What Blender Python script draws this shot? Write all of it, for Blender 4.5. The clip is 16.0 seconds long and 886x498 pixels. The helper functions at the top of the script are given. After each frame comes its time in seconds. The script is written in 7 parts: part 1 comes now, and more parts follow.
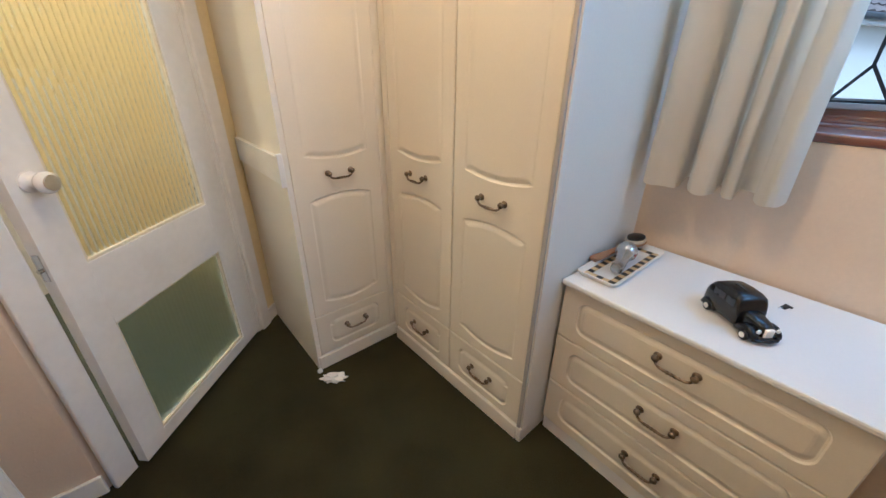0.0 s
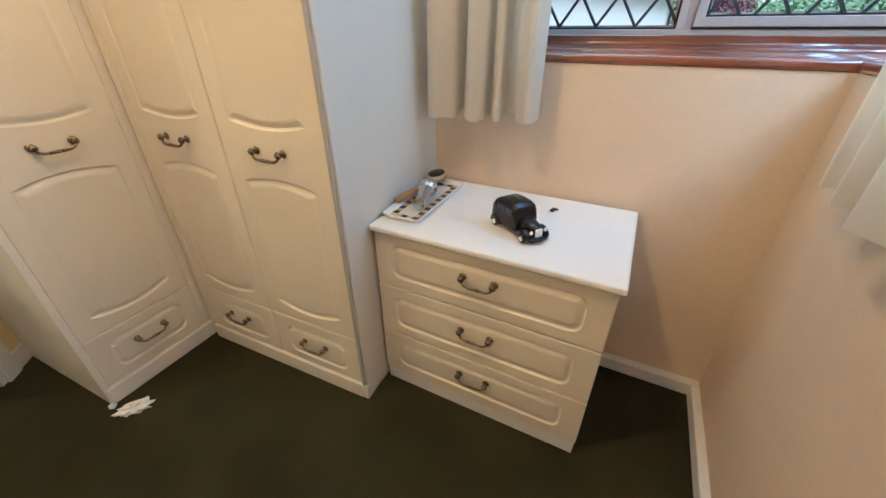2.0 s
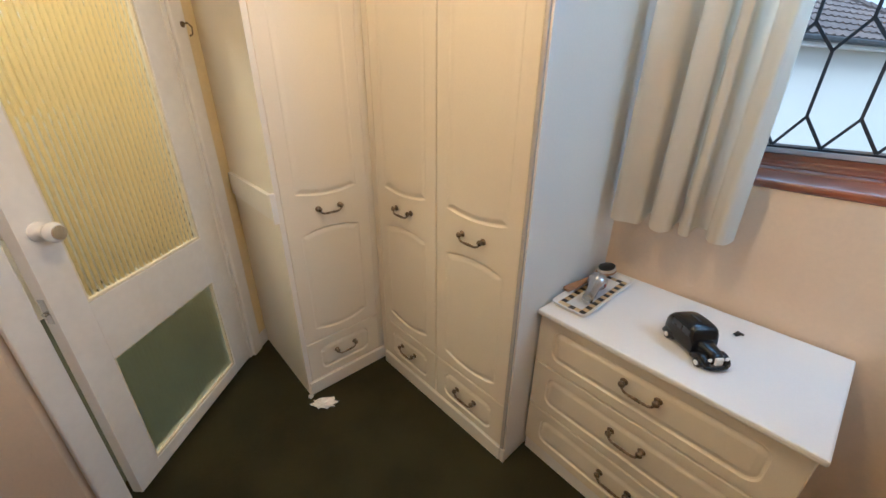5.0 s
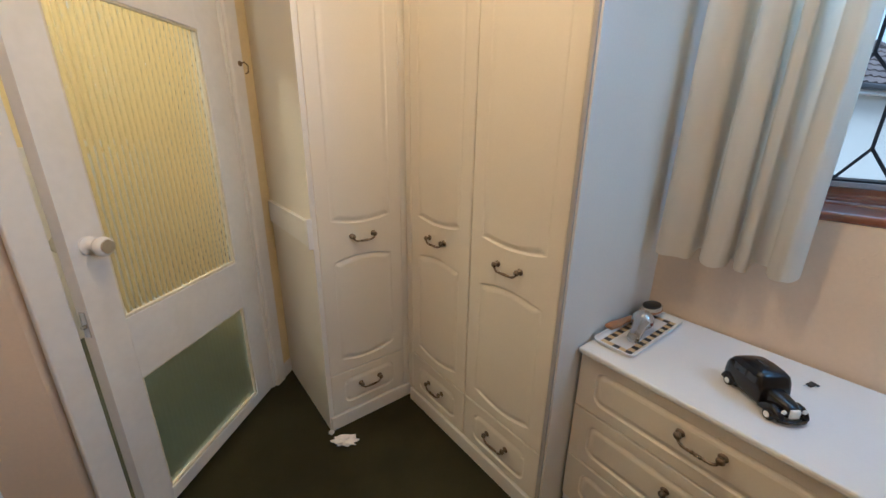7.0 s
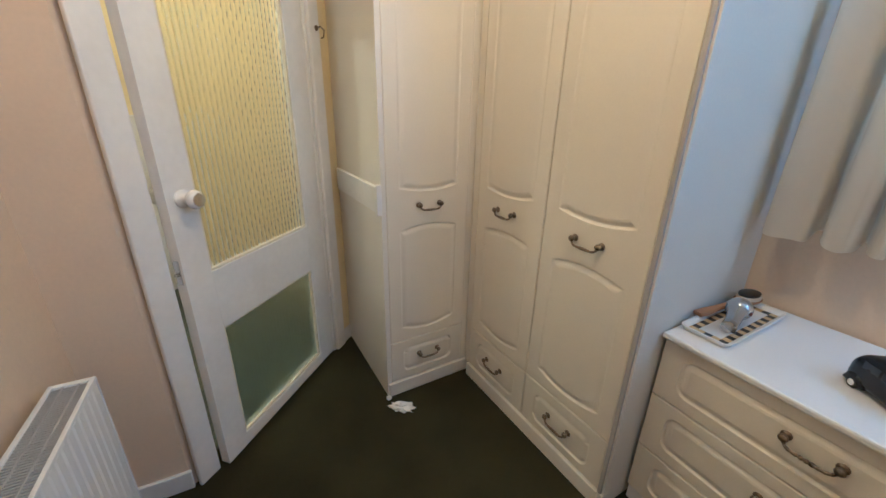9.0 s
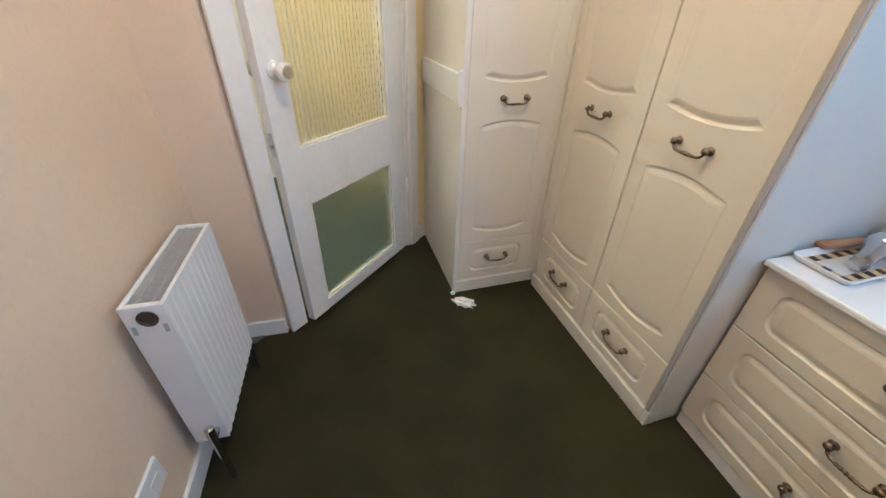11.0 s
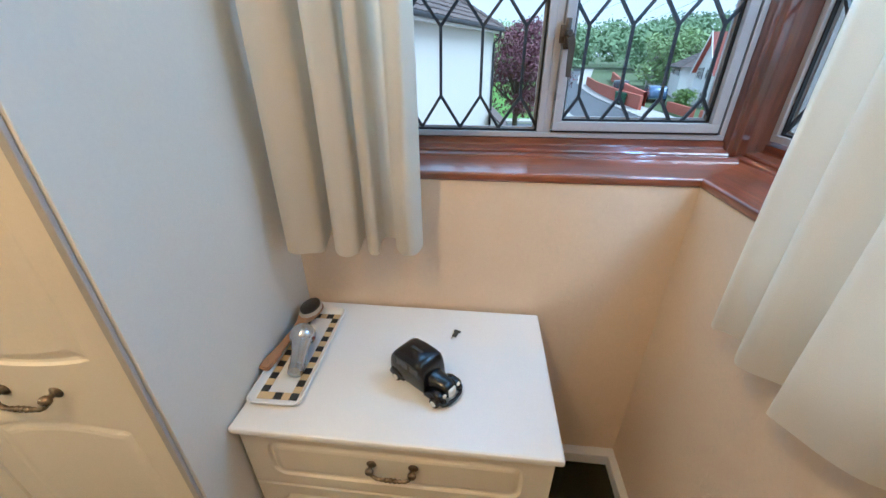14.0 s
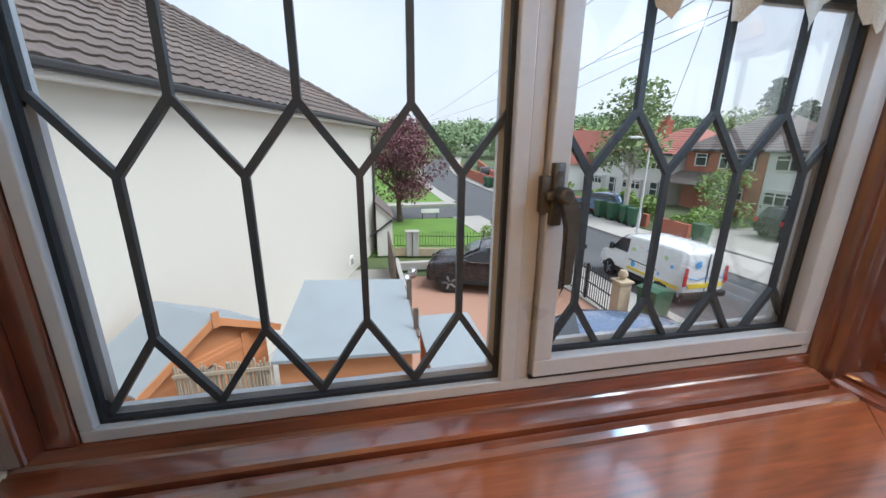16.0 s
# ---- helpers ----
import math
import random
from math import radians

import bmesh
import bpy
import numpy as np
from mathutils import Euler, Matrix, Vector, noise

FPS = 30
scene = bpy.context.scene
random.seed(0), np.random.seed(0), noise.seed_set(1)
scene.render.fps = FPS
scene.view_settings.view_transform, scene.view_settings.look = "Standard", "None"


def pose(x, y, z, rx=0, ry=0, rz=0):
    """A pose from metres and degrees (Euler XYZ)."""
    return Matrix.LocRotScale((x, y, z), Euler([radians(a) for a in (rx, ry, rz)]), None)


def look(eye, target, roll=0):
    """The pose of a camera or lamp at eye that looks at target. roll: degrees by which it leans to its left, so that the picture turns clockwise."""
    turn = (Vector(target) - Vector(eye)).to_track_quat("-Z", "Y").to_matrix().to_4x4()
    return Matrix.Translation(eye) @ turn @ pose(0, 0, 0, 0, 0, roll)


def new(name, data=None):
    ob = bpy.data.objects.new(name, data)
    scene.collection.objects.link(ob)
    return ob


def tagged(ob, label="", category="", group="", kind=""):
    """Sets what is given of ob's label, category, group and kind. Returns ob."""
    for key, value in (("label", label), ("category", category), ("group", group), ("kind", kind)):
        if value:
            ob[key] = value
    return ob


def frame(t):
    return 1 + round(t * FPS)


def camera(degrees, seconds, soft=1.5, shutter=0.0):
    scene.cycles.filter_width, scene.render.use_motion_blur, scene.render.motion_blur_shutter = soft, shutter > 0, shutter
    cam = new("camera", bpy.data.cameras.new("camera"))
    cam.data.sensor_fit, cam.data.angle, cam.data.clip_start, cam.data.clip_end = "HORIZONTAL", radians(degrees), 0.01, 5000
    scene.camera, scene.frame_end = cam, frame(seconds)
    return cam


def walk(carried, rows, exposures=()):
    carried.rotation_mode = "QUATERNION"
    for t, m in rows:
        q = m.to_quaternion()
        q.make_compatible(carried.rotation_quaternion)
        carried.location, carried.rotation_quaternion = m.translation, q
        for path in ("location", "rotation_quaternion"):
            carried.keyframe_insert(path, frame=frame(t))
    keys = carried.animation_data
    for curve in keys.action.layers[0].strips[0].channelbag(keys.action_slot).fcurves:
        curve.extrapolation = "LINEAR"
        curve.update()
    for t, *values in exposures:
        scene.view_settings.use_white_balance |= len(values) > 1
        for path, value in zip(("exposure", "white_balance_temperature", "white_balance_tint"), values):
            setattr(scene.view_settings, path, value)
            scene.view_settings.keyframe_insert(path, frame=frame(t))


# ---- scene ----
cam = camera(100.3, 16.0)
PATH = [
    (0, (0.053, -0.007, 1.253), (1.172, 1.401, 0.38), 0.6),
    (0.5, (0.108, -0.048, 1.214), (1.313, 1.296, 0.352), 0.6),
    (1, (0.171, -0.1, 1.181), (1.531, 1.075, 0.305), 0.3),
    (1.5, (0.202, -0.125, 1.165), (1.689, 0.806, 0.205), 0.1),
    (2, (0.192, -0.114, 1.165), (1.728, 0.67, 0.152), 0.1),
    (2.5, (0.162, -0.093, 1.164), (1.706, 0.665, 0.143), 0.1),
    (3, (0.124, -0.074, 1.159), (1.663, 0.695, 0.139), 0.2),
    (3.5, (0.097, -0.068, 1.187), (1.551, 0.855, 0.169), 0.3),
    (4, (0.071, -0.055, 1.28), (1.405, 1.035, 0.263), 0.4),
    (4.5, (0.046, -0.052, 1.333), (1.273, 1.203, 0.373), 0.5),
    (5, (0.04, -0.058, 1.365), (1.217, 1.337, 0.547), 0.6),
    (5.2, (0.031, -0.058, 1.376), (1.205, 1.372, 0.615), 0.7),
    (7.5, (0.02, -0.001, 1.299), (1.136, 1.542, 0.687), 0.9),
    (8, (0.001, 0.017, 1.296), (1.114, 1.562, 0.684), 0.9),
    (8.5, (-0.014, 0.018, 1.266), (1.039, 1.604, 0.653), 0.9),
    (9, (-0.028, 0.044, 1.248), (0.862, 1.692, 0.546), 1.3),
    (9.5, (-0.039, 0.067, 1.212), (0.693, 1.742, 0.4), 1.3),
    (10, (-0.04, 0.021, 1.152), (0.491, 1.695, 0.195), 1.2),
    (10.2, (-0.067, 0.007, 1.136), (0.362, 1.672, 0.115), 1.4),
    (12.3, (0.146, 0.039, 1.22), (0.609, 1.623, 0.091), 0.6),
    (12.5, (0.14, 0.08, 1.222), (0.857, 1.575, 0.103), 0.9),
    (13, (0.192, 0.084, 1.284), (1.483, 1.133, 0.174), -0.2),
    (13.5, (0.256, 0.054, 1.348), (1.881, 0.567, 0.302), 0.0),
    (14, (0.512, 0.02, 1.395), (2.271, 0.208, 0.462), -0.1),
    (14.5, (0.778, 0.037, 1.405), (2.636, 0.001, 0.666), 0.6),
    (15, (1.042, 0.07, 1.453), (2.906, -0.156, 0.766), 0.2),
    (15.5, (1.238, 0.062, 1.472), (3.114, -0.304, 0.881), 0.4),
    (16, (1.326, 0.027, 1.504), (3.212, -0.357, 0.96), 0.5),
]
EXPOSURE = [(0.0, 0.38, 4350, 5), (2.0, 0.5, 4700, 3), (3.5, 0.5, 4800, 3), (4.5, 0.38, 4700, 4), (5.0, 0.25, 4600, 4), (7.5, -0.05, 4400, 4), (9.0, 0.1, 4150, 2), (10.0, 0.42, 4050, 2), (12.5, 0.72, 4450, 6), (13.0, 0.72, 4700, 7), (13.5, 0.5, 4800, 6), (14.0, 0.35, 4550, 2), (14.5, 0.2, 4900, 3), (15.0, 0.15, 4900, 3), (15.5, 0.2, 5350, 6), (16.0, 0.05, 5800, 10)]
walk(cam, [(t, look(eye, target, roll)) for t, eye, target, roll in PATH], EXPOSURE)

# ---- world and lights ----
world = bpy.data.worlds.new("overcast_sky")
scene.world = world
world.use_nodes = True
wn, wl = world.node_tree.nodes, world.node_tree.links
wn.clear()
sky = wn.new("ShaderNodeTexSky")
sky.sky_type = 'NISHITA'
sky.sun_disc = False
sky.sun_elevation, sky.sun_rotation = radians(48), radians(200)
sky.air_density, sky.dust_density = 1.0, 3.0
sky_bg = wn.new("ShaderNodeBackground")
sky_bg.inputs[1].default_value = 0.05
wl.new(sky.outputs[0], sky_bg.inputs[0])
cloud_bg = wn.new("ShaderNodeBackground")
cloud_noise = wn.new("ShaderNodeTexNoise")
cloud_noise.inputs["Scale"].default_value = 2.2
cloud_noise.inputs["Detail"].default_value = 5
cloud_ramp = wn.new("ShaderNodeValToRGB")
cloud_ramp.color_ramp.elements[0].position, cloud_ramp.color_ramp.elements[1].position = 0.3, 0.75
cloud_ramp.color_ramp.elements[0].color = (0.74, 0.745, 0.77, 1)
cloud_ramp.color_ramp.elements[1].color = (0.95, 0.945, 0.96, 1)
cloud_xyz = wn.new("ShaderNodeTexCoord")
wl.new(cloud_xyz.outputs["Generated"], cloud_noise.inputs["Vector"])
wl.new(cloud_noise.outputs[0], cloud_ramp.inputs[0])
wl.new(cloud_ramp.outputs[0], cloud_bg.inputs[0])
cloud_bg.inputs[1].default_value = 0.93
sky_add = wn.new("ShaderNodeAddShader")
wl.new(sky_bg.outputs[0], sky_add.inputs[0])
wl.new(cloud_bg.outputs[0], sky_add.inputs[1])
wout = wn.new("ShaderNodeOutputWorld")
wl.new(sky_add.outputs[0], wout.inputs[0])

sun_data = bpy.data.lights.new("sun", 'SUN')
sun_data.energy, sun_data.angle, sun_data.color = 3.9, radians(40), (1.0, 0.97, 0.92)
sun = new("sun", sun_data)
sun.matrix_world = look((0, 0, 30), (9, 12, 5))

lamp_data = bpy.data.lights.new("ceiling_lamp", 'POINT')
lamp_data.energy, lamp_data.shadow_soft_size, lamp_data.color = 26.0, 0.05, (1.0, 0.59, 0.235)
lamp = new("ceiling_lamp", lamp_data)
lamp.location = (0.35, 0.555, 2.29)
hall_data = bpy.data.lights.new("landing_lamp", 'POINT')
hall_data.energy, hall_data.shadow_soft_size, hall_data.color = 19, 0.08, (1.0, 0.73, 0.39)
hall = new("landing_lamp", hall_data)
hall.location = (-0.75, 2.35, 2.15)

# area lamps added in the unseen upper lights, standing in for sky light
for at, aim, w, watts in (((1.835, -0.155, 1.905), (0.3, -0.155, 1.10), 1.0, 9.5), ((1.08, -0.885, 1.905), (1.08, 0.6, 1.10), 1.2, 14.0)):
    day_data = bpy.data.lights.new("window_sky_fill", 'AREA')
    day_data.shape, day_data.size, day_data.size_y = 'RECTANGLE', w, 0.22
    day_data.energy, day_data.color = watts, (0.48, 0.74, 1.0)
    day = new("window_sky_fill", day_data)
    day.matrix_world = look(at, aim)

# ---- materials ----
MATS = {}


def material(name, base, rough=0.6, metal=0.0, vary=0.10, scale=6.0, fine=60.0, bump=0.05, coat=0.0, spots=None, pieces=False, stretch=(1, 1, 1)):
    """A surface with mottling at two scales, fine relief, and wear spots of another colour."""
    if name in MATS:
        return MATS[name]
    m = bpy.data.materials.new(name)
    m.use_nodes = True
    n, l = m.node_tree.nodes, m.node_tree.links
    b = n["Principled BSDF"]
    b.inputs["Roughness"].default_value, b.inputs["Metallic"].default_value = rough, metal
    b.inputs["Coat Weight"].default_value = coat
    b.inputs["Coat Roughness"].default_value = 0.12
    tc = n.new("ShaderNodeTexCoord")
    mp = n.new("ShaderNodeMapping")
    mp.inputs["Scale"].default_value = stretch
    l.new(tc.outputs["Object"], mp.inputs[0])
    big, small = n.new("ShaderNodeTexNoise"), n.new("ShaderNodeTexNoise")
    for t, sc, d in ((big, scale, 4), (small, fine, 3)):
        t.inputs["Scale"].default_value, t.inputs["Detail"].default_value = sc, d
        l.new(mp.outputs[0], t.inputs["Vector"])
    add = n.new("ShaderNodeMath")
    add.operation = 'ADD'
    l.new(big.outputs[0], add.inputs[0])
    l.new(small.outputs[0], add.inputs[1])
    last = add.outputs[0]
    if pieces:
        info = n.new("ShaderNodeObjectInfo")
        isl = n.new("ShaderNodeNewGeometry")
        for src in (info.outputs["Random"], isl.outputs["Random Per Island"]):
            a2 = n.new("ShaderNodeMath")
            a2.operation = 'ADD'
            l.new(last, a2.inputs[0])
            l.new(src, a2.inputs[1])
            last = a2.outputs[0]
    rng = n.new("ShaderNodeMapRange")
    rng.inputs[1].default_value, rng.inputs[2].default_value = (0.7, 2.3) if pieces else (0.6, 1.4)
    rng.inputs[3].default_value, rng.inputs[4].default_value = 1 - vary, 1 + vary
    l.new(last, rng.inputs[0])
    mul = n.new("ShaderNodeMix")
    mul.data_type, mul.blend_type = 'RGBA', 'MULTIPLY'
    mul.inputs[0].default_value = 1
    mul.inputs[6].default_value = (*base, 1)
    l.new(rng.outputs[0], mul.inputs[7])
    col = mul.outputs[2]
    if spots:
        colour, amount, size = spots
        sn = n.new("ShaderNodeTexNoise")
        sn.inputs["Scale"].default_value, sn.inputs["Detail"].default_value = size, 6
        l.new(mp.outputs[0], sn.inputs["Vector"])
        sr = n.new("ShaderNodeMapRange")
        sr.inputs[1].default_value, sr.inputs[2].default_value = 0.52, 0.74
        sr.inputs[3].default_value, sr.inputs[4].default_value = 0, amount
        l.new(sn.outputs[0], sr.inputs[0])
        mx = n.new("ShaderNodeMix")
        mx.data_type = 'RGBA'
        l.new(sr.outputs[0], mx.inputs[0])
        l.new(col, mx.inputs[6])
        mx.inputs[7].default_value = (*colour, 1)
        col = mx.outputs[2]
    l.new(col, b.inputs["Base Color"])
    rr = n.new("ShaderNodeMapRange")
    rr.inputs[1].default_value, rr.inputs[2].default_value = 0.3, 0.7
    rr.inputs[3].default_value, rr.inputs[4].default_value = max(0.02, rough - 0.08), min(1, rough + 0.08)
    l.new(big.outputs[0], rr.inputs[0])
    l.new(rr.outputs[0], b.inputs["Roughness"])
    if bump:
        bp = n.new("ShaderNodeBump")
        bp.inputs["Strength"].default_value, bp.inputs["Distance"].default_value = bump, 0.004
        l.new(small.outputs[0], bp.inputs["Height"])
        l.new(bp.outputs[0], b.inputs["Normal"])
    MATS[name] = m
    return m


def glass_material(name, tint=(1, 1, 1), rough=0.0, solid=False, gloss=1.0):
    m = bpy.data.materials.new(name)
    m.use_nodes = True
    n, l = m.node_tree.nodes, m.node_tree.links
    if solid:
        b = n["Principled BSDF"]
        b.inputs["Base Color"].default_value = (*tint, 1)
        b.inputs["Transmission Weight"].default_value = 1
        b.inputs["Roughness"].default_value = rough
        b.inputs["IOR"].default_value = 1.45
        return m
    n.clear()
    tr, gl, fr, mix, out = n.new("ShaderNodeBsdfTransparent"), n.new("ShaderNodeBsdfGlossy"), n.new("ShaderNodeFresnel"), n.new("ShaderNodeMixShader"), n.new("ShaderNodeOutputMaterial")
    tr.inputs[0].default_value = (*tint, 1)
    gl.inputs["Roughness"].default_value = 0.03
    fr.inputs[0].default_value = 1.35
    sc = n.new("ShaderNodeMath")
    sc.operation = 'MULTIPLY'
    sc.inputs[1].default_value = gloss
    l.new(fr.outputs[0], sc.inputs[0])
    l.new(sc.outputs[0], mix.inputs[0])
    l.new(tr.outputs[0], mix.inputs[1])
    l.new(gl.outputs[0], mix.inputs[2])
    l.new(mix.outputs[0], out.inputs[0])
    return m


def wood_material(name, dark, light, rough=0.3, coat=0.85, axis=1, scale=9.0, polish=0.10):
    """Varnished timber with long grain along one axis."""
    m = bpy.data.materials.new(name)
    m.use_nodes = True
    n, l = m.node_tree.nodes, m.node_tree.links
    b = n["Principled BSDF"]
    b.inputs["Roughness"].default_value, b.inputs["Coat Weight"].default_value, b.inputs["Coat Roughness"].default_value = rough, coat, polish
    b.inputs["Coat IOR"].default_value = 1.75
    tc, mp = n.new("ShaderNodeTexCoord"), n.new("ShaderNodeMapping")
    st = [12.0, 12.0, 12.0]
    st[axis] = 0.9
    mp.inputs["Scale"].default_value = st
    l.new(tc.outputs["Object"], mp.inputs[0])
    g, c = n.new("ShaderNodeTexNoise"), n.new("ShaderNodeTexNoise")
    g.inputs["Scale"].default_value, g.inputs["Detail"].default_value, g.inputs["Distortion"].default_value = scale, 6, 0.6
    c.inputs["Scale"].default_value, c.inputs["Detail"].default_value = 5, 3
    l.new(mp.outputs[0], g.inputs["Vector"])
    l.new(tc.outputs["Object"], c.inputs["Vector"])
    av = n.new("ShaderNodeMath")
    av.operation = 'ADD'
    l.new(g.outputs[0], av.inputs[0])
    l.new(c.outputs[0], av.inputs[1])
    r = n.new("ShaderNodeMapRange")
    r.inputs[1].default_value, r.inputs[2].default_value = 0.7, 1.3
    l.new(av.outputs[0], r.inputs[0])
    mx = n.new("ShaderNodeMix")
    mx.data_type = 'RGBA'
    mx.inputs[6].default_value, mx.inputs[7].default_value = (*dark, 1), (*light, 1)
    l.new(r.outputs[0], mx.inputs[0])
    l.new(mx.outputs[2], b.inputs["Base Color"])
    bp = n.new("ShaderNodeBump")
    bp.inputs["Strength"].default_value, bp.inputs["Distance"].default_value = 0.08, 0.002
    l.new(g.outputs[0], bp.inputs["Height"])
    l.new(bp.outputs[0], b.inputs["Normal"])
    return m


M_WALL = material("pink_emulsion", (0.74, 0.592, 0.425), 0.75, vary=0.04, scale=3, fine=90, bump=0.10, spots=((0.68, 0.52, 0.36), 0.35, 2.2))
wn2, wl2 = M_WALL.node_tree.nodes, M_WALL.node_tree.links
w_tc, w_map, w_fleck, w_rng, w_bump = wn2.new("ShaderNodeTexCoord"), wn2.new("ShaderNodeMapping"), wn2.new("ShaderNodeTexNoise"), wn2.new("ShaderNodeMapRange"), wn2.new("ShaderNodeBump")
w_map.inputs["Scale"].default_value = (1.3, 1.3, 1.0)
w_fleck.inputs["Scale"].default_value, w_fleck.inputs["Detail"].default_value = 48, 2
w_rng.inputs[1].default_value, w_rng.inputs[2].default_value = 0.64, 0.72
w_bump.inputs["Strength"].default_value, w_bump.inputs["Distance"].default_value = 0.16, 0.003
wl2.new(w_tc.outputs["Object"], w_map.inputs[0])
wl2.new(w_map.outputs[0], w_fleck.inputs["Vector"])
wl2.new(w_fleck.outputs[0], w_rng.inputs[0])
wl2.new(w_rng.outputs[0], w_bump.inputs["Height"])
w_first = next(n for n in wn2 if n.bl_idname == "ShaderNodeBump" and n != w_bump)
wl2.new(w_first.outputs[0], w_bump.inputs["Normal"])
wl2.new(w_bump.outputs[0], wn2["Principled BSDF"].inputs["Normal"])
M_CEIL = material("ceiling_white", (0.8, 0.79, 0.76), 0.85, vary=0.03, bump=0.08)
M_CARPET = material("dark_olive_carpet", (0.034, 0.032, 0.015), 0.97, vary=0.35, scale=5, fine=420, bump=0.9, spots=((0.046, 0.043, 0.019), 0.7, 2.6))
M_CARPET.node_tree.nodes["Principled BSDF"].inputs["Specular IOR Level"].default_value = 0.08
M_WHITE = material("white_gloss_paint", (0.80, 0.78, 0.74), 0.46, vary=0.04, scale=5, fine=40, bump=0.06, spots=((0.66, 0.60, 0.50), 0.25, 6))
M_IVORY = material("ivory_vinyl_foil", (0.75, 0.69, 0.565), 0.38, vary=0.025, scale=2.5, fine=150, bump=0.05)
M_CARCASS = material("ivory_melamine", (0.76, 0.72, 0.63), 0.42, vary=0.03, scale=3, fine=120, bump=0.05)
M_TOP = material("white_laminate_top", (0.80, 0.79, 0.77), 0.35, vary=0.02, scale=4, fine=150, bump=0.03)
M_BRASS = material("antique_brass", (0.22, 0.17, 0.115), 0.32, metal=0.95, vary=0.30, scale=60, fine=260, bump=0.12, spots=((0.45, 0.38, 0.27), 0.6, 120))
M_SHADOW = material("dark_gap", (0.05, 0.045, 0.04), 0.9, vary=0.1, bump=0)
M_CURTAIN = material("cream_curtain_cloth", (0.92, 0.845, 0.70), 0.9, vary=0.05, scale=5, fine=900, bump=0.35)
cn, cl = M_CURTAIN.node_tree.nodes, M_CURTAIN.node_tree.links
c_tr, c_mix = cn.new("ShaderNodeBsdfTranslucent"), cn.new("ShaderNodeMixShader")
c_tr.inputs[0].default_value = (0.90, 0.82, 0.72, 1)
c_mix.inputs[0].default_value = 0.20
cl.new(cn["Principled BSDF"].outputs[0], c_mix.inputs[1])
cl.new(c_tr.outputs[0], c_mix.inputs[2])
cl.new(c_mix.outputs[0], cn["Material Output"].inputs[0])
M_WOOD_E = wood_material("mahogany_stain_y", (0.11, 0.026, 0.009), (0.31, 0.078, 0.022), coat=1.0, axis=1, polish=0.15)
M_WOOD_S = wood_material("mahogany_stain_x", (0.11, 0.026, 0.009), (0.31, 0.078, 0.022), coat=1.0, axis=0, polish=0.15)
M_RAIL_E = wood_material("dark_mahogany_y", (0.065, 0.015, 0.007), (0.22, 0.052, 0.017), coat=1.0, axis=1, polish=0.09)
M_RAIL_S = wood_material("dark_mahogany_x", (0.065, 0.015, 0.007), (0.22, 0.052, 0.017), coat=1.0, axis=0, polish=0.09)
M_WOOD_V = wood_material("mahogany_stain_z", (0.040, 0.009, 0.005), (0.15, 0.034, 0.012), axis=2)
M_ALU = material("white_window_metal", (0.38, 0.352, 0.34), 0.35, vary=0.06, scale=8, fine=80, bump=0.03, spots=((0.45, 0.40, 0.34), 0.3, 14))
M_SEAL = material("black_gasket", (0.008, 0.008, 0.009), 0.75, vary=0.2, bump=0.05)
M_LEAD = material("lead_came", (0.030, 0.032, 0.035), 0.55, metal=0.2, vary=0.25, scale=30, fine=200, bump=0.2)
M_LATCH = material("bronze_latch", (0.075, 0.062, 0.050), 0.38, metal=0.6, vary=0.25, scale=30, fine=150, bump=0.1)
M_PANE = glass_material("window_glass", (0.97, 0.985, 0.98), gloss=0.35)
M_REED = glass_material("reeded_glass", (0.95, 0.97, 0.93), rough=0.03, solid=True)
M_REED_LOW = glass_material("fine_obscure_glass", (0.80, 0.90, 0.82), rough=0.34, solid=True)
M_YELLOW = material("yellow_landing_paint", (0.78, 0.66, 0.38), 0.8, vary=0.05, bump=0.08)
M_CERAMIC = material("black_glazed_ceramic", (0.006, 0.006, 0.007), 0.22, vary=0.2, coat=0.0, bump=0.02)
M_SILVER = material("silver_plastic", (0.55, 0.57, 0.60), 0.22, metal=0.75, vary=0.08, scale=12, bump=0.02)
M_REDDOT = material("dull_red_plastic", (0.20, 0.045, 0.04), 0.4, vary=0.1, bump=0)
M_BLACK = material("black_plastic", (0.016, 0.016, 0.017), 0.4, vary=0.2, bump=0.05)
M_TAN = material("tan_leather", (0.36, 0.20, 0.10), 0.55, vary=0.15, scale=25, fine=200, bump=0.2)
M_CREAMSQ = material("tan_check_print", (0.62, 0.46, 0.24), 0.4, vary=0.08, bump=0)
M_TISSUE = material("white_tissue", (0.82, 0.80, 0.76), 0.9, vary=0.06, fine=120, bump=0.3)
M_GRILLE = material("radiator_grille_grey", (0.42, 0.42, 0.42), 0.5, vary=0.05, bump=0.02)
M_RAD = material("radiator_white_enamel", (0.80, 0.80, 0.79), 0.46, vary=0.02, bump=0)
M_CHROME = material("chrome", (0.62, 0.62, 0.62), 0.16, metal=1.0, vary=0.1, bump=0)
M_LACE = material("lace_valance", (0.60, 0.53, 0.44), 0.95, vary=0.12, scale=30, fine=300, bump=0.4)

# ---- building helpers ----
OFFSET = {}


def thing(name, at, label="", category="", group="", kind="", turn=0.0, world_built=False):
    """An Empty at the base of a thing. world_built: its parts are given in the room's own axes."""
    e = new(name)
    e.empty_display_size = 0.1
    e.matrix_world = pose(*at, 0, 0, 0 if world_built else turn)
    OFFSET[e.name] = Vector(at) if world_built else Vector((0, 0, 0))
    return tagged(e, label, category, group, kind)


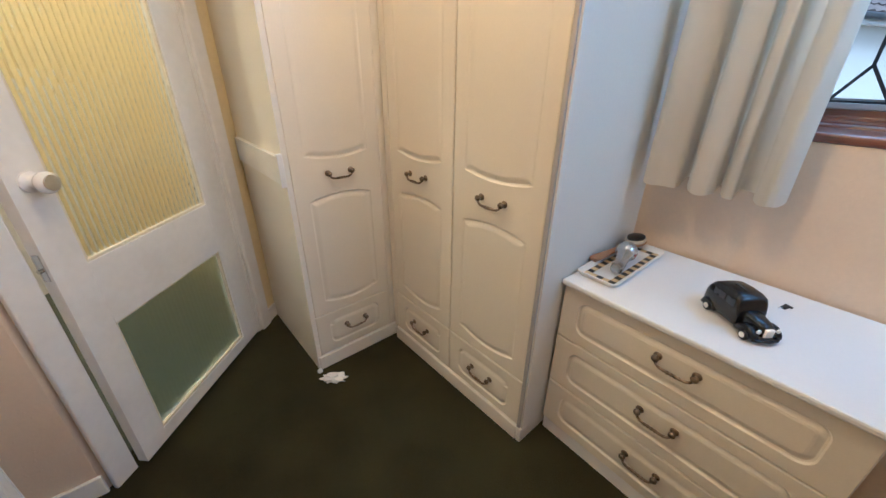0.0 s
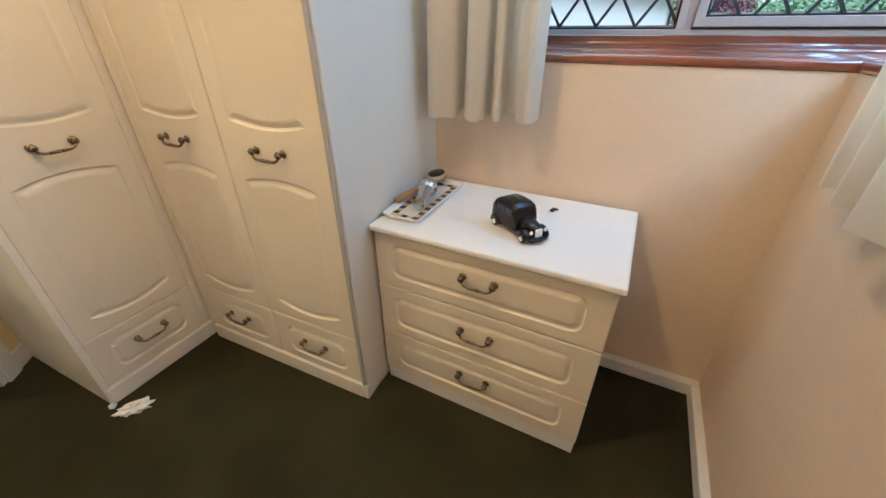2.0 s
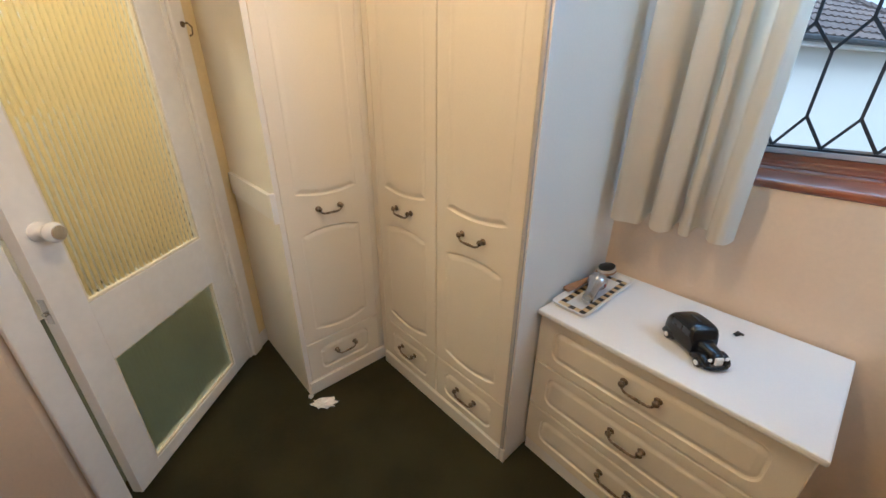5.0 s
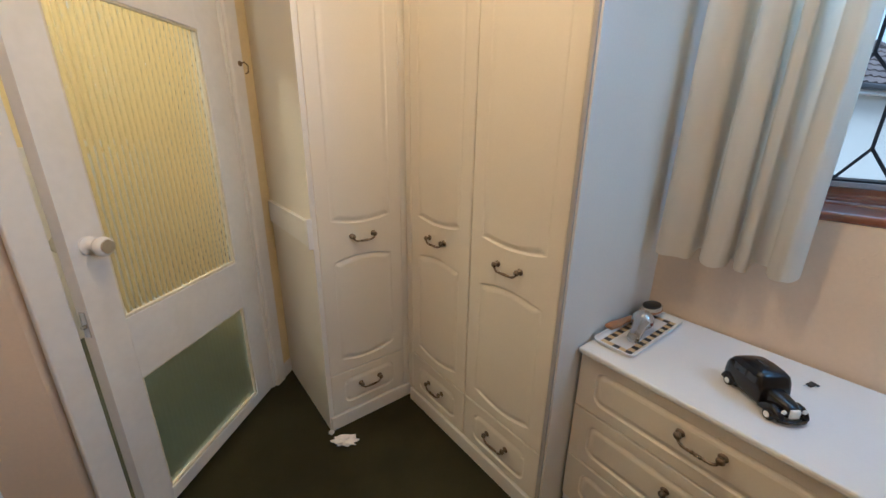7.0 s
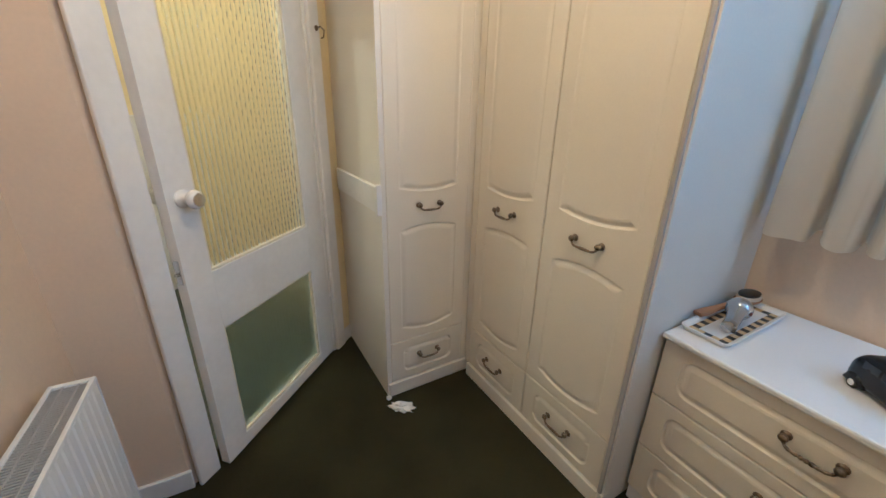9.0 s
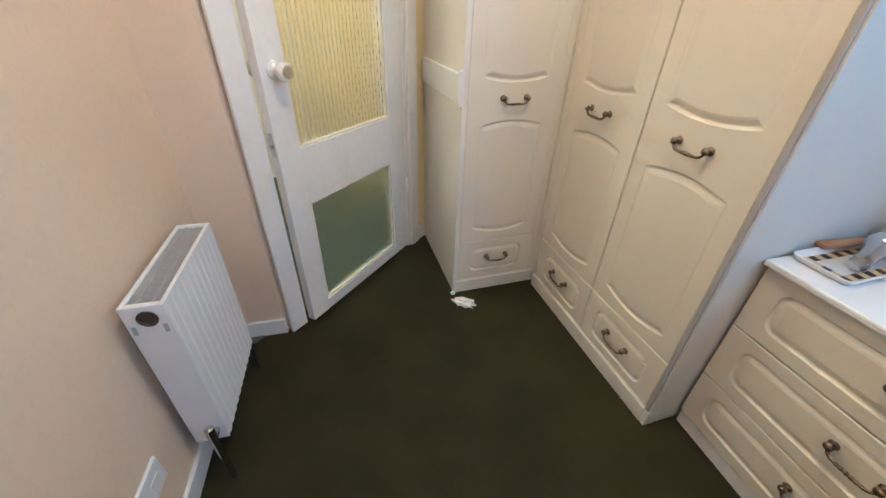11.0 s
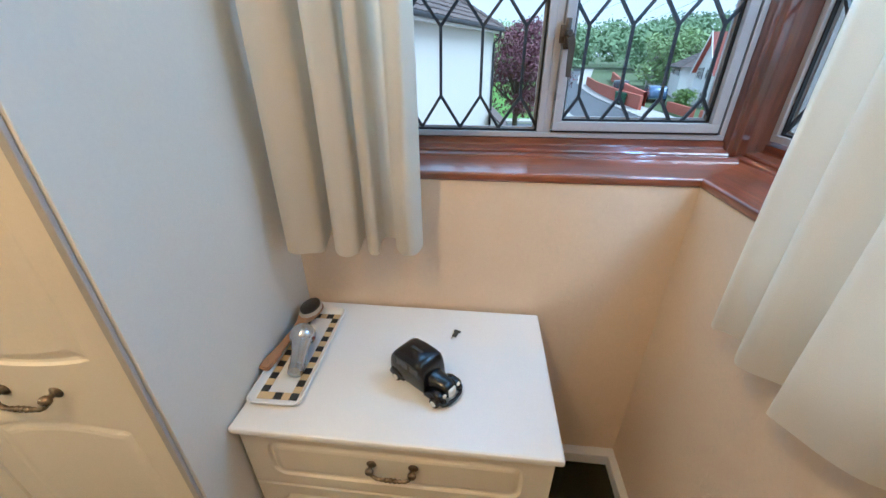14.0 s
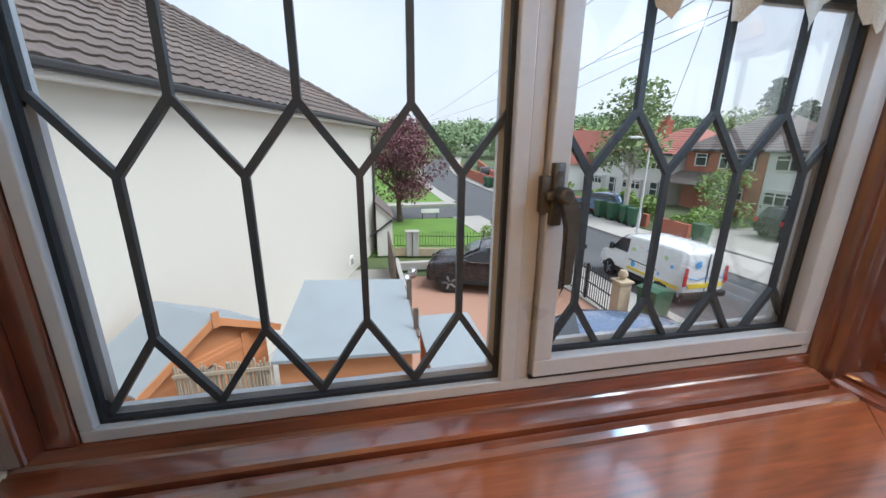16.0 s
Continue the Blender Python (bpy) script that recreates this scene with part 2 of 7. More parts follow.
def part(name, bm, mat, parent=None, label="", smooth=None):
    """One mesh object from a bmesh, under a thing or a part."""
    off = OFFSET[parent.name] if parent else Vector((0, 0, 0))
    if off.length:
        bmesh.ops.translate(bm, verts=bm.verts, vec=-off)
    bmesh.ops.recalc_face_normals(bm, faces=bm.faces)
    me = bpy.data.meshes.new(name)
    bm.to_mesh(me)
    bm.free()
    if smooth is not None:
        for p in me.polygons:
            p.use_smooth = True
        me.set_sharp_from_angle(angle=radians(smooth))
    me.materials.append(mat)
    ob = new(name, me)
    if parent:
        ob.parent = parent
    OFFSET[ob.name] = off
    if label:
        ob["label"] = label
    return ob


def structure(name, bm, mat, label="", category="", smooth=None):
    return tagged(part(name, bm, mat, smooth=smooth), label, category, kind="structure")


def box(bm, lo, hi, bevel=0.0, m=None):
    """An upright block, with softened edges."""
    made = bmesh.ops.create_cube(bm, size=1.0)["verts"]
    c, s = (Vector(lo) + Vector(hi)) / 2, Vector(hi) - Vector(lo)
    for v in made:
        v.co = Vector((v.co.x * s.x, v.co.y * s.y, v.co.z * s.z)) + c
    if bevel:
        edges = list({e for v in made for e in v.link_edges})
        out = bmesh.ops.bevel(bm, geom=edges, offset=bevel, segments=2, profile=0.5, affect='EDGES')
        made = list(set(out["verts"]) | {v for v in made if v.is_valid})
    if m is not None:
        bmesh.ops.transform(bm, matrix=m, verts=made)
    return made


def boxes(*items, bevel=0.0, m=None):
    bm = bmesh.new()
    for lo, hi in items:
        box(bm, lo, hi, bevel, m)
    return bm


def prism(bm, outline, z0, z1, m=None):
    """An upright prism over a plan outline."""
    lo = [bm.verts.new((x, y, z0)) for x, y in outline]
    hi = [bm.verts.new((x, y, z1)) for x, y in outline]
    k = len(outline)
    bm.faces.new(lo[::-1])
    bm.faces.new(hi)
    for i in range(k):
        bm.faces.new((lo[i], lo[(i + 1) % k], hi[(i + 1) % k], hi[i]))
    if m is not None:
        bmesh.ops.transform(bm, matrix=m, verts=lo + hi)
    return lo + hi


def extrude(bm, outline, x0, x1, m=None):
    """A bar along x with a (y, z) outline."""
    a = [bm.verts.new((x0, y, z)) for y, z in outline]
    b = [bm.verts.new((x1, y, z)) for y, z in outline]
    k = len(outline)
    bm.faces.new(a[::-1])
    bm.faces.new(b)
    for i in range(k):
        bm.faces.new((a[i], a[(i + 1) % k], b[(i + 1) % k], b[i]))
    if m is not None:
        bmesh.ops.transform(bm, matrix=m, verts=a + b)
    return a + b


def tube(bm, pts, radii, seg=8, m=None):
    """A round bar along a line of points."""
    pts = [Vector(p) for p in pts]
    if not hasattr(radii, "__len__"):
        radii = [radii] * len(pts)
    rings, side = [], None
    for i, p in enumerate(pts):
        d = (pts[min(i + 1, len(pts) - 1)] - pts[max(i - 1, 0)]).normalized()
        if side is None:
            side = d.orthogonal().normalized()
        side = (side - d * side.dot(d)).normalized()
        up = d.cross(side)
        rings.append([bm.verts.new(p + (side * math.cos(a) + up * math.sin(a)) * radii[i]) for a in (2 * math.pi * k / seg for k in range(seg))])
    for r, q in zip(rings, rings[1:]):
        for k in range(seg):
            bm.faces.new((r[k], r[(k + 1) % seg], q[(k + 1) % seg], q[k]))
    bm.faces.new(rings[0][::-1])
    bm.faces.new(rings[-1])
    vs = [v for r in rings for v in r]
    if m is not None:
        bmesh.ops.transform(bm, matrix=m, verts=vs)
    return vs


def lathe(bm, profile, seg=20, m=None):
    """A turned shape about z from (radius, height) pairs."""
    rings = []
    for r, z in profile:
        rings.append([bm.verts.new((max(r, 1e-4) * math.cos(2 * math.pi * k / seg), max(r, 1e-4) * math.sin(2 * math.pi * k / seg), z)) for k in range(seg)])
    for a, b in zip(rings, rings[1:]):
        for k in range(seg):
            bm.faces.new((a[k], a[(k + 1) % seg], b[(k + 1) % seg], b[k]))
    bm.faces.new(rings[0][::-1])
    bm.faces.new(rings[-1])
    vs = [v for r in rings for v in r]
    if m is not None:
        bmesh.ops.transform(bm, matrix=m, verts=vs)
    return vs


# ---- room shell ----
FZ = -0.058
EAST, SOUTH, WEST, STUB, NORTH, CEIL = 1.516, -0.556, -0.55, 1.312, 2.16, 2.38
WIN_TOP, SILL_Z = 2.06, 1.108
DIAG = Matrix.Translation((-0.282, 1.368, 0)) @ Matrix.Rotation(radians(43.5), 4, 'Z')

bm = bmesh.new()
prism(bm, [(-2.2, -0.95), (1.9, -0.95), (1.9, 4.2), (-2.2, 4.2)], FZ - 0.12, FZ)
structure("floor", bm, M_CARPET, "dark olive green fitted carpet, slightly worn", "carpet")
bm = bmesh.new()
prism(bm, [(-2.2, -0.95), (1.9, -0.95), (1.9, 4.2), (-2.2, 4.2)], CEIL, CEIL + 0.12)
structure("ceiling", bm, M_CEIL, "plain white plaster ceiling", "ceiling")

structure("wall_east", boxes(((EAST, -0.92, FZ), (1.87, NORTH, 1.0815)), ((EAST, -0.92, WIN_TOP), (1.87, NORTH, CEIL)), ((EAST, 0.452, 1.0815), (1.87, NORTH, WIN_TOP))),
          M_WALL, "pale peach-pink painted wall below a corner window", "wall")
structure("wall_south", boxes(((WEST - 0.12, -0.92, FZ), (EAST, SOUTH, 1.0815)), ((WEST - 0.12, -0.92, WIN_TOP), (EAST, SOUTH, CEIL)), ((WEST - 0.12, -0.92, 1.0815), (0.30, SOUTH, WIN_TOP))),
          M_WALL, "pale peach-pink painted wall under the side window", "wall")
structure("wall_west", boxes(((WEST - 0.12, SOUTH, FZ), (WEST, STUB + 0.1, CEIL))), M_WALL, "pale peach-pink painted wall behind the radiator", "wall")
bm = bmesh.new()
prism(bm, [(WEST, STUB), (-0.362, STUB), (-0.330, STUB + 0.022), (-0.392, STUB + 0.122), (WEST, STUB + 0.122)], FZ, CEIL)
structure("wall_north_west", bm, M_WALL, "short pale pink painted wall beside the doorway", "wall")
structure("wall_north", boxes(((0.40, NORTH, FZ), (EAST, NORTH + 0.12, CEIL))), M_WALL, "painted wall behind the wardrobes", "wall")
# the doorway's wall stands across the corner
bm = bmesh.new()
box(bm, (0.80, 0.0, FZ), (1.30, 0.10, CEIL), m=DIAG)
box(bm, (-0.06, 0.0, 2.06), (0.80, 0.10, CEIL), m=DIAG)
structure("wall_diagonal", bm, M_YELLOW, "cream-yellow painted wall across the corner holding the door", "wall")

# landing beyond the door
bm = bmesh.new()
box(bm, (-0.22, 0.06, FZ + 0.001), (1.3, 1.55, FZ + 0.006), m=DIAG)
structure("carpet_landing", bm, material("landing_green_carpet", (0.10, 0.115, 0.095), 0.97, vary=0.25, scale=8, fine=300, bump=0.8), "grey-green carpet on the landing", "carpet")
bm = bmesh.new()
for lo, hi in (((-0.32, 1.55, FZ), (1.4, 1.65, CEIL)), ((-0.32, 0.20, FZ), (-0.22, 1.55, CEIL)), ((1.3, 0.10, FZ), (1.4, 1.55, CEIL))):
    box(bm, lo, hi, m=DIAG)
structure("wall_landing", bm, M_YELLOW, "yellow painted landing walls seen through the door glass", "wall")
bm = bmesh.new()
for lo, hi in (((-0.22, 1.532, FZ), (1.3, 1.55, 0.11)), ((-0.22, 0.20, FZ), (-0.202, 1.532, 0.11))):
    box(bm, lo, hi, 0.004, m=DIAG)
structure("baseboard_landing", bm, M_WHITE, "white skirting on the landing", "skirting")

# white panel added to imitate the pale daylight in the door glass
bm = bmesh.new()
box(bm, (-0.202, 1.520, 0.11), (1.3, 1.548, 1.18), 0.006, m=DIAG)
structure("dado_landing", bm, M_WHITE, "white panel added on the lower landing wall to pale the door glass", "panelling")

# skirting boards
SK = 0.022
structure("baseboard_east", boxes(((EAST - 0.038, SOUTH, FZ), (EAST, -0.10, -0.002)), bevel=0.004), M_WHITE, "white gloss skirting board", "skirting")
structure("baseboard_south", boxes(((WEST, SOUTH, FZ), (EAST - 0.038, SOUTH + 0.030, -0.002)), bevel=0.004), M_WHITE, "white gloss skirting board", "skirting")
structure("baseboard_west", boxes(((WEST, SOUTH + 0.030, FZ), (WEST + 0.014, STUB - 0.014, SK)), bevel=0.004), M_WHITE, "white gloss skirting board", "skirting")
structure("baseboard_stub", boxes(((WEST, STUB - 0.014, FZ), (-0.352, STUB, SK)), bevel=0.004), M_WHITE, "white gloss skirting board ending at the door frame", "skirting")
bm = bmesh.new()
box(bm, (0.86, -0.014, FZ), (1.0, 0, SK), 0.004, m=DIAG)
structure("baseboard_diagonal", bm, M_WHITE, "short piece of cream skirting beside the door frame", "skirting")

# ---- door and frame ----
frame_thing = thing("door_frame_1", (-0.27, 1.35, 0), "cream-white painted door frame with plain architrave", "door frame", kind="structure", world_built=True)
bm = bmesh.new()
box(bm, (-0.045, -0.004, FZ), (-0.002, 0.104, 2.04), 0.003, m=DIAG)
part("jamb", bm, M_WHITE, frame_thing)
bm = bmesh.new()
box(bm, (0.772, -0.004, FZ), (0.802, 0.104, 2.04), 0.003, m=DIAG)
part("jamb", bm, M_WHITE, frame_thing)
bm = bmesh.new()
box(bm, (-0.045, -0.004, 2.04), (0.802, 0.104, 2.07), 0.003, m=DIAG)
part("head", bm, M_WHITE, frame_thing)
for a, b in ((-0.086, -0.006), (0.790, 0.860)):
    bm = bmesh.new()
    box(bm, (a, -0.022, FZ), (b, -0.003, 2.11), 0.005, m=DIAG)
    part("architrave", bm, M_WHITE, frame_thing)
bm = bmesh.new()
box(bm, (-0.088, -0.024, 2.05), (0.860, -0.004, 2.115), 0.005, m=DIAG)
part("architrave", bm, M_WHITE, frame_thing)
bm = bmesh.new()
box(bm, (-0.002, 0.060, FZ), (0.010, 0.090, 2.04), 0.002, m=DIAG)
part("door_stop", bm, M_YELLOW, frame_thing, "yellow painted door stop")
bm = bmesh.new()
tube(bm, [(0.835, -0.022, 1.57), (0.835, -0.045, 1.575), (0.835, -0.062, 1.56), (0.835, -0.058, 1.535), (0.835, -0.045, 1.53)], 0.003, 6, m=DIAG)
tube(bm, [(0.835, -0.020, 1.57), (0.835, -0.026, 1.57)], 0.011, 10, m=DIAG)
coat = part("coat_hook", bm, M_BRASS, frame_thing, "small brass hook", smooth=40)

# the leaf: lock edge at u = 0, hinge edge at u = 0.752, opened a little into the room
DOOR = Matrix.Translation((-0.238, 1.330, 0)) @ Matrix.Rotation(radians(47.0), 4, 'Z')
door = thing("door_1", (0.27, 1.88, 0), "white painted half-glazed door with ribbed glass, ajar", "door", kind="structure", world_built=True)
DW, DT, DH = 0.752, 0.038, 2.00
G0, G1, ZL0, ZL1, ZU0, ZU1 = 0.098, 0.630, 0.020, 0.507, 0.727, 1.655
for lo, hi, nm in (((0, 0, FZ + 0.022), (G0, DT, DH), "stile"), ((G1, 0, FZ + 0.022), (DW, DT, DH), "stile"), ((G0, 0, FZ + 0.022), (G1, DT, ZL0), "bottom_rail"),
                   ((G0, 0, ZL1), (G1, DT, ZU0), "lock_rail"), ((G0, 0, ZU1), (G1, DT, DH), "top_rail")):
    bm = bmesh.new()
    box(bm, lo, hi, 0.0012, m=DOOR)
    part(nm, bm, M_WHITE, door)


def reeded(x0, x1, z0, z1, y, pitch=0.0205, height=0.0046):
    """A pane with vertical reeds on its room side."""
    bm = bmesh.new()
    k = int((x1 - x0) / pitch * 10)
    rows = []
    for z in np.linspace(z0, z1, 190):
        row = []
        for i in range(k + 1):
            x = x0 + (x1 - x0) * i / k
            w = (0.45 * math.cos(2 * math.pi * (z / 0.050 + 0.5 * (int((x - x0) / pitch) % 2))) + 0.35 * noise.noise(Vector((x * 30, z * 55, 3.0)))) * 0.0015 * height / 0.0052
            row.append(bm.verts.new((x, y - height * math.sqrt(max(0.0, 1 - 0.98 * (2 * (((x - x0) / pitch) % 1.0) - 1) ** 2)) + w, z)))
        rows.append(row)
    for a, b in zip(rows, rows[1:]):
        for i in range(k):
            bm.faces.new((a[i], a[i + 1], b[i + 1], b[i]))
    back = [bm.verts.new(c) for c in ((x0, y + 0.004, z0), (x1, y + 0.004, z0), (x1, y + 0.004, z1), (x0, y + 0.004, z1))]
    bm.faces.new(back)
    bm.faces.new(rows[0] + [back[1], back[0]])
    bm.faces.new(rows[-1] + [back[2], back[3]])
    bm.faces.new([r[0] for r in rows] + [back[3], back[0]])
    bm.faces.new([r[-1] for r in rows] + [back[2], back[1]])
    bmesh.ops.transform(bm, matrix=DOOR, verts=bm.verts)
    return bm


for z0, z1 in ((ZL0, ZL1), (ZU0, ZU1)):
    ob = part("glass", reeded(G0, G1, z0, z1, 0.020, height=0.0046 if z0 > 0.5 else 0.0008), M_REED if z0 > 0.5 else M_REED_LOW, door, "ribbed obscure glass pane", smooth=60)
    ob.visible_shadow = False
    # worn putty bead round the pane
    bm = bmesh.new()
    for lo, hi in (((G0, 0.004, z0), (G1, 0.016, z0 + 0.010)), ((G0, 0.004, z1 - 0.008), (G1, 0.016, z1)), ((G0, 0.004, z0 + 0.010), (G0 + 0.009, 0.016, z1 - 0.008)), ((G1 - 0.010, 0.004, z0 + 0.010), (G1, 0.016, z1 - 0.008))):
        box(bm, lo, hi, 0.002, m=DOOR)
    part("glazing_bead", bm, material("cream_bead_paint", (0.72, 0.66, 0.50), 0.5, vary=0.12, scale=30, fine=90, bump=0.3), door, "cream painted glazing bead")
for sgn, yy in ((-1, 0.0), (1, DT)):
    bm = bmesh.new()
    lathe(bm, [(0.027, 0.0), (0.027, 0.005), (0.018, 0.009), (0.014, 0.014), (0.013, 0.026), (0.018, 0.032), (0.0255, 0.038), (0.0285, 0.047), (0.027, 0.056), (0.021, 0.062), (0.012, 0.065), (0.0, 0.0655)], 28,
          m=DOOR @ Matrix.Translation((0.052, yy, 0.985)) @ Matrix.Rotation(radians(90 if sgn < 0 else -90), 4, 'X'))
    part("knob", bm, material("white_porcelain", (0.82, 0.80, 0.77), 0.15, vary=0.03, bump=0), door, "white ceramic door knob", smooth=50)
bm = bmesh.new()
lathe(bm, [(0.0205, 0), (0.0195, 0.0030), (0.012, 0.0045), (0.0, 0.005)], 20, m=DOOR @ Matrix.Translation((0.052, -0.0622, 0.985)) @ Matrix.Rotation(radians(90), 4, 'X'))
part("knob_cap", bm, M_CHROME, door, "chrome end of the knob", smooth=50)
for z in (0.35, 1.48):
    bm = bmesh.new()
    tube(bm, [(DW + 0.008, -0.005, z - 0.045), (DW + 0.008, -0.005, z + 0.045)], 0.006, 8, m=DOOR)
    box(bm, (DW - 0.004, -0.001, z - 0.045), (DW + 0.006, 0.003, z + 0.045), m=DOOR)
    part("hinge", bm, M_WHITE, door, "painted-over butt hinge")
bm = bmesh.new()
box(bm, (-0.003, 0.010, 0.72), (0.0, 0.028, 0.80), m=DOOR)
tube(bm, [(-0.012, 0.019, 0.755), (0, 0.019, 0.755)], 0.006, 10, m=DOOR)
part("latch", bm, M_CHROME, door, "small ball catch on the door edge")


# ---- fitted bedroom units ----
def outline_arch(x0, x1, z0, z1, low, high, k=14):
    """A panel outline whose ends bow outward by low and high; a function of the inset."""
    def at(d):
        a, b, pts = x0 + d, x1 - d, []
        for i in range(k + 1):
            t = i / k
            pts.append((a + (b - a) * t, z0 + d - low * (1 - (2 * t - 1) ** 2)))
        for i in range(k + 1):
            t = 1 - i / k
            pts.append((a + (b - a) * t, z1 - d + high * (1 - (2 * t - 1) ** 2)))
        return pts
    return at


def outline_round(x0, x1, z0, z1, r=0.035, k=6):
    """A panel outline with round corners, lower chain first; a function of the inset."""
    def at(d):
        q, pts = max(0.004, r - d), []
        for cx, cz, a0 in ((x0 + d + q, z0 + d + q, 180), (x1 - d - q, z0 + d + q, 270), (x1 - d - q, z1 - d - q, 0), (x0 + d + q, z1 - d - q, 90)):
            for i in range(k + 1):
                a = radians(a0 + 90 * i / k)
                pts.append((cx + q * math.cos(a), cz + q * math.sin(a)))
        return pts
    return at


def routed_front(w, h, t, outlines, depth=0.007, side=0.3, m=None):
    """A foil-wrapped front: local x across, z up, face at y = 0, with a routed groove round each raised panel."""
    bm = bmesh.new()
    c = 0.003
    rect = [(c, c), (w - c, c), (w - c, h - c), (c, h - c)]
    steps = ((0.0, 0.0), (0.0035, depth * 0.75), (0.008, depth), (0.013, depth * 0.75), (0.020, depth * 0.25), (0.027, 0.0))
    fv = [bm.verts.new((x, 0, z)) for x, z in rect]
    bv = [bm.verts.new((x, c, z)) for x, z in ((0, 0), (w, 0), (w, h), (0, h))]
    kv = [bm.verts.new((x, t, z)) for x, z in ((0, 0), (w, 0), (w, h), (0, h))]
    for i in range(4):
        j = (i + 1) % 4
        bm.faces.new((fv[i], fv[j], bv[j], bv[i]))
        bm.faces.new((bv[i], bv[j], kv[j], kv[i]))
    bm.faces.new(kv)
    rims = []
    for o in outlines:
        loops = []
        for d, y in steps:
            pts = o(d)
            k = len(pts)
            ends = (0, k // 2 - 1, k // 2, k - 1)
            loops.append([bm.verts.new((x, y * (side if n in ends else 1.0), z)) for n, (x, z) in enumerate(pts)])
        rims.append(loops[0])
        for a, b in zip(loops, loops[1:]):
            for i in range(k):
                bm.faces.new((a[i], a[(i + 1) % k], b[(i + 1) % k], b[i]))
        bm.faces.new(loops[-1])
    # flat field round the panels: stiles at both sides, rails between the chains
    half = [len(r) // 2 for r in rims]
    lower = [[fv[0], fv[1]]] + [r[h:][::-1] for r, h in zip(rims, half)]
    upper = [r[:h] for r, h in zip(rims, half)] + [[fv[3], fv[2]]]
    for a, b in zip(lower, upper):
        chain = b if len(b) > 2 else a
        za, zb = a[0].co.z, b[0].co.z
        if len(a) == 2 and len(b) > 2:
            low_pts = [bm.verts.new((v.co.x, 0, a[0].co.z)) for v in b]
            pairs = list(zip(low_pts, b))
        elif len(b) == 2:
            top_pts = [bm.verts.new((v.co.x, 0, b[0].co.z)) for v in a]
            pairs = list(zip(a, top_pts))
        else:
            pairs = list(zip(a, b))
        for (p, q), (r, t2) in zip(pairs, pairs[1:]):
            bm.faces.new((p, r, t2, q))
    first = outlines[0](0.0)
    xa, xb = first[0][0], first[len(first) // 2 - 1][0]
    for x0, x1 in ((c, xa), (xb, w - c)):
        bm.faces.new([bm.verts.new(v) for v in ((x0, 0, c), (x1, 0, c), (x1, 0, h - c), (x0, 0, h - c))])
    if m is not None:
        bmesh.ops.transform(bm, matrix=m, verts=bm.verts)
    return bm


def bail_handle(parent, m, w=0.10):
    """A drop handle with two round roses and a twisted grip, in one casting."""
    bm = bmesh.new()
    for sx in (-1, 1):
        lathe(bm, [(0.0115, 0.0), (0.0125, 0.002), (0.009, 0.005), (0.005, 0.007), (0.0055, 0.013), (0.0095, 0.016), (0.0108, 0.021), (0.0075, 0.026), (0, 0.0275)], 12,
              m=m @ Matrix.Translation((sx * w / 2, 0, 0)) @ Matrix.Rotation(radians(90), 4, 'X'))
    pts, rad = [], []
    for sx in (-1, 1):
        side = [(sx * w / 2, -0.018, 0.0), (sx * (w / 2 - 0.001), -0.019, -0.008), (sx * (w / 2 - 0.008), -0.021, -0.016), (sx * (w / 2 - 0.017), -0.023, -0.019), (sx * (w / 2 - 0.024), -0.023, -0.020)]
        rr = [0.0044, 0.0040, 0.0040, 0.0046, 0.0036]
        if sx < 0:
            pts, rad = side, rr
            for i in range(1, 36):
                t = i / 36
                pts.append((-(w / 2 - 0.024) + (w - 0.048) * t, -0.023, -0.020))
                rad.append(0.0036 + 0.0026 * abs(math.sin(t * math.pi * 5)) * math.sin(t * math.pi) ** 0.5)
        else:
            pts += side[::-1]
            rad += rr[::-1]
    tube(bm, pts, rad, 8, m=m)
    return part("handle", bm, M_BRASS, parent, "twisted antique brass drop handle", smooth=50)


def door_panels(w, h):
    """Outlines of the two bowed panels of a wardrobe door that stands on its drawer."""
    a, b = 0.056, w - 0.056
    return [outline_arch(a, b, 0.070, 0.538, 0.027, 0.021), outline_arch(a, b, 0.716, h - 0.08, 0.018, 0.016)]


M_SINGLE = Matrix.Translation((0.0, 1.428, 0.0))
M_DOUBLE = Matrix.Translation((0.902, 0.0, 0.0)) @ Matrix.Rotation(radians(-90), 4, 'Z')
WT = 2.24

# single wardrobe beside the door
wardrobe = thing("wardrobe", (0.64, 1.76, 0), "tall ivory single wardrobe with bowed panels and one drawer", "wardrobe", "fitted wardrobes", world_built=True)
part("side_panel", boxes(((0.432, 1.430, FZ), (0.4527, 2.095, WT)), bevel=0.0015), M_CARCASS, wardrobe)
part("side_panel", boxes(((0.868, 1.440, FZ), (0.884, 2.095, WT)), bevel=0.0015), M_CARCASS, wardrobe)
part("top", boxes(((0.4527, 1.45, WT - 0.02), (0.868, 2.095, WT))), M_CARCASS, wardrobe)
part("back", boxes(((0.4527, 2.08, 0.06), (0.868, 2.095, WT - 0.02))), M_CARCASS, wardrobe)
part("plinth", boxes(((0.438, 1.418, FZ), (0.884, 1.445, 0.012)), bevel=0.004), M_CARCASS, wardrobe)
part("filler", boxes(((0.8424, 1.4295, 0.013), (0.930, 1.440, WT)), ((0.8935, 1.4092, 0.013), (0.930, 1.4292, WT)), bevel=0.001), M_IVORY, wardrobe, "narrow filler strip")
SW = 0.389
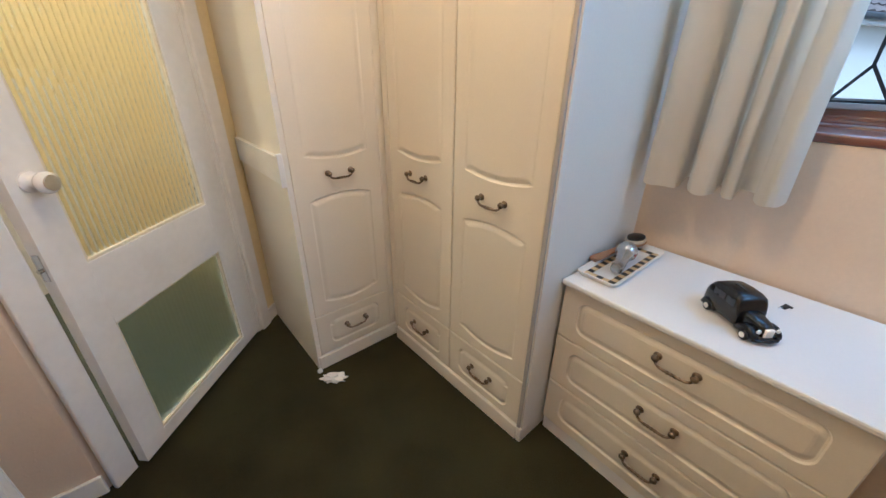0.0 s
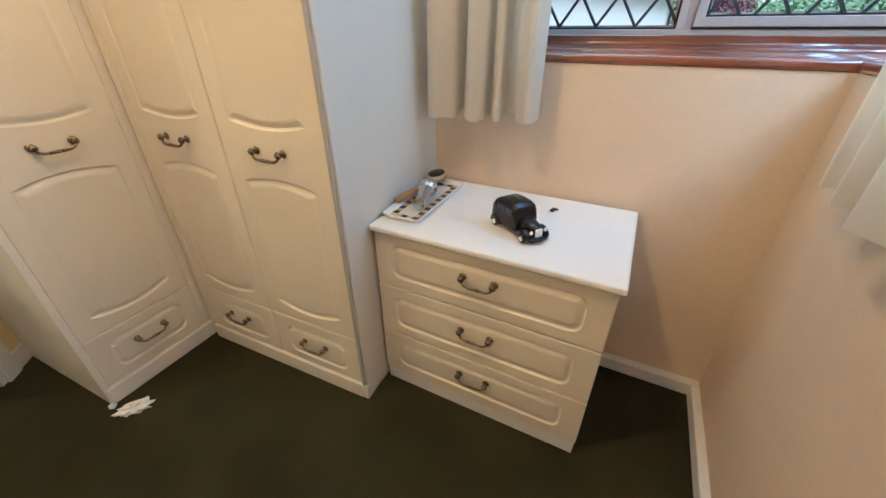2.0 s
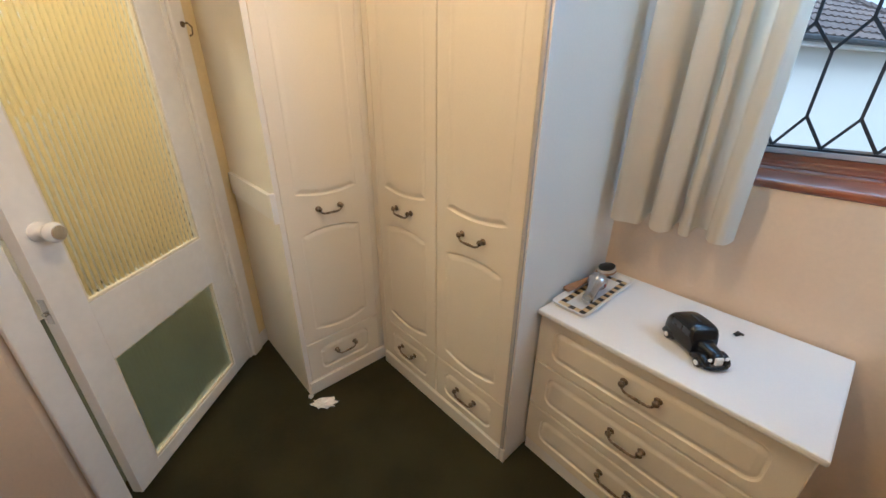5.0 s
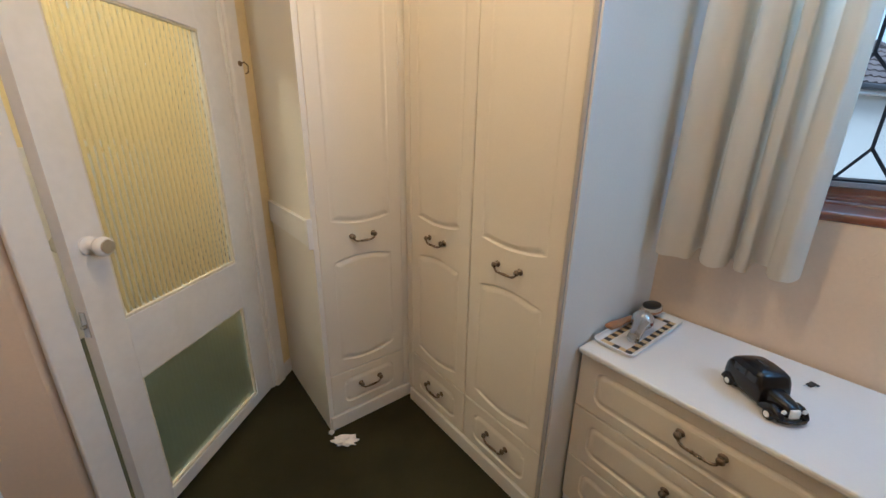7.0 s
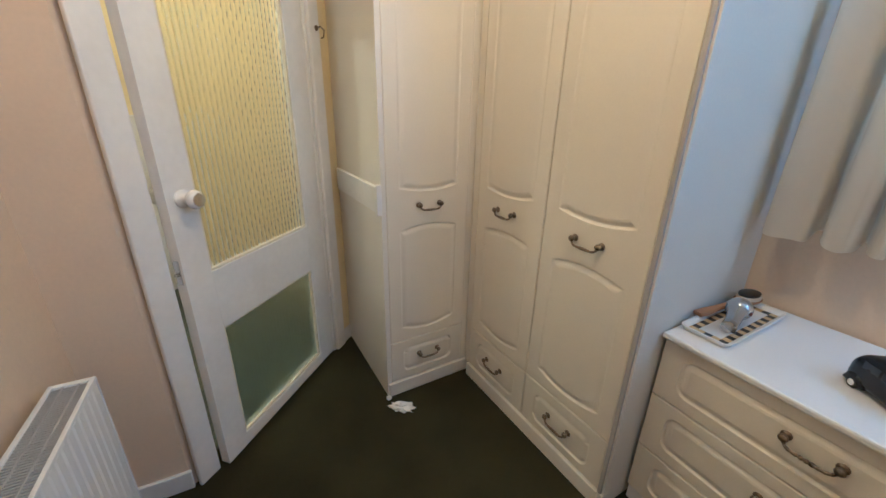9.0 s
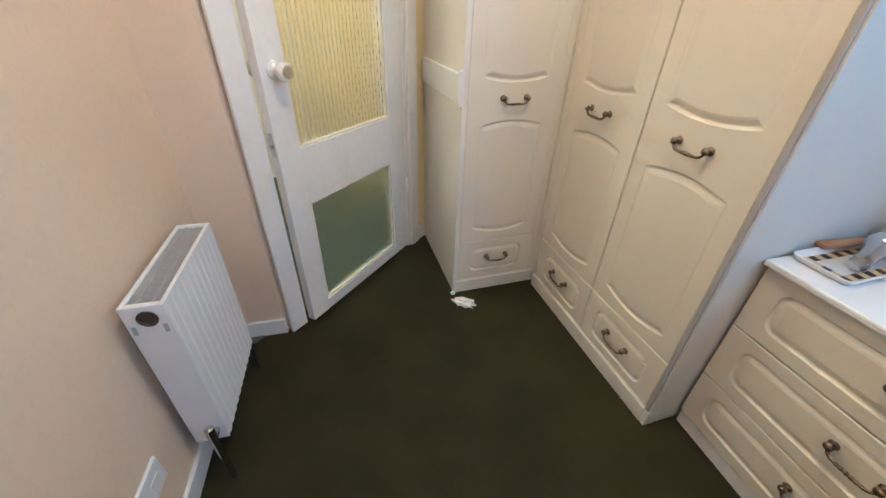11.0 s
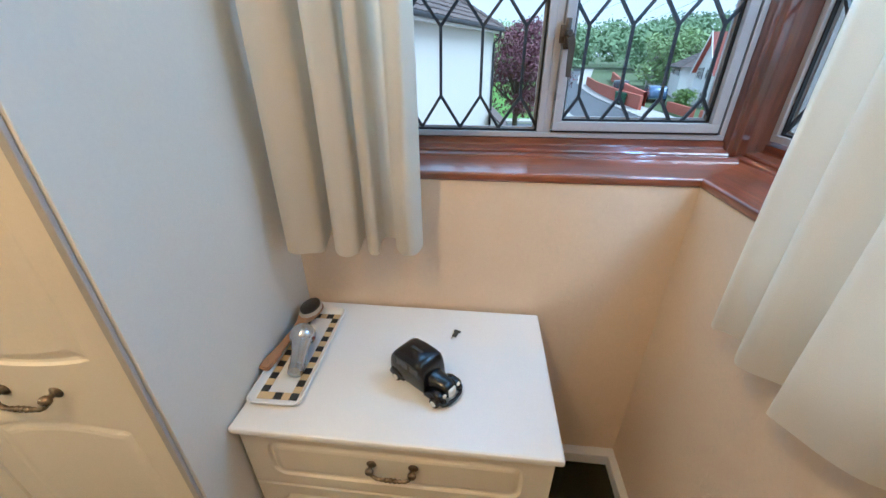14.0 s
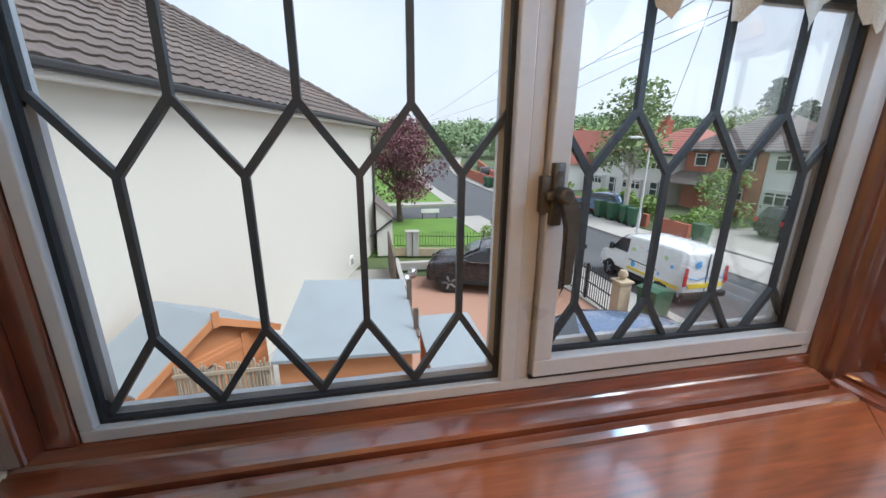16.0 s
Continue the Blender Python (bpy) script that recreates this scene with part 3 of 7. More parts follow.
d = part("drawer_front", routed_front(SW, 0.214, 0.018, [outline_round(0.062, SW - 0.062, 0.040, 0.176)], m=M_SINGLE @ Matrix.Translation((0.453, 0, 0.016))), M_IVORY, wardrobe)
bail_handle(d, M_SINGLE @ Matrix.Translation((0.453 + SW / 2, 0, 0.139)))
d = part("wardrobe_door", routed_front(SW, WT - 0.236, 0.018, door_panels(SW, WT - 0.236), m=M_SINGLE @ Matrix.Translation((0.453, 0, 0.233))), M_IVORY, wardrobe)
bail_handle(d, M_SINGLE @ Matrix.Translation((0.453 + SW / 2, 0, 0.876)))
# white batten fixed along the wardrobe's side
part("batten", boxes(((0.414, 1.432, 0.858), (0.431, 1.990, 0.962)), bevel=0.002), M_WHITE, wardrobe, "white painted batten along the side")
part("batten_end", boxes(((0.410, 1.416, 0.850), (0.432, 1.433, 0.974)), bevel=0.003), M_WHITE, wardrobe, "white end block of the batten")

# double wardrobe against the window wall
wardrobe2 = thing("wardrobe", (1.2, 1.0, 0), "tall ivory double wardrobe with bowed panels and two drawers", "wardrobe", "fitted wardrobes", world_built=True)
part("side_panel", boxes(((0.904, 0.566, FZ), (EAST + 0.010, 0.586, WT)), bevel=0.0015), M_CARCASS, wardrobe2)
part("side_panel", boxes(((0.910, 1.420, 0.06), (EAST - 0.003, 1.436, WT)), bevel=0.0015), M_CARCASS, wardrobe2)
part("top", boxes(((0.925, 0.58, WT - 0.02), (EAST - 0.003, 1.42, WT))), M_CARCASS, wardrobe2)
part("back", boxes(((EAST - 0.018, 0.58, 0.06), (EAST - 0.003, 1.42, WT - 0.02))), M_CARCASS, wardrobe2)
part("plinth", boxes(((0.893, 0.586, FZ), (0.920, 1.400, 0.012)), bevel=0.004), M_CARCASS, wardrobe2)
part("plinth_return", boxes(((0.895, 0.564, FZ), (0.940, 0.585, 0.012)), bevel=0.004), M_CARCASS, wardrobe2)
part("edge_strip", boxes(((0.895, 0.572, 0.014), (0.9035, 0.586, WT)), bevel=0.002), material("grey_edging", (0.42, 0.40, 0.37), 0.4, vary=0.05, bump=0), wardrobe2, "grey edging strip")
DWD = 0.395
for y0 in (0.984, 1.384):
    mm = M_DOUBLE @ Matrix.Translation((-y0, 0, 0))
    d = part("drawer_front", routed_front(DWD, 0.214, 0.018, [outline_round(0.060, DWD - 0.060, 0.034, 0.170)], m=mm @ Matrix.Translation((0, 0, 0.016))), M_IVORY, wardrobe2)
    bail_handle(d, mm @ Matrix.Translation((DWD / 2 - 0.006, 0, 0.132)))
    d = part("wardrobe_door", routed_front(DWD, WT - 0.236, 0.018, door_panels(DWD, WT - 0.236), m=mm @ Matrix.Translation((0, 0, 0.233))), M_IVORY, wardrobe2)
    bail_handle(d, mm @ Matrix.Translation((DWD / 2 - 0.006, 0, 0.872)))
part("corner_filler", boxes(((0.903, 1.386, 0.014), (0.915, 1.420, WT)), bevel=0.001), M_IVORY, wardrobe2, "narrow filler strip in the corner")

# the wardrobe run stands a little askew to the window wall
for unit, (px, py) in ((wardrobe, (0.65, 1.428)), (wardrobe2, (0.900, 0.585))):
    skew = Matrix.Translation((px, py, 0)) @ Matrix.Rotation(radians(2.6), 4, 'Z') @ Matrix.Translation((-px, -py, 0))
    unit.matrix_world = skew @ unit.matrix_world

# chest of drawers
chest = thing("chest_of_drawers", (1.26, 0.2, 0), "ivory three-drawer chest with white top beside the wardrobe", "chest of drawers", world_built=True)
CY0, CY1, CH = -0.170, 0.562, 0.644
part("side_panel", boxes(((1.046, CY0, FZ), (EAST - 0.02, CY0 + 0.018, CH - 0.022)), bevel=0.0015), M_CARCASS, chest)
part("side_panel", boxes(((1.046, CY1 - 0.018, FZ), (EAST - 0.02, CY1, CH - 0.022)), bevel=0.0015), M_CARCASS, chest)
part("back", boxes(((EAST - 0.032, CY0 + 0.018, 0.05), (EAST - 0.02, CY1 - 0.018, CH - 0.022))), M_CARCASS, chest)
bm = bmesh.new()
box(bm, (1.008, CY0 - 0.014, CH - 0.020), (EAST - 0.012, CY1 + 0.006, CH), 0.006)
part("chest_top", bm, M_TOP, chest, "white laminate top with a rounded front edge")
part("plinth", boxes(((1.034, CY0 + 0.002, FZ), (1.056, CY1 - 0.002, 0.002)), bevel=0.002), M_TOP, chest)
M_CHEST = Matrix.Translation((1.028, 0, 0)) @ Matrix.Rotation(radians(-90), 4, 'Z') @ Matrix.Translation((-CY1 - 0.002, 0, 0))
CW = CY1 - CY0 + 0.004
for z0, z1 in ((0.005, 0.199), (0.203, 0.411), (0.415, 0.621)):
    hh = z1 - z0
    d = part("drawer", routed_front(CW, hh, 0.018, [outline_round(0.062, CW - 0.064, 0.040, hh - 0.037)], side=0.9, m=M_CHEST @ Matrix.Translation((0, 0, z0))), M_IVORY, chest)
    bail_handle(d, M_CHEST @ Matrix.Translation((CW / 2, 0, z0 + hh / 2 + 0.020)))

# ---- corner window ----
# local axes: u along the wall, v outward, w up
WIN_E = Matrix(((0, 1, 0, 1.765), (-1, 0, 0, 0.376), (0, 0, 1, 1.168), (0, 0, 0, 1)))
WIN_S = Matrix(((-1, 0, 0, 1.722), (0, -1, 0, -0.820), (0, 0, 1, 1.168), (0, 0, 0, 1)))


def bar(bm, a, b, w, v0, v1, m):
    """A flat strip of lead from a to b in the pane's plane."""
    a, b = Vector(a), Vector(b)
    d = (b - a).normalized()
    n = Vector((-d.y, d.x)) * w / 2
    pts = [a - n, b - n, b + n, a + n]
    lo = [bm.verts.new((p.x, v0, p.y)) for p in pts]
    hi = [bm.verts.new((p.x, v1, p.y)) for p in pts]
    bm.faces.new(lo[::-1])
    bm.faces.new(hi)
    for i in range(4):
        bm.faces.new((lo[i], lo[(i + 1) % 4], hi[(i + 1) % 4], hi[i]))
    bmesh.ops.transform(bm, matrix=m, verts=lo + hi)


def leaded_pane(parent, m, u0, u1, w0, w1, v, valley, pitch):
    """A glass pane with black gasket and a lattice of long hexagons. valley: u of one upright between the lower forks."""
    bm = bmesh.new()
    box(bm, (u0, v, w0), (u1, v + 0.004, w1), m=m)
    pane = part("pane", bm, M_PANE, parent, "clear leaded glass pane")
    pane.visible_shadow = False
    g = 0.006
    for g0, g1, va, vb, nm in ((0.0, g, v - 0.010, v - 0.001, "gasket"), (0.004, g + 0.006, v + 0.0045, v + 0.014, "outer_bead")):
        bm = bmesh.new()
        for lo, hi in (((u0 + g0, va, w0 + g0), (u1 - g0, vb, w0 + g1)), ((u0 + g0, va, w1 - g1), (u1 - g0, vb, w1 - g0)), ((u0 + g0, va, w0 + g1), (u0 + g1, vb, w1 - g1)), ((u1 - g1, va, w0 + g1), (u1 - g0, vb, w1 - g1))):
            box(bm, lo, hi, m=m)
        part(nm, bm, M_SEAL if nm == "gasket" else M_ALU, pane)
    bm = bmesh.new()
    lw, va, vb = 0.0088, v - 0.0022, v + 0.0055
    fork, low, high = 0.1085, 0.300, 0.3815
    i0 = int((u0 - valley) / pitch) - 2

    def clip(a, b):
        (ax, az), (bx, bz) = a, b
        for lim, keep in ((u0, 1), (u1, -1)):
            if keep * (ax - lim) < 0 and keep * (bx - lim) < 0:
                return None
            if keep * (ax - lim) < 0:
                t = (lim - ax) / (bx - ax)
                ax, az = lim, az + (bz - az) * t
            elif keep * (bx - lim) < 0:
                t = (lim - ax) / (bx - ax)
                bx, bz = lim, az + (bz - az) * t
        for lim, keep in ((w0, 1), (w1, -1)):
            if keep * (az - lim) < 0 and keep * (bz - lim) < 0:
                return None
            if keep * (az - lim) < 0:
                t = (lim - az) / (bz - az)
                az, ax = lim, ax + (bx - ax) * t
            elif keep * (bz - lim) < 0:
                t = (lim - az) / (bz - az)
                bz, bx = lim, ax + (bx - ax) * t
        return ((ax, az), (bx, bz)) if (Vector((ax, az)) - Vector((bx, bz))).length > 0.004 else None

    for i in range(i0, i0 + 16):
        u = valley + i * pitch
        rise = high - low + fork + 0.19
        for base in (0.0, 0.555):
            lines = [((u, base + fork), (u, base + low)), ((u, base + low), (u + pitch / 2, base + high)), ((u, base + low), (u - pitch / 2, base + high)),
                     ((u + pitch / 2, base + high), (u + pitch / 2, base + high + 0.190)), ((u, base + fork), (u + pitch / 2, base + 0.013)), ((u, base + fork), (u - pitch / 2, base + 0.013))]
            for n, s in enumerate(lines):
                s = clip(*s)
                if s:
                    bar(bm, s[0], s[1], lw, va - 0.0003 * n, vb, m)
    part("lead_lattice", bm, M_LEAD, pane, "dark lead lattice strips")
    return pane


def metal_frame(name, parent, m, u0, u1, w0, w1, wd, v0, v1):
    bm = bmesh.new()
    for lo, hi in (((u0, v0, w0), (u1, v1, w0 + wd)), ((u0, v0, w1 - wd), (u1, v1, w1)), ((u0, v0, w0 + wd), (u0 + wd, v1, w1 - wd)), ((u1 - wd, v0, w0 + wd), (u1, v1, w1 - wd))):
        box(bm, lo, hi, 0.002, m=m)
    return part(name, bm, M_ALU, parent)


WTOP = 0.565
window_e = thing("window_1", (1.78, -0.15, 1.115), "white metal leaded window in a stained wooden frame", "window", kind="structure", world_built=True)
metal_frame("window_frame", window_e, WIN_E, 0.0, 1.095, -0.012, WTOP, 0.017, 0.0, 0.045)
bm = bmesh.new()
box(bm, (0.525, -0.001, 0.004), (0.546, 0.040, WTOP - 0.018), 0.002, m=WIN_E)
box(bm, (0.546, 0.003, 0.004), (0.568, 0.040, WTOP - 0.018), 0.002, m=WIN_E)
part("mullion", bm, M_ALU, window_e)
leaded_pane(window_e, WIN_E, 0.017, 0.525, 0.005, WTOP - 0.017, 0.020, 0.340, 0.1258)
case = metal_frame("casement", window_e, WIN_E, 0.571, 1.068, 0.011, WTOP - 0.006, 0.027, -0.008, 0.040)
leaded_pane(window_e, WIN_E, 0.598, 1.041, 0.038, WTOP - 0.033, 0.020, 0.765, 0.1215)
bm = bmesh.new()
for lo, hi in (((0.568, -0.003, 0.005), (1.072, 0.002, 0.0115)), ((1.0675, -0.003, 0.0115), (1.0725, 0.002, WTOP - 0.006))):
    box(bm, lo, hi, m=WIN_E)
part("weather_seal", bm, M_SEAL, case, "black seal round the casement")
# lever latch on the meeting stile
bm = bmesh.new()
box(bm, (0.559, -0.014, 0.254), (0.578, -0.002, 0.300), 0.002, m=WIN_E)
box(bm, (0.572, -0.019, 0.238), (0.587, -0.008, 0.316), 0.002, m=WIN_E)
for w in (0.303, 0.250):
    tube(bm, [(0.5795, -0.021, w), (0.5795, -0.018, w)], 0.004, 8, m=WIN_E)
tube(bm, [(0.580, -0.018, 0.278), (0.580, -0.040, 0.278), (0.580, -0.043, 0.278)], [0.010, 0.010, 0.007], 12, m=WIN_E)
lever = [(0.573, 0.280), (0.580, 0.288), (0.590, 0.278), (0.598, 0.262), (0.600, 0.250), (0.598, 0.168), (0.592, 0.165), (0.585, 0.168), (0.583, 0.240), (0.576, 0.262)]
prism(bm, lever, 0.030, 0.040, m=WIN_E @ Matrix(((1, 0, 0, 0), (0, 0, -1, 0), (0, 1, 0, 0), (0, 0, 0, 1))))
bmesh.ops.bevel(bm, geom=[e for e in bm.edges if e.is_manifold and e.calc_face_angle(0) > 1.2 and e.calc_length() > 0.02], offset=0.0015, segments=2, affect='EDGES')
box(bm, (0.562, -0.026, 0.270), (0.582, -0.016, 0.282), 0.003, m=WIN_E)
part("latch", bm, M_LATCH, window_e, "bronze lever latch", smooth=30)

window_s = thing("window_2", (1.1, -0.84, 1.115), "white metal leaded side window in a stained wooden frame", "window", kind="structure", world_built=True)
metal_frame("window_frame", window_s, WIN_S, 0.0, 1.28, -0.002, WTOP, 0.020, 0.0, 0.045)
bm = bmesh.new()
box(bm, (0.625, -0.002, 0.019), (0.665, 0.045, WTOP - 0.021), 0.003, m=WIN_S)
part("mullion", bm, M_ALU, window_s)
leaded_pane(window_s, WIN_S, 0.020, 0.625, 0.018, WTOP - 0.020, 0.020, 0.07, 0.1236)
leaded_pane(window_s, WIN_S, 0.665, 1.260, 0.018, WTOP - 0.020, 0.020, 0.73, 0.1236)

# upper lights behind the pelmet, unseen and added to let in more light
for win, m, w in ((window_e, WIN_E, 1.074), (window_s, WIN_S, 1.28)):
    metal_frame("top_light", win, m, 0.0, w, WTOP + 0.034, 0.872, 0.024, 0.0, 0.05)
    bm = bmesh.new()
    box(bm, (0.024, 0.030, WTOP + 0.058), (w - 0.024, 0.034, 0.848), m=m)
    p = part("pane", bm, M_PANE, win)
    p.visible_shadow = False

# stained timber round the windows
joinery = thing("window_surround", (1.6, -0.3, 1.05), "mahogany-stained wooden window surround with a corner post", "window surround", kind="structure", world_built=True)
R = [(0.060, -0.058), (-0.040, -0.058), (-0.040, -0.048), (-0.037, -0.043), (-0.012, -0.036), (-0.009, -0.038), (-0.006, -0.036), (-0.004, -0.031), (-0.004, -0.013), (0.060, -0.013)]
BEAD = [(-0.044, -0.061), (-0.044, -0.054), (-0.049, -0.050), (-0.062, -0.050), (-0.071, -0.054), (-0.074, -0.061)]
bm = bmesh.new()
extrude(bm, R, -0.075, 1.10, m=WIN_E)
extrude(bm, BEAD, -0.075, 1.115, m=WIN_E)
part("bottom_rail", bm, M_RAIL_E, joinery)
bm = bmesh.new()
extrude(bm, R, -0.04, 1.36, m=WIN_S)
extrude(bm, BEAD, -0.055, 1.36, m=WIN_S)
part("bottom_rail", bm, M_RAIL_S, joinery)
for m, a, b, mt in ((WIN_E, -0.075, 1.09, M_WOOD_E), (WIN_S, -0.04, 1.36, M_WOOD_S)):
    bm = bmesh.new()
    box(bm, (a, -0.012, WTOP), (b, 0.060, WTOP + 0.034), 0.003, m=m)
    part("transom", bm, mt, joinery)
    bm = bmesh.new()
    box(bm, (a, -0.014, 0.872), (b, 0.060, 0.90), 0.003, m=m)
    part("head", bm, mt, joinery)
bm = bmesh.new()
box(bm, (-0.090, -0.030, -0.012), (-0.034, 0.060, 0.872), 0.004, m=WIN_E)
box(bm, (-0.034, -0.004, -0.012), (-0.001, 0.060, 0.872), 0.003, m=WIN_E)
part("jamb", bm, M_WOOD_V, joinery)
bm = bmesh.new()
box(bm, (1.281, -0.018, -0.002), (1.36, 0.060, 0.872), 0.004, m=WIN_S)
part("jamb", bm, M_WOOD_V, joinery)
bm = bmesh.new()
prism(bm, [(1.828, -0.719), (1.764, -0.719), (1.757, -0.725), (1.748, -0.730), (1.750, -0.742), (1.738, -0.752), (1.742, -0.778), (1.732, -0.796), (1.722, -0.824), (1.722, -0.882), (1.828, -0.882)], 1.112, 2.06)
bmesh.ops.bevel(bm, geom=[e for e in bm.edges if abs(e.verts[0].co.z - e.verts[1].co.z) > 0.5], offset=0.002, segments=1, affect='EDGES')
part("corner_post", bm, M_WOOD_V, joinery, "dark moulded corner post")
# sill boards, mitred at the corner
NOSE = 0.006
for pts, mt, axis in (([(EAST - NOSE, 0.56), (EAST - NOSE, SOUTH + NOSE), (1.775, -0.842), (1.775, 0.56)], M_WOOD_E, 0), ([(0.26, SOUTH + NOSE), (EAST - NOSE - 0.001, SOUTH + NOSE), (1.774, -0.843), (0.26, -0.843)], M_WOOD_S, 1)):
    bm = bmesh.new()
    prism(bm, pts, SILL_Z - 0.026, SILL_Z)
    nose = [e for e in bm.edges if all(abs(v.co[axis] - pts[1][axis]) < 0.002 for v in e.verts) and abs(e.verts[0].co.z - e.verts[1].co.z) < 1e-4]
    bmesh.ops.bevel(bm, geom=nose, offset=0.010, segments=4, profile=0.6, affect='EDGES')
    part("sill_board", bm, mt, joinery, "polished mahogany-stained sill board", smooth=35)

# lace pelmet in front of the casement's head
bm = bmesh.new()
rows = []
for k in range(60):
    t = k / 59
    y = -0.27 - 0.42 * t
    tip = 1.700 - 0.058 * abs(math.sin(t * math.pi * 4.3 + 0.5)) ** 2.2 - 0.012 * noise.noise(Vector((t * 40, 0, 0)))
    x = 1.728 + 0.006 * math.sin(t * 46)
    rows.append([bm.verts.new((x, y, tip)), bm.verts.new((x - 0.004, y, tip + 0.06)), bm.verts.new((x - 0.002, y, 2.05))])
for a, b in zip(rows, rows[1:]):
    for i in range(2):
        bm.faces.new((a[i], b[i], b[i + 1], a[i + 1]))
bmesh.ops.solidify(bm, geom=bm.faces[:], thickness=0.002)
tagged(part("valance", bm, M_LACE, None, "beige scalloped lace valance hanging at the window head", smooth=60), category="valance")


# ---- curtains ----
def curtain(name, sections, z0, z1, thick, label, seed, normal, side):
    """Cloth hung in deep folds. sections: plan points of the fold line; it gathers a little towards the top."""
    bm = bmesh.new()
    pts = [Vector((*p, 0)) for p in sections]
    fine = []
    for i in range(len(pts) - 1):
        p0, p1, p2, p3 = pts[max(i - 1, 0)], pts[i], pts[i + 1], pts[min(i + 2, len(pts) - 1)]
        for j in range(8):
            t = j / 8
            fine.append(0.5 * ((2 * p1) + (p2 - p0) * t + (2 * p0 - 5 * p1 + 4 * p2 - p3) * t * t + (3 * p1 - p0 - 3 * p2 + p3) * t ** 3))
    fine.append(pts[-1])
    mid = sum(fine, Vector()) / len(fine)
    lo, hi = min(q[normal] * side for q in fine), max(q[normal] * side for q in fine)

    def setback(q):
        return ((q[normal] * side - lo) / (hi - lo)) ** 1.5

    rows = []
    for iz in range(36):
        s = iz / 35
        row = []
        for i, p in enumerate(fine):
            gather = 1 - 0.10 * s ** 1.5
            q = mid + (p - mid) * gather
            q = q + Vector((noise.noise(Vector((i * 0.11, s * 2.2, seed))), noise.noise(Vector((i * 0.11, s * 2.2, seed + 7))), 0)) * 0.006
            z = z0 + (z1 - z0) * s + (0.010 * noise.noise(Vector((i * 0.07, seed, 0))) + 0.030 * setback(p)) * (1 - s)
            row.append(bm.verts.new((q.x, q.y, z)))
        rows.append(row)
    for a, b in zip(rows, rows[1:]):
        for i in range(len(fine) - 1):
            bm.faces.new((a[i], a[i + 1], b[i + 1], b[i]))
    bmesh.ops.solidify(bm, geom=bm.faces[:], thickness=thick)
    return tagged(part(name, bm, M_CURTAIN, None, label, smooth=70), category="curtain", group="curtains")


curtain("curtain", [(1.455, 0.553), (1.40, 0.554), (1.368, 0.546), (1.350, 0.515), (1.352, 0.470), (1.372, 0.440), (1.432, 0.442), (1.440, 0.425), (1.385, 0.415), (1.356, 0.395), (1.352, 0.365), (1.366, 0.340), (1.425, 0.345), (1.432, 0.332), (1.385, 0.322), (1.362, 0.305), (1.366, 0.285), (1.420, 0.288), (1.436, 0.272), (1.430, 0.250), (1.395, 0.240), (1.368, 0.222), (1.360, 0.200), (1.372, 0.184), (1.412, 0.172), (1.460, 0.192)],
        0.915, 2.16, 0.003, "unlined cream curtain hanging in deep folds beside the wardrobe", 3.0, 0, 1)
curtain("curtain", [(1.195, -0.520), (1.185, -0.485), (1.165, -0.465), (1.140, -0.475), (1.100, -0.500), (1.082, -0.520), (1.088, -0.480), (1.072, -0.458), (1.045, -0.462), (1.005, -0.490), (0.978, -0.520), (0.975, -0.478), (0.960, -0.448), (0.920, -0.452), (0.860, -0.480), (0.810, -0.520), (0.800, -0.475), (0.775, -0.445), (0.730, -0.455), (0.680, -0.500), (0.650, -0.52)],
        0.895, 2.16, 0.003, "unlined cream curtain hanging at the side window", 11.0, 1, -1)
tagged(part("curtain_rail", boxes(((1.39, -0.48, 2.17), (1.41, 0.555, 2.195)), ((0.30, -0.50, 2.17), (1.39, -0.48, 2.195)), bevel=0.003), M_WHITE, None, "white curtain rail above the corner window"), category="curtain rail", kind="structure")

# ---- radiator and wall fittings ----
RX0, RX1, RY0, RY1, RZ0, RZ1 = -0.516, -0.428, 0.736, 1.106, 0.105, 0.612
rad = thing("radiator", (-0.453, 0.95, 0.0), "white double-panel radiator with a slotted top grille", "radiator", world_built=True)
bm = bmesh.new()
prof = [(RX1 - 0.014, RY0 + 0.0035), (RX1 - 0.003, RY0 + 0.0035)]
for k in range(11):
    y = RY0 + 0.012 + k * 0.0315
    prof += [(RX1 - 0.003, y), (RX1 - 0.0005, y + 0.005), (RX1 - 0.0005, y + 0.019), (RX1 - 0.003, y + 0.024)]
prof += [(RX1 - 0.003, RY1 - 0.0035), (RX1 - 0.014, RY1 - 0.0035)]
prism(bm, prof[::-1], RZ0, RZ1 - 0.0105)
part("front_panel", bm, M_RAD, rad)
part("back_panel", boxes(((RX0, RY0 + 0.004, RZ0), (RX0 + 0.012, RY1 - 0.004, RZ1 - 0.012)), bevel=0.003), M_RAD, rad)
for y in (RY0, RY1 - 0.003):
    part("end_panel", boxes(((RX0, y, RZ0), (RX1, y + 0.003, RZ1 - 0.004)), bevel=0.001), M_RAD, rad)
bm = bmesh.new()
for lo, hi in (((RX0, RY0, RZ1 - 0.010), (RX0 + 0.010, RY1, RZ1)), ((RX1 - 0.010, RY0, RZ1 - 0.010), (RX1, RY1, RZ1)), ((RX0 + 0.010, RY0, RZ1 - 0.010), (RX1 - 0.010, RY0 + 0.014, RZ1)), ((RX0 + 0.010, RY1 - 0.014, RZ1 - 0.010), (RX1 - 0.010, RY1, RZ1))):
    box(bm, lo, hi, 0.002)
part("top_frame", bm, M_RAD, rad)
bm = bmesh.new()
y = RY0 + 0.018
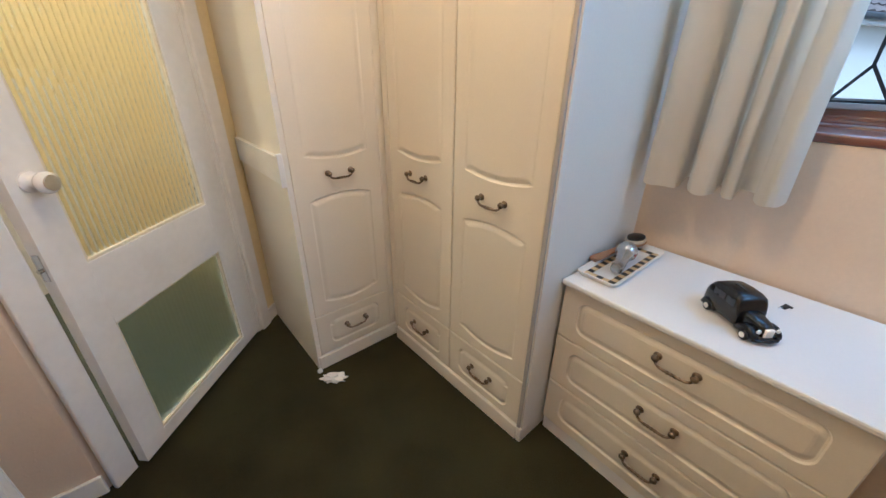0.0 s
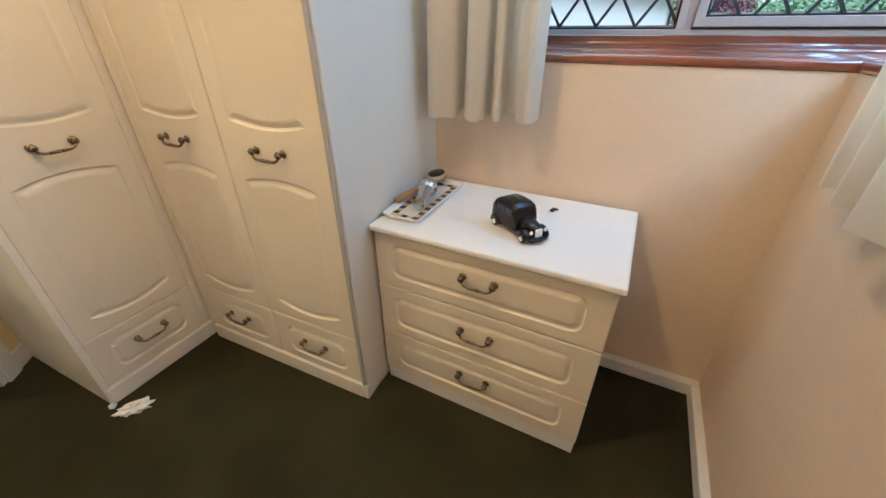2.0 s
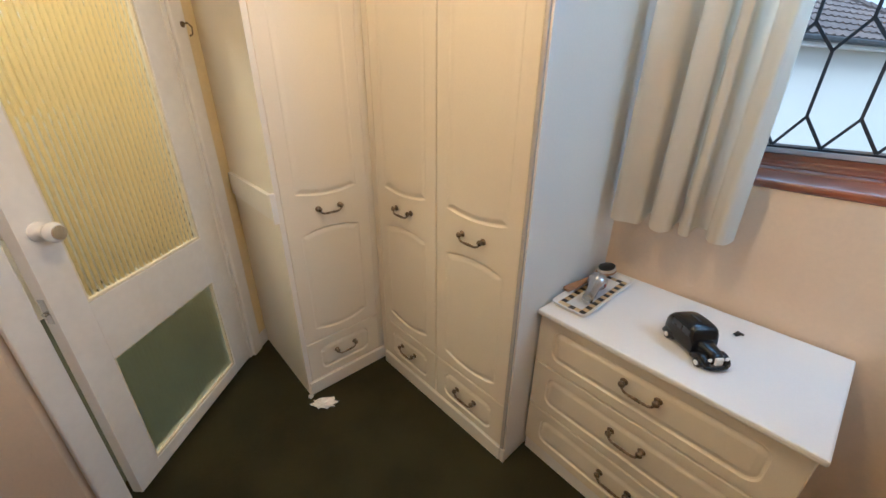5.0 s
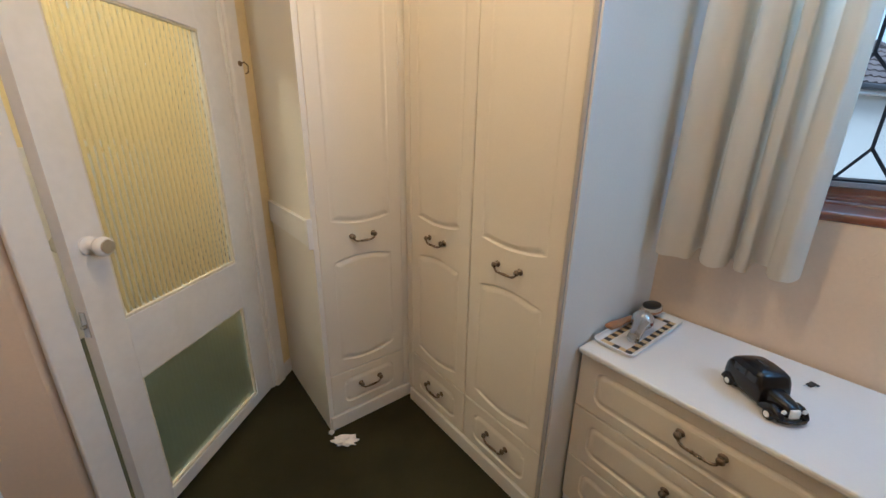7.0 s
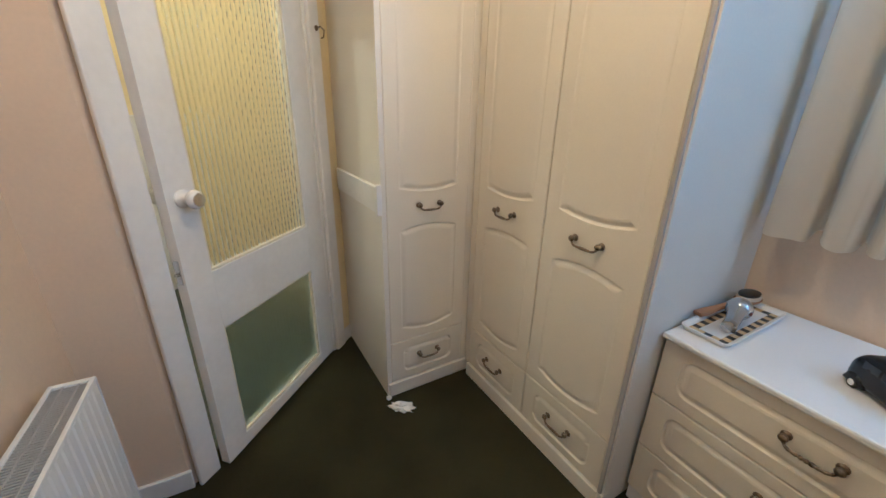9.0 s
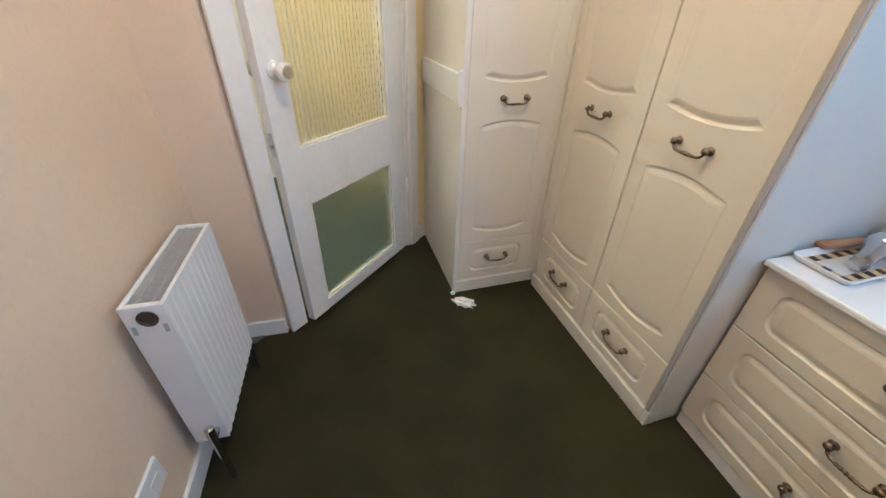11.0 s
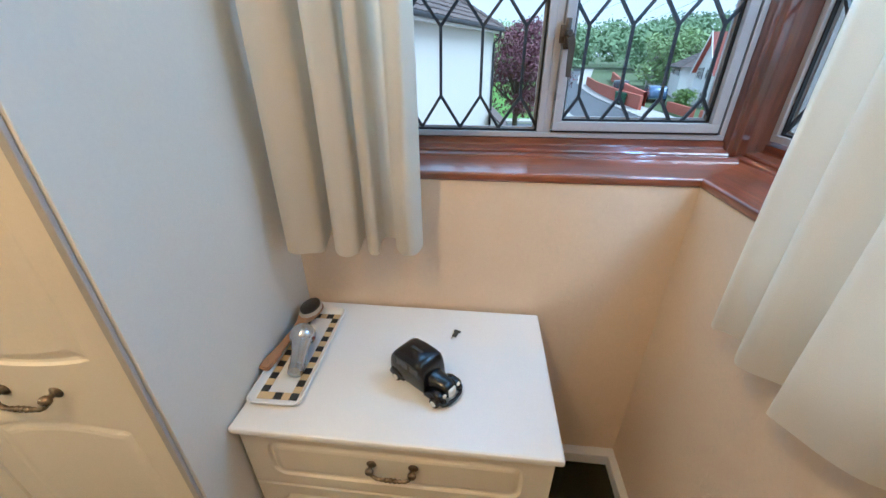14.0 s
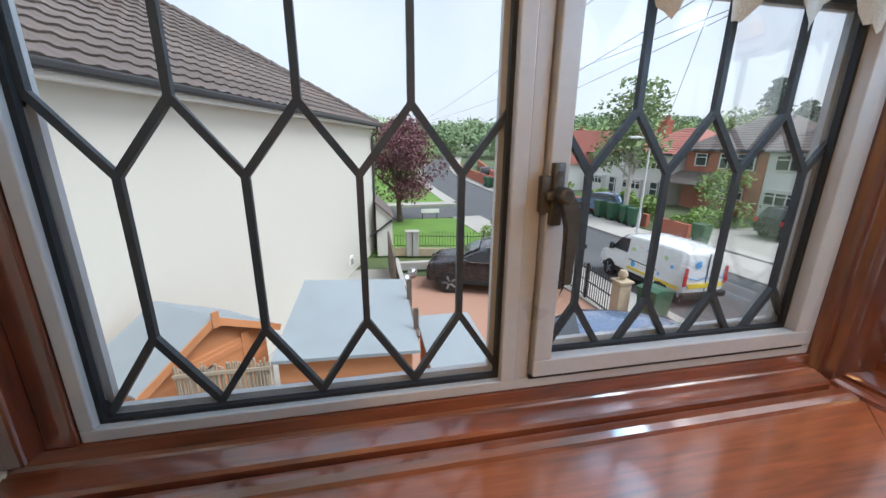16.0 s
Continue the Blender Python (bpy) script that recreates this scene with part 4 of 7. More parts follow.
while y < RY1 - 0.018:
    box(bm, (RX0 + 0.010, y, RZ1 - 0.009), (RX1 - 0.010, y + 0.0035, RZ1 - 0.004))
    y += 0.0075
for x in (RX0 + 0.028, RX1 - 0.030):
    box(bm, (x, RY0 + 0.014, RZ1 - 0.010), (x + 0.003, RY1 - 0.014, RZ1 - 0.003))
part("grille", bm, M_GRILLE, rad, "grey slotted top grille")
part("convector_fins", boxes(((RX0 + 0.014, RY0 + 0.02, RZ0 + 0.02), (RX1 - 0.014, RY1 - 0.02, RZ1 - 0.06))), M_GRILLE, rad)
bm = bmesh.new()
lathe(bm, [(0.021, 0), (0.021, 0.003), (0.016, 0.004), (0.012, -0.004), (0.0, -0.004)], 20, m=Matrix.Translation((-0.468, RY0 - 0.001, 0.578)) @ Matrix.Rotation(radians(90), 4, 'X'))
part("end_plug", bm, M_LATCH, rad, "dark steel blanking plug", smooth=40)
for x in (RX0 + 0.012, RX1 - 0.014):
    part("clip", boxes(((x - 0.004, RY0 - 0.002, 0.535), (x + 0.004, RY0, 0.557))), M_GRILLE, rad)
bm = bmesh.new()
tube(bm, [(-0.452, RY0, 0.150), (-0.452, RY0 - 0.035, 0.150)], 0.011, 10)
tube(bm, [(-0.452, RY0 - 0.028, 0.172), (-0.452, RY0 - 0.028, FZ)], [0.012, 0.0078], 10)
lathe(bm, [(0.011, 0.16), (0.013, 0.165), (0.012, 0.195), (0.006, 0.200)], 12, m=Matrix.Translation((-0.452, RY0 - 0.028, 0)))
part("valve", bm, M_CHROME, rad, "chrome lockshield valve and pipe", smooth=40)
bm = bmesh.new()
tube(bm, [(-0.452, RY1, 0.150), (-0.452, RY1 + 0.03, 0.150), (-0.452, RY1 + 0.03, FZ)], 0.009, 8)
part("valve", bm, M_BLACK, rad, "dark pipe at the far end")

bracket = thing("wall_batten", (WEST, 0.44, 0.74), "short white painted batten screwed to the wall", "batten", world_built=True)
part("batten", boxes(((WEST, 0.20, 0.735), (WEST + 0.022, 0.505, 0.785)), bevel=0.003), M_WHITE, bracket)
bm = bmesh.new()
lathe(bm, [(0.006, 0.0), (0.006, 0.002), (0.0, 0.002)], 10, m=Matrix.Translation((WEST + 0.022, 0.475, 0.757)) @ Matrix.Rotation(radians(90), 4, 'Y'))
part("screw", bm, M_LATCH, bracket, "dull screw head")
sock = thing("wall_socket", (WEST, 0.56, 0.16), "white plastic socket plate low on the wall", "socket", world_built=True)
part("plate", boxes(((WEST, 0.49, 0.150), (WEST + 0.010, 0.635, 0.235)), bevel=0.003), M_RAD, sock)
for y in (0.515, 0.575):
    part("socket_face", boxes(((WEST + 0.0095, y, 0.168), (WEST + 0.012, y + 0.036, 0.205)), bevel=0.001), M_RAD, sock)

# ---- things on the chest ----
tray = thing("tray", (1.262, 0.498, CH), "white melamine tray with a black and tan checked border", "tray", turn=1.5)
bm = bmesh.new()
outline = outline_round(-0.190, 0.190, -0.068, 0.068, 0.020)
loops = []
for dd, z in ((0.010, 0.0), (0.002, 0.009), (-0.001, 0.016), (0.003, 0.0165), (0.006, 0.010), (0.014, 0.0035)):
    loops.append([bm.verts.new((x, y, z)) for x, y in outline(dd)])
bm.faces.new(loops[0][::-1])
bm.faces.new(loops[-1])
for a, b in zip(loops, loops[1:]):
    for i in range(len(a)):
        bm.faces.new((a[i], a[(i + 1) % len(a)], b[(i + 1) % len(a)], b[i]))
part("tray_body", bm, M_TOP, tray, smooth=40)
for i in range(16):
    x = -0.168 + i * 0.0210
    for j, y in enumerate((-0.051, 0.031)):
        part("check_square", boxes(((x, y, 0.0036), (x + 0.0208, y + 0.020, 0.0044))), M_BLACK if i % 2 == j else M_CREAMSQ, tray)
for j in range(3):
    for i, x in enumerate((-0.168, 0.147)):
        part("check_square", boxes(((x, -0.031 + j * 0.0207, 0.0036), (x + 0.021, -0.0104 + j * 0.0207, 0.0044))), M_BLACK if (i + j) % 2 else M_CREAMSQ, tray)

dryer = thing("hair_dryer", (1.225, 0.478, CH + 0.004), "small silver hair dryer lying on the tray", "hair dryer")
bm = bmesh.new()
tube(bm, [(-0.060, -0.004, 0.022), (-0.056, -0.004, 0.022), (-0.040, 0.000, 0.024), (-0.015, 0.007, 0.028), (0.010, 0.014, 0.032), (0.030, 0.019, 0.035)], [0.016, 0.0185, 0.0195, 0.020, 0.022, 0.026], 20)
lathe(bm, [(0.0, -0.036)] + [(0.036 * math.cos(radians(a)), 0.036 * math.sin(radians(a))) for a in range(-75, 90, 15)] + [(0.0, 0.036)], 24, m=Matrix.Translation((0.058, 0.027, 0.037)))
body = part("body", bm, M_SILVER, dryer, smooth=60)
bm = bmesh.new()
tube(bm, [(-0.064, -0.005, 0.0215), (-0.046, -0.001, 0.0235)], [0.0195, 0.0205], 20)
part("end_cap", bm, material("brushed_steel", (0.45, 0.45, 0.45), 0.3, metal=0.9, vary=0.1, bump=0.02), dryer, "brushed steel end cap", smooth=40)
bm = bmesh.new()
lathe(bm, [(0.006, 0.0), (0.005, 0.002), (0.0, 0.0025)], 12, m=Matrix.Translation((0.050, -0.0085, 0.037)) @ Matrix.Rotation(radians(90), 4, 'X'))
part("badge", bm, M_REDDOT, dryer, "small dull red spot", smooth=40)

brush = thing("hair_brush", (1.318, 0.546, CH + 0.0045), "wooden hair brush with a black oval bristle head", "hair brush", turn=-7.0)
bm = bmesh.new()
outline = [(-0.150, 0.010), (-0.146, 0.016), (-0.110, 0.017), (-0.060, 0.011), (0.0, 0.010), (0.040, 0.016), (0.062, 0.027), (0.090, 0.033), (0.118, 0.029), (0.134, 0.014), (0.137, 0.0)]
outline = outline + [(x, -y) for x, y in outline[-2::-1]]
prism(bm, outline, 0.026, 0.038, m=pose(0, 0, -0.008, 0, -3, 0))
bmesh.ops.bevel(bm, geom=bm.edges[:], offset=0.003, segments=2, affect='EDGES')
part("handle", bm, M_TAN, brush, "tan wooden handle and back", smooth=40)
bm = bmesh.new()
lathe(bm, [(1.0, 0.036), (1.03, 0.042), (0.98, 0.050), (0.90, 0.048), (0.0, 0.046)], 24, m=pose(0, 0, -0.008, 0, -3, 0) @ Matrix.Translation((0.092, 0, 0)) @ Matrix.Diagonal((0.043, 0.031, 1, 1)))
part("rim", bm, material("cream_plastic", (0.62, 0.56, 0.46), 0.4, vary=0.05, bump=0), brush, "cream rim", smooth=50)
bm = bmesh.new()
lathe(bm, [(0.88, 0.040), (0.88, 0.054), (0.55, 0.058), (0.0, 0.059)], 24, m=pose(0, 0, -0.008, 0, -3, 0) @ Matrix.Translation((0.092, 0, 0)) @ Matrix.Diagonal((0.043, 0.031, 1, 1)))
part("bristles", bm, M_BLACK, brush, "black bristle pad", smooth=50)
bm = bmesh.new()
lathe(bm, [(0.0, 0.0), (0.012, 0.0), (0.010, 0.020), (0.0, 0.024)], 10, m=Matrix.Translation((0.09, 0, 0)))
part("ferrule", bm, M_BLACK, brush)

key = thing("black_clip", (1.376, 0.075, CH), "small black plastic clip", "clip", turn=-20.0)
bm = bmesh.new()
box(bm, (-0.010, -0.006, 0.0), (0.012, 0.007, 0.007), 0.002)
box(bm, (0.012, -0.010, 0.001), (0.020, 0.011, 0.005), 0.001)
part("clip_body", bm, M_BLACK, key)
bm = bmesh.new()
tube(bm, [(-0.010, 0.002, 0.004), (-0.020, 0.005, 0.002)], 0.0012, 6)
part("pin", bm, M_CHROME, key, "thin metal pin")

# money box in the shape of an old taxi: local +x is its nose
cab = thing("cab_money_box", (1.188, 0.136, CH), "glossy black ceramic money box shaped like an old taxi", "money box", turn=-125.0)


def shell(bm, stations, seg=20, power=0.55):
    """A closed body from rounded-square sections: (x, half width, bottom, top) each."""
    rings = []
    for x, hw, zb, zt in stations:
        ring = []
        for k in range(seg):
            a = 2 * math.pi * k / seg
            c, d = math.cos(a), math.sin(a)
            ring.append(bm.verts.new((x, hw * math.copysign(abs(c) ** power, c) * (1 - 0.07 * max(0.0, d)), (zb + zt) / 2 + (zt - zb) / 2 * math.copysign(abs(d) ** power, d))))
        rings.append(ring)
    for a, b in zip(rings, rings[1:]):
        for k in range(seg):
            bm.faces.new((a[k], a[(k + 1) % seg], b[(k + 1) % seg], b[k]))
    bm.faces.new(rings[0][::-1])
    bm.faces.new(rings[-1])


bm = bmesh.new()
shell(bm, [(-0.095, 0.030, 0.014, 0.050), (-0.093, 0.036, 0.012, 0.060), (-0.087, 0.040, 0.010, 0.074), (-0.077, 0.042, 0.009, 0.086), (-0.062, 0.0435, 0.009, 0.093), (-0.030, 0.044, 0.009, 0.096), (0.002, 0.0435, 0.009, 0.095), (0.016, 0.043, 0.009, 0.091), (0.022, 0.042, 0.009, 0.082), (0.027, 0.041, 0.009, 0.060), (0.030, 0.039, 0.009, 0.048)], power=0.36)
shell(bm, [(0.020, 0.027, 0.014, 0.058), (0.045, 0.024, 0.014, 0.056), (0.068, 0.021, 0.014, 0.052), (0.080, 0.018, 0.015, 0.047), (0.086, 0.013, 0.016, 0.040)])
for sy in (-1, 1):
    shell(bm, [(0.030, 0.010, 0.010, 0.020), (0.040, 0.011, 0.010, 0.032), (0.055, 0.0115, 0.010, 0.039), (0.070, 0.0115, 0.010, 0.038), (0.082, 0.010, 0.010, 0.030), (0.089, 0.007, 0.012, 0.022)])
    bmesh.ops.translate(bm, verts=bm.verts[-120:], vec=(0, sy * 0.031, 0))
    shell(bm, [(-0.092, 0.006, 0.010, 0.018), (-0.084, 0.009, 0.010, 0.032), (-0.068, 0.010, 0.010, 0.040), (-0.052, 0.009, 0.010, 0.034), (-0.040, 0.007, 0.010, 0.018)])
    bmesh.ops.translate(bm, verts=bm.verts[-100:], vec=(0, sy * 0.0365, 0))
tube(bm, [(0.084, -0.036, 0.012), (0.092, -0.024, 0.012), (0.095, 0.0, 0.012), (0.092, 0.024, 0.012), (0.084, 0.036, 0.012)], 0.0045, 8)
part("body", bm, M_CERAMIC, cab, smooth=60)
for sy in (-1, 1):
    for x in (0.066, -0.064):
        bm = bmesh.new()
        lathe(bm, [(0.014, 0.0), (0.014, 0.006), (0.012, 0.009), (0.0, 0.009)], 18, m=Matrix.Translation((x, sy * 0.038, 0.0145)) @ Matrix.Rotation(radians(-90 * sy), 4, 'X'))
        w = part("wheel", bm, M_CERAMIC, cab, smooth=40)
        bm = bmesh.new()
        lathe(bm, [(0.008, 0.0), (0.0075, 0.0014), (0.0, 0.0018)], 16, m=Matrix.Translation((x, sy * 0.0475, 0.0145)) @ Matrix.Rotation(radians(-90 * sy), 4, 'X'))
        part("hub", bm, M_RAD, w, "painted white hub", smooth=40)
    bm = bmesh.new()
    lathe(bm, [(0.0058, 0.0), (0.005, 0.0035), (0.0, 0.005)], 14, m=Matrix.Translation((0.083, sy * 0.0255, 0.035)) @ Matrix.Rotation(radians(90), 4, 'Y'))
    part("headlight", bm, M_RAD, cab, "white painted headlight", smooth=40)
    bm = bmesh.new()
    for x0, x1 in ((-0.060, -0.022), (-0.016, 0.012)):
        box(bm, (x0, sy * 0.0422 - 0.0012, 0.060), (x1, sy * 0.0422 + 0.0012, 0.079), 0.0008)
    part("side_window", bm, material("dull_black_glaze", (0.03, 0.03, 0.033), 0.3, vary=0.1, bump=0), cab, "dull black window relief")
bm = bmesh.new()
box(bm, (0.082, -0.0125, 0.018), (0.0905, 0.0125, 0.043), 0.004)
part("grille", bm, M_RAD, cab, "white painted radiator grille")
bm = bmesh.new()
box(bm, (-0.046, -0.0035, 0.0945), (-0.010, 0.0035, 0.0970), 0.001)
part("coin_slot", bm, M_SHADOW, cab, "dark coin slot")

# crumpled tissue and a scrap on the carpet
bm = bmesh.new()
bmesh.ops.create_icosphere(bm, subdivisions=3, radius=0.030)
for v in bm.verts:
    d = v.co.normalized()
    k = 1 + 0.65 * noise.noise(d * 2.3 + Vector((4, 1, 2))) + 0.35 * noise.noise(d * 6)
    v.co = Vector((d.x * 0.040 * k * (1.35 if d.x > 0 else 1), d.y * 0.026 * k, max(-0.0, 0.012 + d.z * 0.020 * k)))
bmesh.ops.transform(bm, matrix=pose(0.458, 1.318, FZ, 0, 0, -30), verts=bm.verts)
tagged(part("tissue", bm, M_TISSUE, None, "crumpled white tissue on the carpet", smooth=25), category="tissue")
bm = bmesh.new()
bmesh.ops.create_icosphere(bm, subdivisions=2, radius=0.011)
for v in bm.verts:
    d = v.co.normalized()
    v.co = d * 0.012 * (1 + 0.5 * noise.noise(d * 3)) + Vector((0.428, 1.398, FZ + 0.010))
tagged(part("paper_scrap", bm, M_TISSUE, None, "small white scrap of tissue by the wardrobe plinth", smooth=30), category="tissue")

# ---- outside: street, gardens and houses ----
G = -2.90
M_ASPHALT = material("asphalt", (0.085, 0.087, 0.092), 0.85, vary=0.18, scale=0.6, fine=25, bump=0.4, spots=((0.15, 0.148, 0.145), 0.4, 0.4))
M_GRASS = material("lawn", (0.115, 0.22, 0.032), 0.95, vary=0.30, scale=0.8, fine=30, bump=0.6, spots=((0.16, 0.25, 0.06), 0.4, 2))
M_VERGE = material("rough_verge", (0.085, 0.115, 0.045), 0.95, vary=0.3, scale=0.3, fine=10, bump=0.6, spots=((0.14, 0.14, 0.09), 0.5, 0.2))
M_PAVE = material("concrete_paving", (0.36, 0.34, 0.31), 0.9, vary=0.10, scale=1.0, fine=30, bump=0.3, pieces=True, spots=((0.24, 0.23, 0.21), 0.4, 0.8))
M_DRIVE = material("red_block_paving", (0.30, 0.17, 0.12), 0.9, vary=0.22, scale=1.2, fine=20, bump=0.4, pieces=True)
M_RENDER = material("cream_render", (0.60, 0.58, 0.52), 0.9, vary=0.03, scale=0.5, fine=60, bump=0.5, spots=((0.53, 0.51, 0.46), 0.35, 0.5))
M_TILE = material("weathered_roof_tile", (0.105, 0.085, 0.078), 0.85, vary=0.28, scale=2.0, fine=30, bump=0.5, pieces=True, spots=((0.20, 0.15, 0.12), 0.5, 1.5))
M_REDTILE = material("red_roof_tile", (0.34, 0.13, 0.10), 0.85, vary=0.22, scale=1.5, fine=20, bump=0.4, pieces=True)
M_GUTTER = material("black_gutter", (0.022, 0.022, 0.024), 0.45, vary=0.2, bump=0.05)
M_BRICK = material("red_brick", (0.40, 0.125, 0.08), 0.9, vary=0.20, scale=2.0, fine=30, bump=0.4)
M_PALEWALL = material("pale_render", (0.66, 0.63, 0.59), 0.9, vary=0.06, scale=0.6, fine=30, bump=0.3)
M_WHITEWALL = material("white_painted_render", (0.78, 0.77, 0.74), 0.9, vary=0.04, scale=0.6, fine=30, bump=0.3)
M_DARKGLASS = material("dark_window_glass", (0.040, 0.048, 0.056), 0.06, vary=0.3, scale=1.5, bump=0)
M_SHEDWOOD = material("orange_shed_boards", (0.46, 0.20, 0.085), 0.8, vary=0.20, scale=2, fine=40, bump=0.3, pieces=True, stretch=(1, 1, 4))
M_FELT = material("grey_roof_felt", (0.27, 0.30, 0.32), 0.95, vary=0.10, scale=1.2, fine=60, bump=0.4, spots=((0.20, 0.22, 0.23), 0.4, 1.5))
M_REEDS = material("reed_screen", (0.30, 0.25, 0.19), 0.95, vary=0.3, scale=4, fine=50, bump=0.5, pieces=True)
M_IRON = material("black_iron", (0.018, 0.018, 0.020), 0.5, vary=0.2, bump=0.1)
M_STONE = material("buff_brick_pillar", (0.42, 0.34, 0.23), 0.9, vary=0.2, scale=6, fine=30, bump=0.4)
M_BIN = material("green_bin_plastic", (0.030, 0.095, 0.050), 0.5, vary=0.1, bump=0.1)
M_TYRE = material("tyre_rubber", (0.016, 0.016, 0.017), 0.8, vary=0.2, bump=0.2)
M_ALLOY = material("alloy_wheel", (0.62, 0.62, 0.63), 0.4, metal=0.1, vary=0.1, bump=0)
M_CARDARK = material("dark_car_paint", (0.016, 0.014, 0.017), 0.28, vary=0.1, coat=0.35, bump=0)
M_CARBLUE = material("blue_car_paint", (0.10, 0.16, 0.28), 0.25, metal=0.3, vary=0.1, coat=1.0, bump=0)
M_TAXI = material("orange_taxi_paint", (0.70, 0.17, 0.025), 0.25, vary=0.05, coat=1.0, bump=0)
M_VAN = material("white_van_paint", (0.76, 0.77, 0.78), 0.25, vary=0.03, coat=1.0, bump=0)
M_DECALB = material("blue_decal", (0.12, 0.36, 0.70), 0.4, vary=0.1, bump=0)
M_DECALY = material("yellow_decal", (0.75, 0.55, 0.04), 0.4, vary=0.1, bump=0)
M_DECALG = material("green_decal", (0.42, 0.58, 0.30), 0.4, vary=0.1, bump=0)
M_REDLAMP = material("red_lamp", (0.42, 0.015, 0.012), 0.2, vary=0.1, bump=0)
M_BARK = material("bark", (0.11, 0.085, 0.065), 0.95, vary=0.3, scale=6, fine=40, bump=0.8)
M_BIRCH = material("birch_bark", (0.55, 0.52, 0.47), 0.9, vary=0.3, scale=5, fine=30, bump=0.5, spots=((0.08, 0.07, 0.06), 0.8, 5))
M_PURPLE = material("copper_leaves", (0.095, 0.036, 0.045), 0.7, vary=0.55, scale=1.5, fine=8, bump=0, pieces=True)
M_LEAF = material("green_leaves", (0.19, 0.26, 0.10), 0.7, vary=0.55, scale=1.0, fine=6, bump=0, pieces=True)
M_HEDGE = material("hedge_leaves", (0.15, 0.23, 0.05), 0.7, vary=0.5, scale=1.0, fine=6, bump=0, pieces=True)
M_CONIFER = material("conifer_needles", (0.055, 0.095, 0.060), 0.8, vary=0.5, scale=1.0, fine=6, bump=0, pieces=True)
M_FARWOOD = material("far_woodland", (0.12, 0.17, 0.085), 0.9, vary=0.5, scale=0.1, fine=0.8, bump=0, pieces=True)

bm = bmesh.new()
prism(bm, [(-300, -500), (700, -500), (700, 500), (-300, 500)], G - 0.6, G - 0.09)
structure("ground", bm, M_VERGE, "grassy ground reaching to the horizon", "ground")


def ribbon(line, off0, off1, z0, z1):
    """A paved strip along a plan line, between two offsets to its left."""
    pts = [Vector((*p, 0)) for p in line]
    left, right = [], []
    for i, p in enumerate(pts):
        d = (pts[min(i + 1, len(pts) - 1)] - pts[max(i - 1, 0)]).normalized()
        n = Vector((-d.y, d.x, 0))
        left.append(p + n * off1)
        right.append(p + n * off0)
    bm = bmesh.new()
    a, b = [bm.verts.new((q.x, q.y, z1)) for q in left], [bm.verts.new((q.x, q.y, z1)) for q in right]
    c, d = [bm.verts.new((q.x, q.y, z0)) for q in left], [bm.verts.new((q.x, q.y, z0)) for q in right]
    for i in range(len(pts) - 1):
        for f in ((a[i], a[i + 1], b[i + 1], b[i]), (a[i], c[i], c[i + 1], a[i + 1]), (b[i], b[i + 1], d[i + 1], d[i])):
            bm.faces.new(f)
    return bm


ROAD = [(-40, -11.6), (-10, -11.2), (2, -10.8), (8, -10.5), (13, -10.2), (18, -9.8), (24, -9.4), (30, -9.45), (38, -9.45), (48, -9.8), (58, -10.8), (70, -12.6), (90, -17), (140, -30)]
structure("road", ribbon(ROAD, -2.45, 2.45, G - 0.4, G - 0.055), M_ASPHALT, "grey asphalt residential road curving away", "road")
structure("kerb_near", ribbon(ROAD[:7], 2.45, 2.60, G - 0.4, G + 0.035), M_PAVE, "pale concrete kerb", "kerb")
structure("kerb_far", ribbon(ROAD, -2.60, -2.45, G - 0.4, G + 0.035), M_PAVE, "pale concrete kerb", "kerb")
structure("pavement_near", ribbon(ROAD[:7], 2.60, 4.25, G - 0.4, G + 0.03), M_PAVE, "pale concrete pavement", "pavement")
structure("pavement_far", ribbon(ROAD, -4.9, -2.60, G - 0.4, G + 0.03), M_PAVE, "pale concrete pavement on the far side", "pavement")
structure("side_road", ribbon([(26.2, -7.2), (26.0, 0), (25.0, 12), (23, 40)], -2.0, 2.2, G - 0.4, G - 0.045), M_ASPHALT, "side road joining the street", "road")
structure("pavement_corner", ribbon([(29.6, -6.6), (29.2, 0), (28, 20)], -0.6, 0.6, G - 0.4, G + 0.02), M_PAVE, "corner pavement beyond the side road", "pavement")
structure("pavement_beyond", ribbon([(30.2, -6.5), (38, -6.5), (48, -6.8), (58, -7.8), (70, -9.6), (90, -14)], -0.4, 0.6, G - 0.4, G + 0.02), M_PAVE, "pavement following the road's bend", "pavement")
bm = bmesh.new()
prism(bm, [(2.0, -6.35), (13.2, -6.15), (13.4, -0.6), (2.0, -0.6)], G - 0.3, G - 0.02)
structure("driveway", bm, M_DRIVE, "reddish block-paved driveway", "driveway")
bm = bmesh.new()
prism(bm, [(2.0, -0.6), (14.4, -0.6), (14.4, 8), (2.0, 8)], G - 0.3, G - 0.015)
structure("side_path", bm, M_PAVE, "concrete yard between the houses", "pavement")
bm = bmesh.new()
prism(bm, [(16.05, -0.9), (15.1, -6.0), (23.3, -5.6), (23.6, -4.0), (23.4, 9), (17.5, 9)], G - 0.3, G + 0.0)
structure("corner_green", bm, M_GRASS, "mown corner lawn behind the railings", "lawn")
bm = bmesh.new()
prism(bm, [(30.0, -5.9), (38, -5.85), (48, -6.15), (58, -7.1), (70, -8.9), (70, 16), (30.0, 16)], G - 0.3, G + 0.0)
structure("verge_green", bm, M_GRASS, "mown verge beyond the side road", "lawn")
bm = bmesh.new()
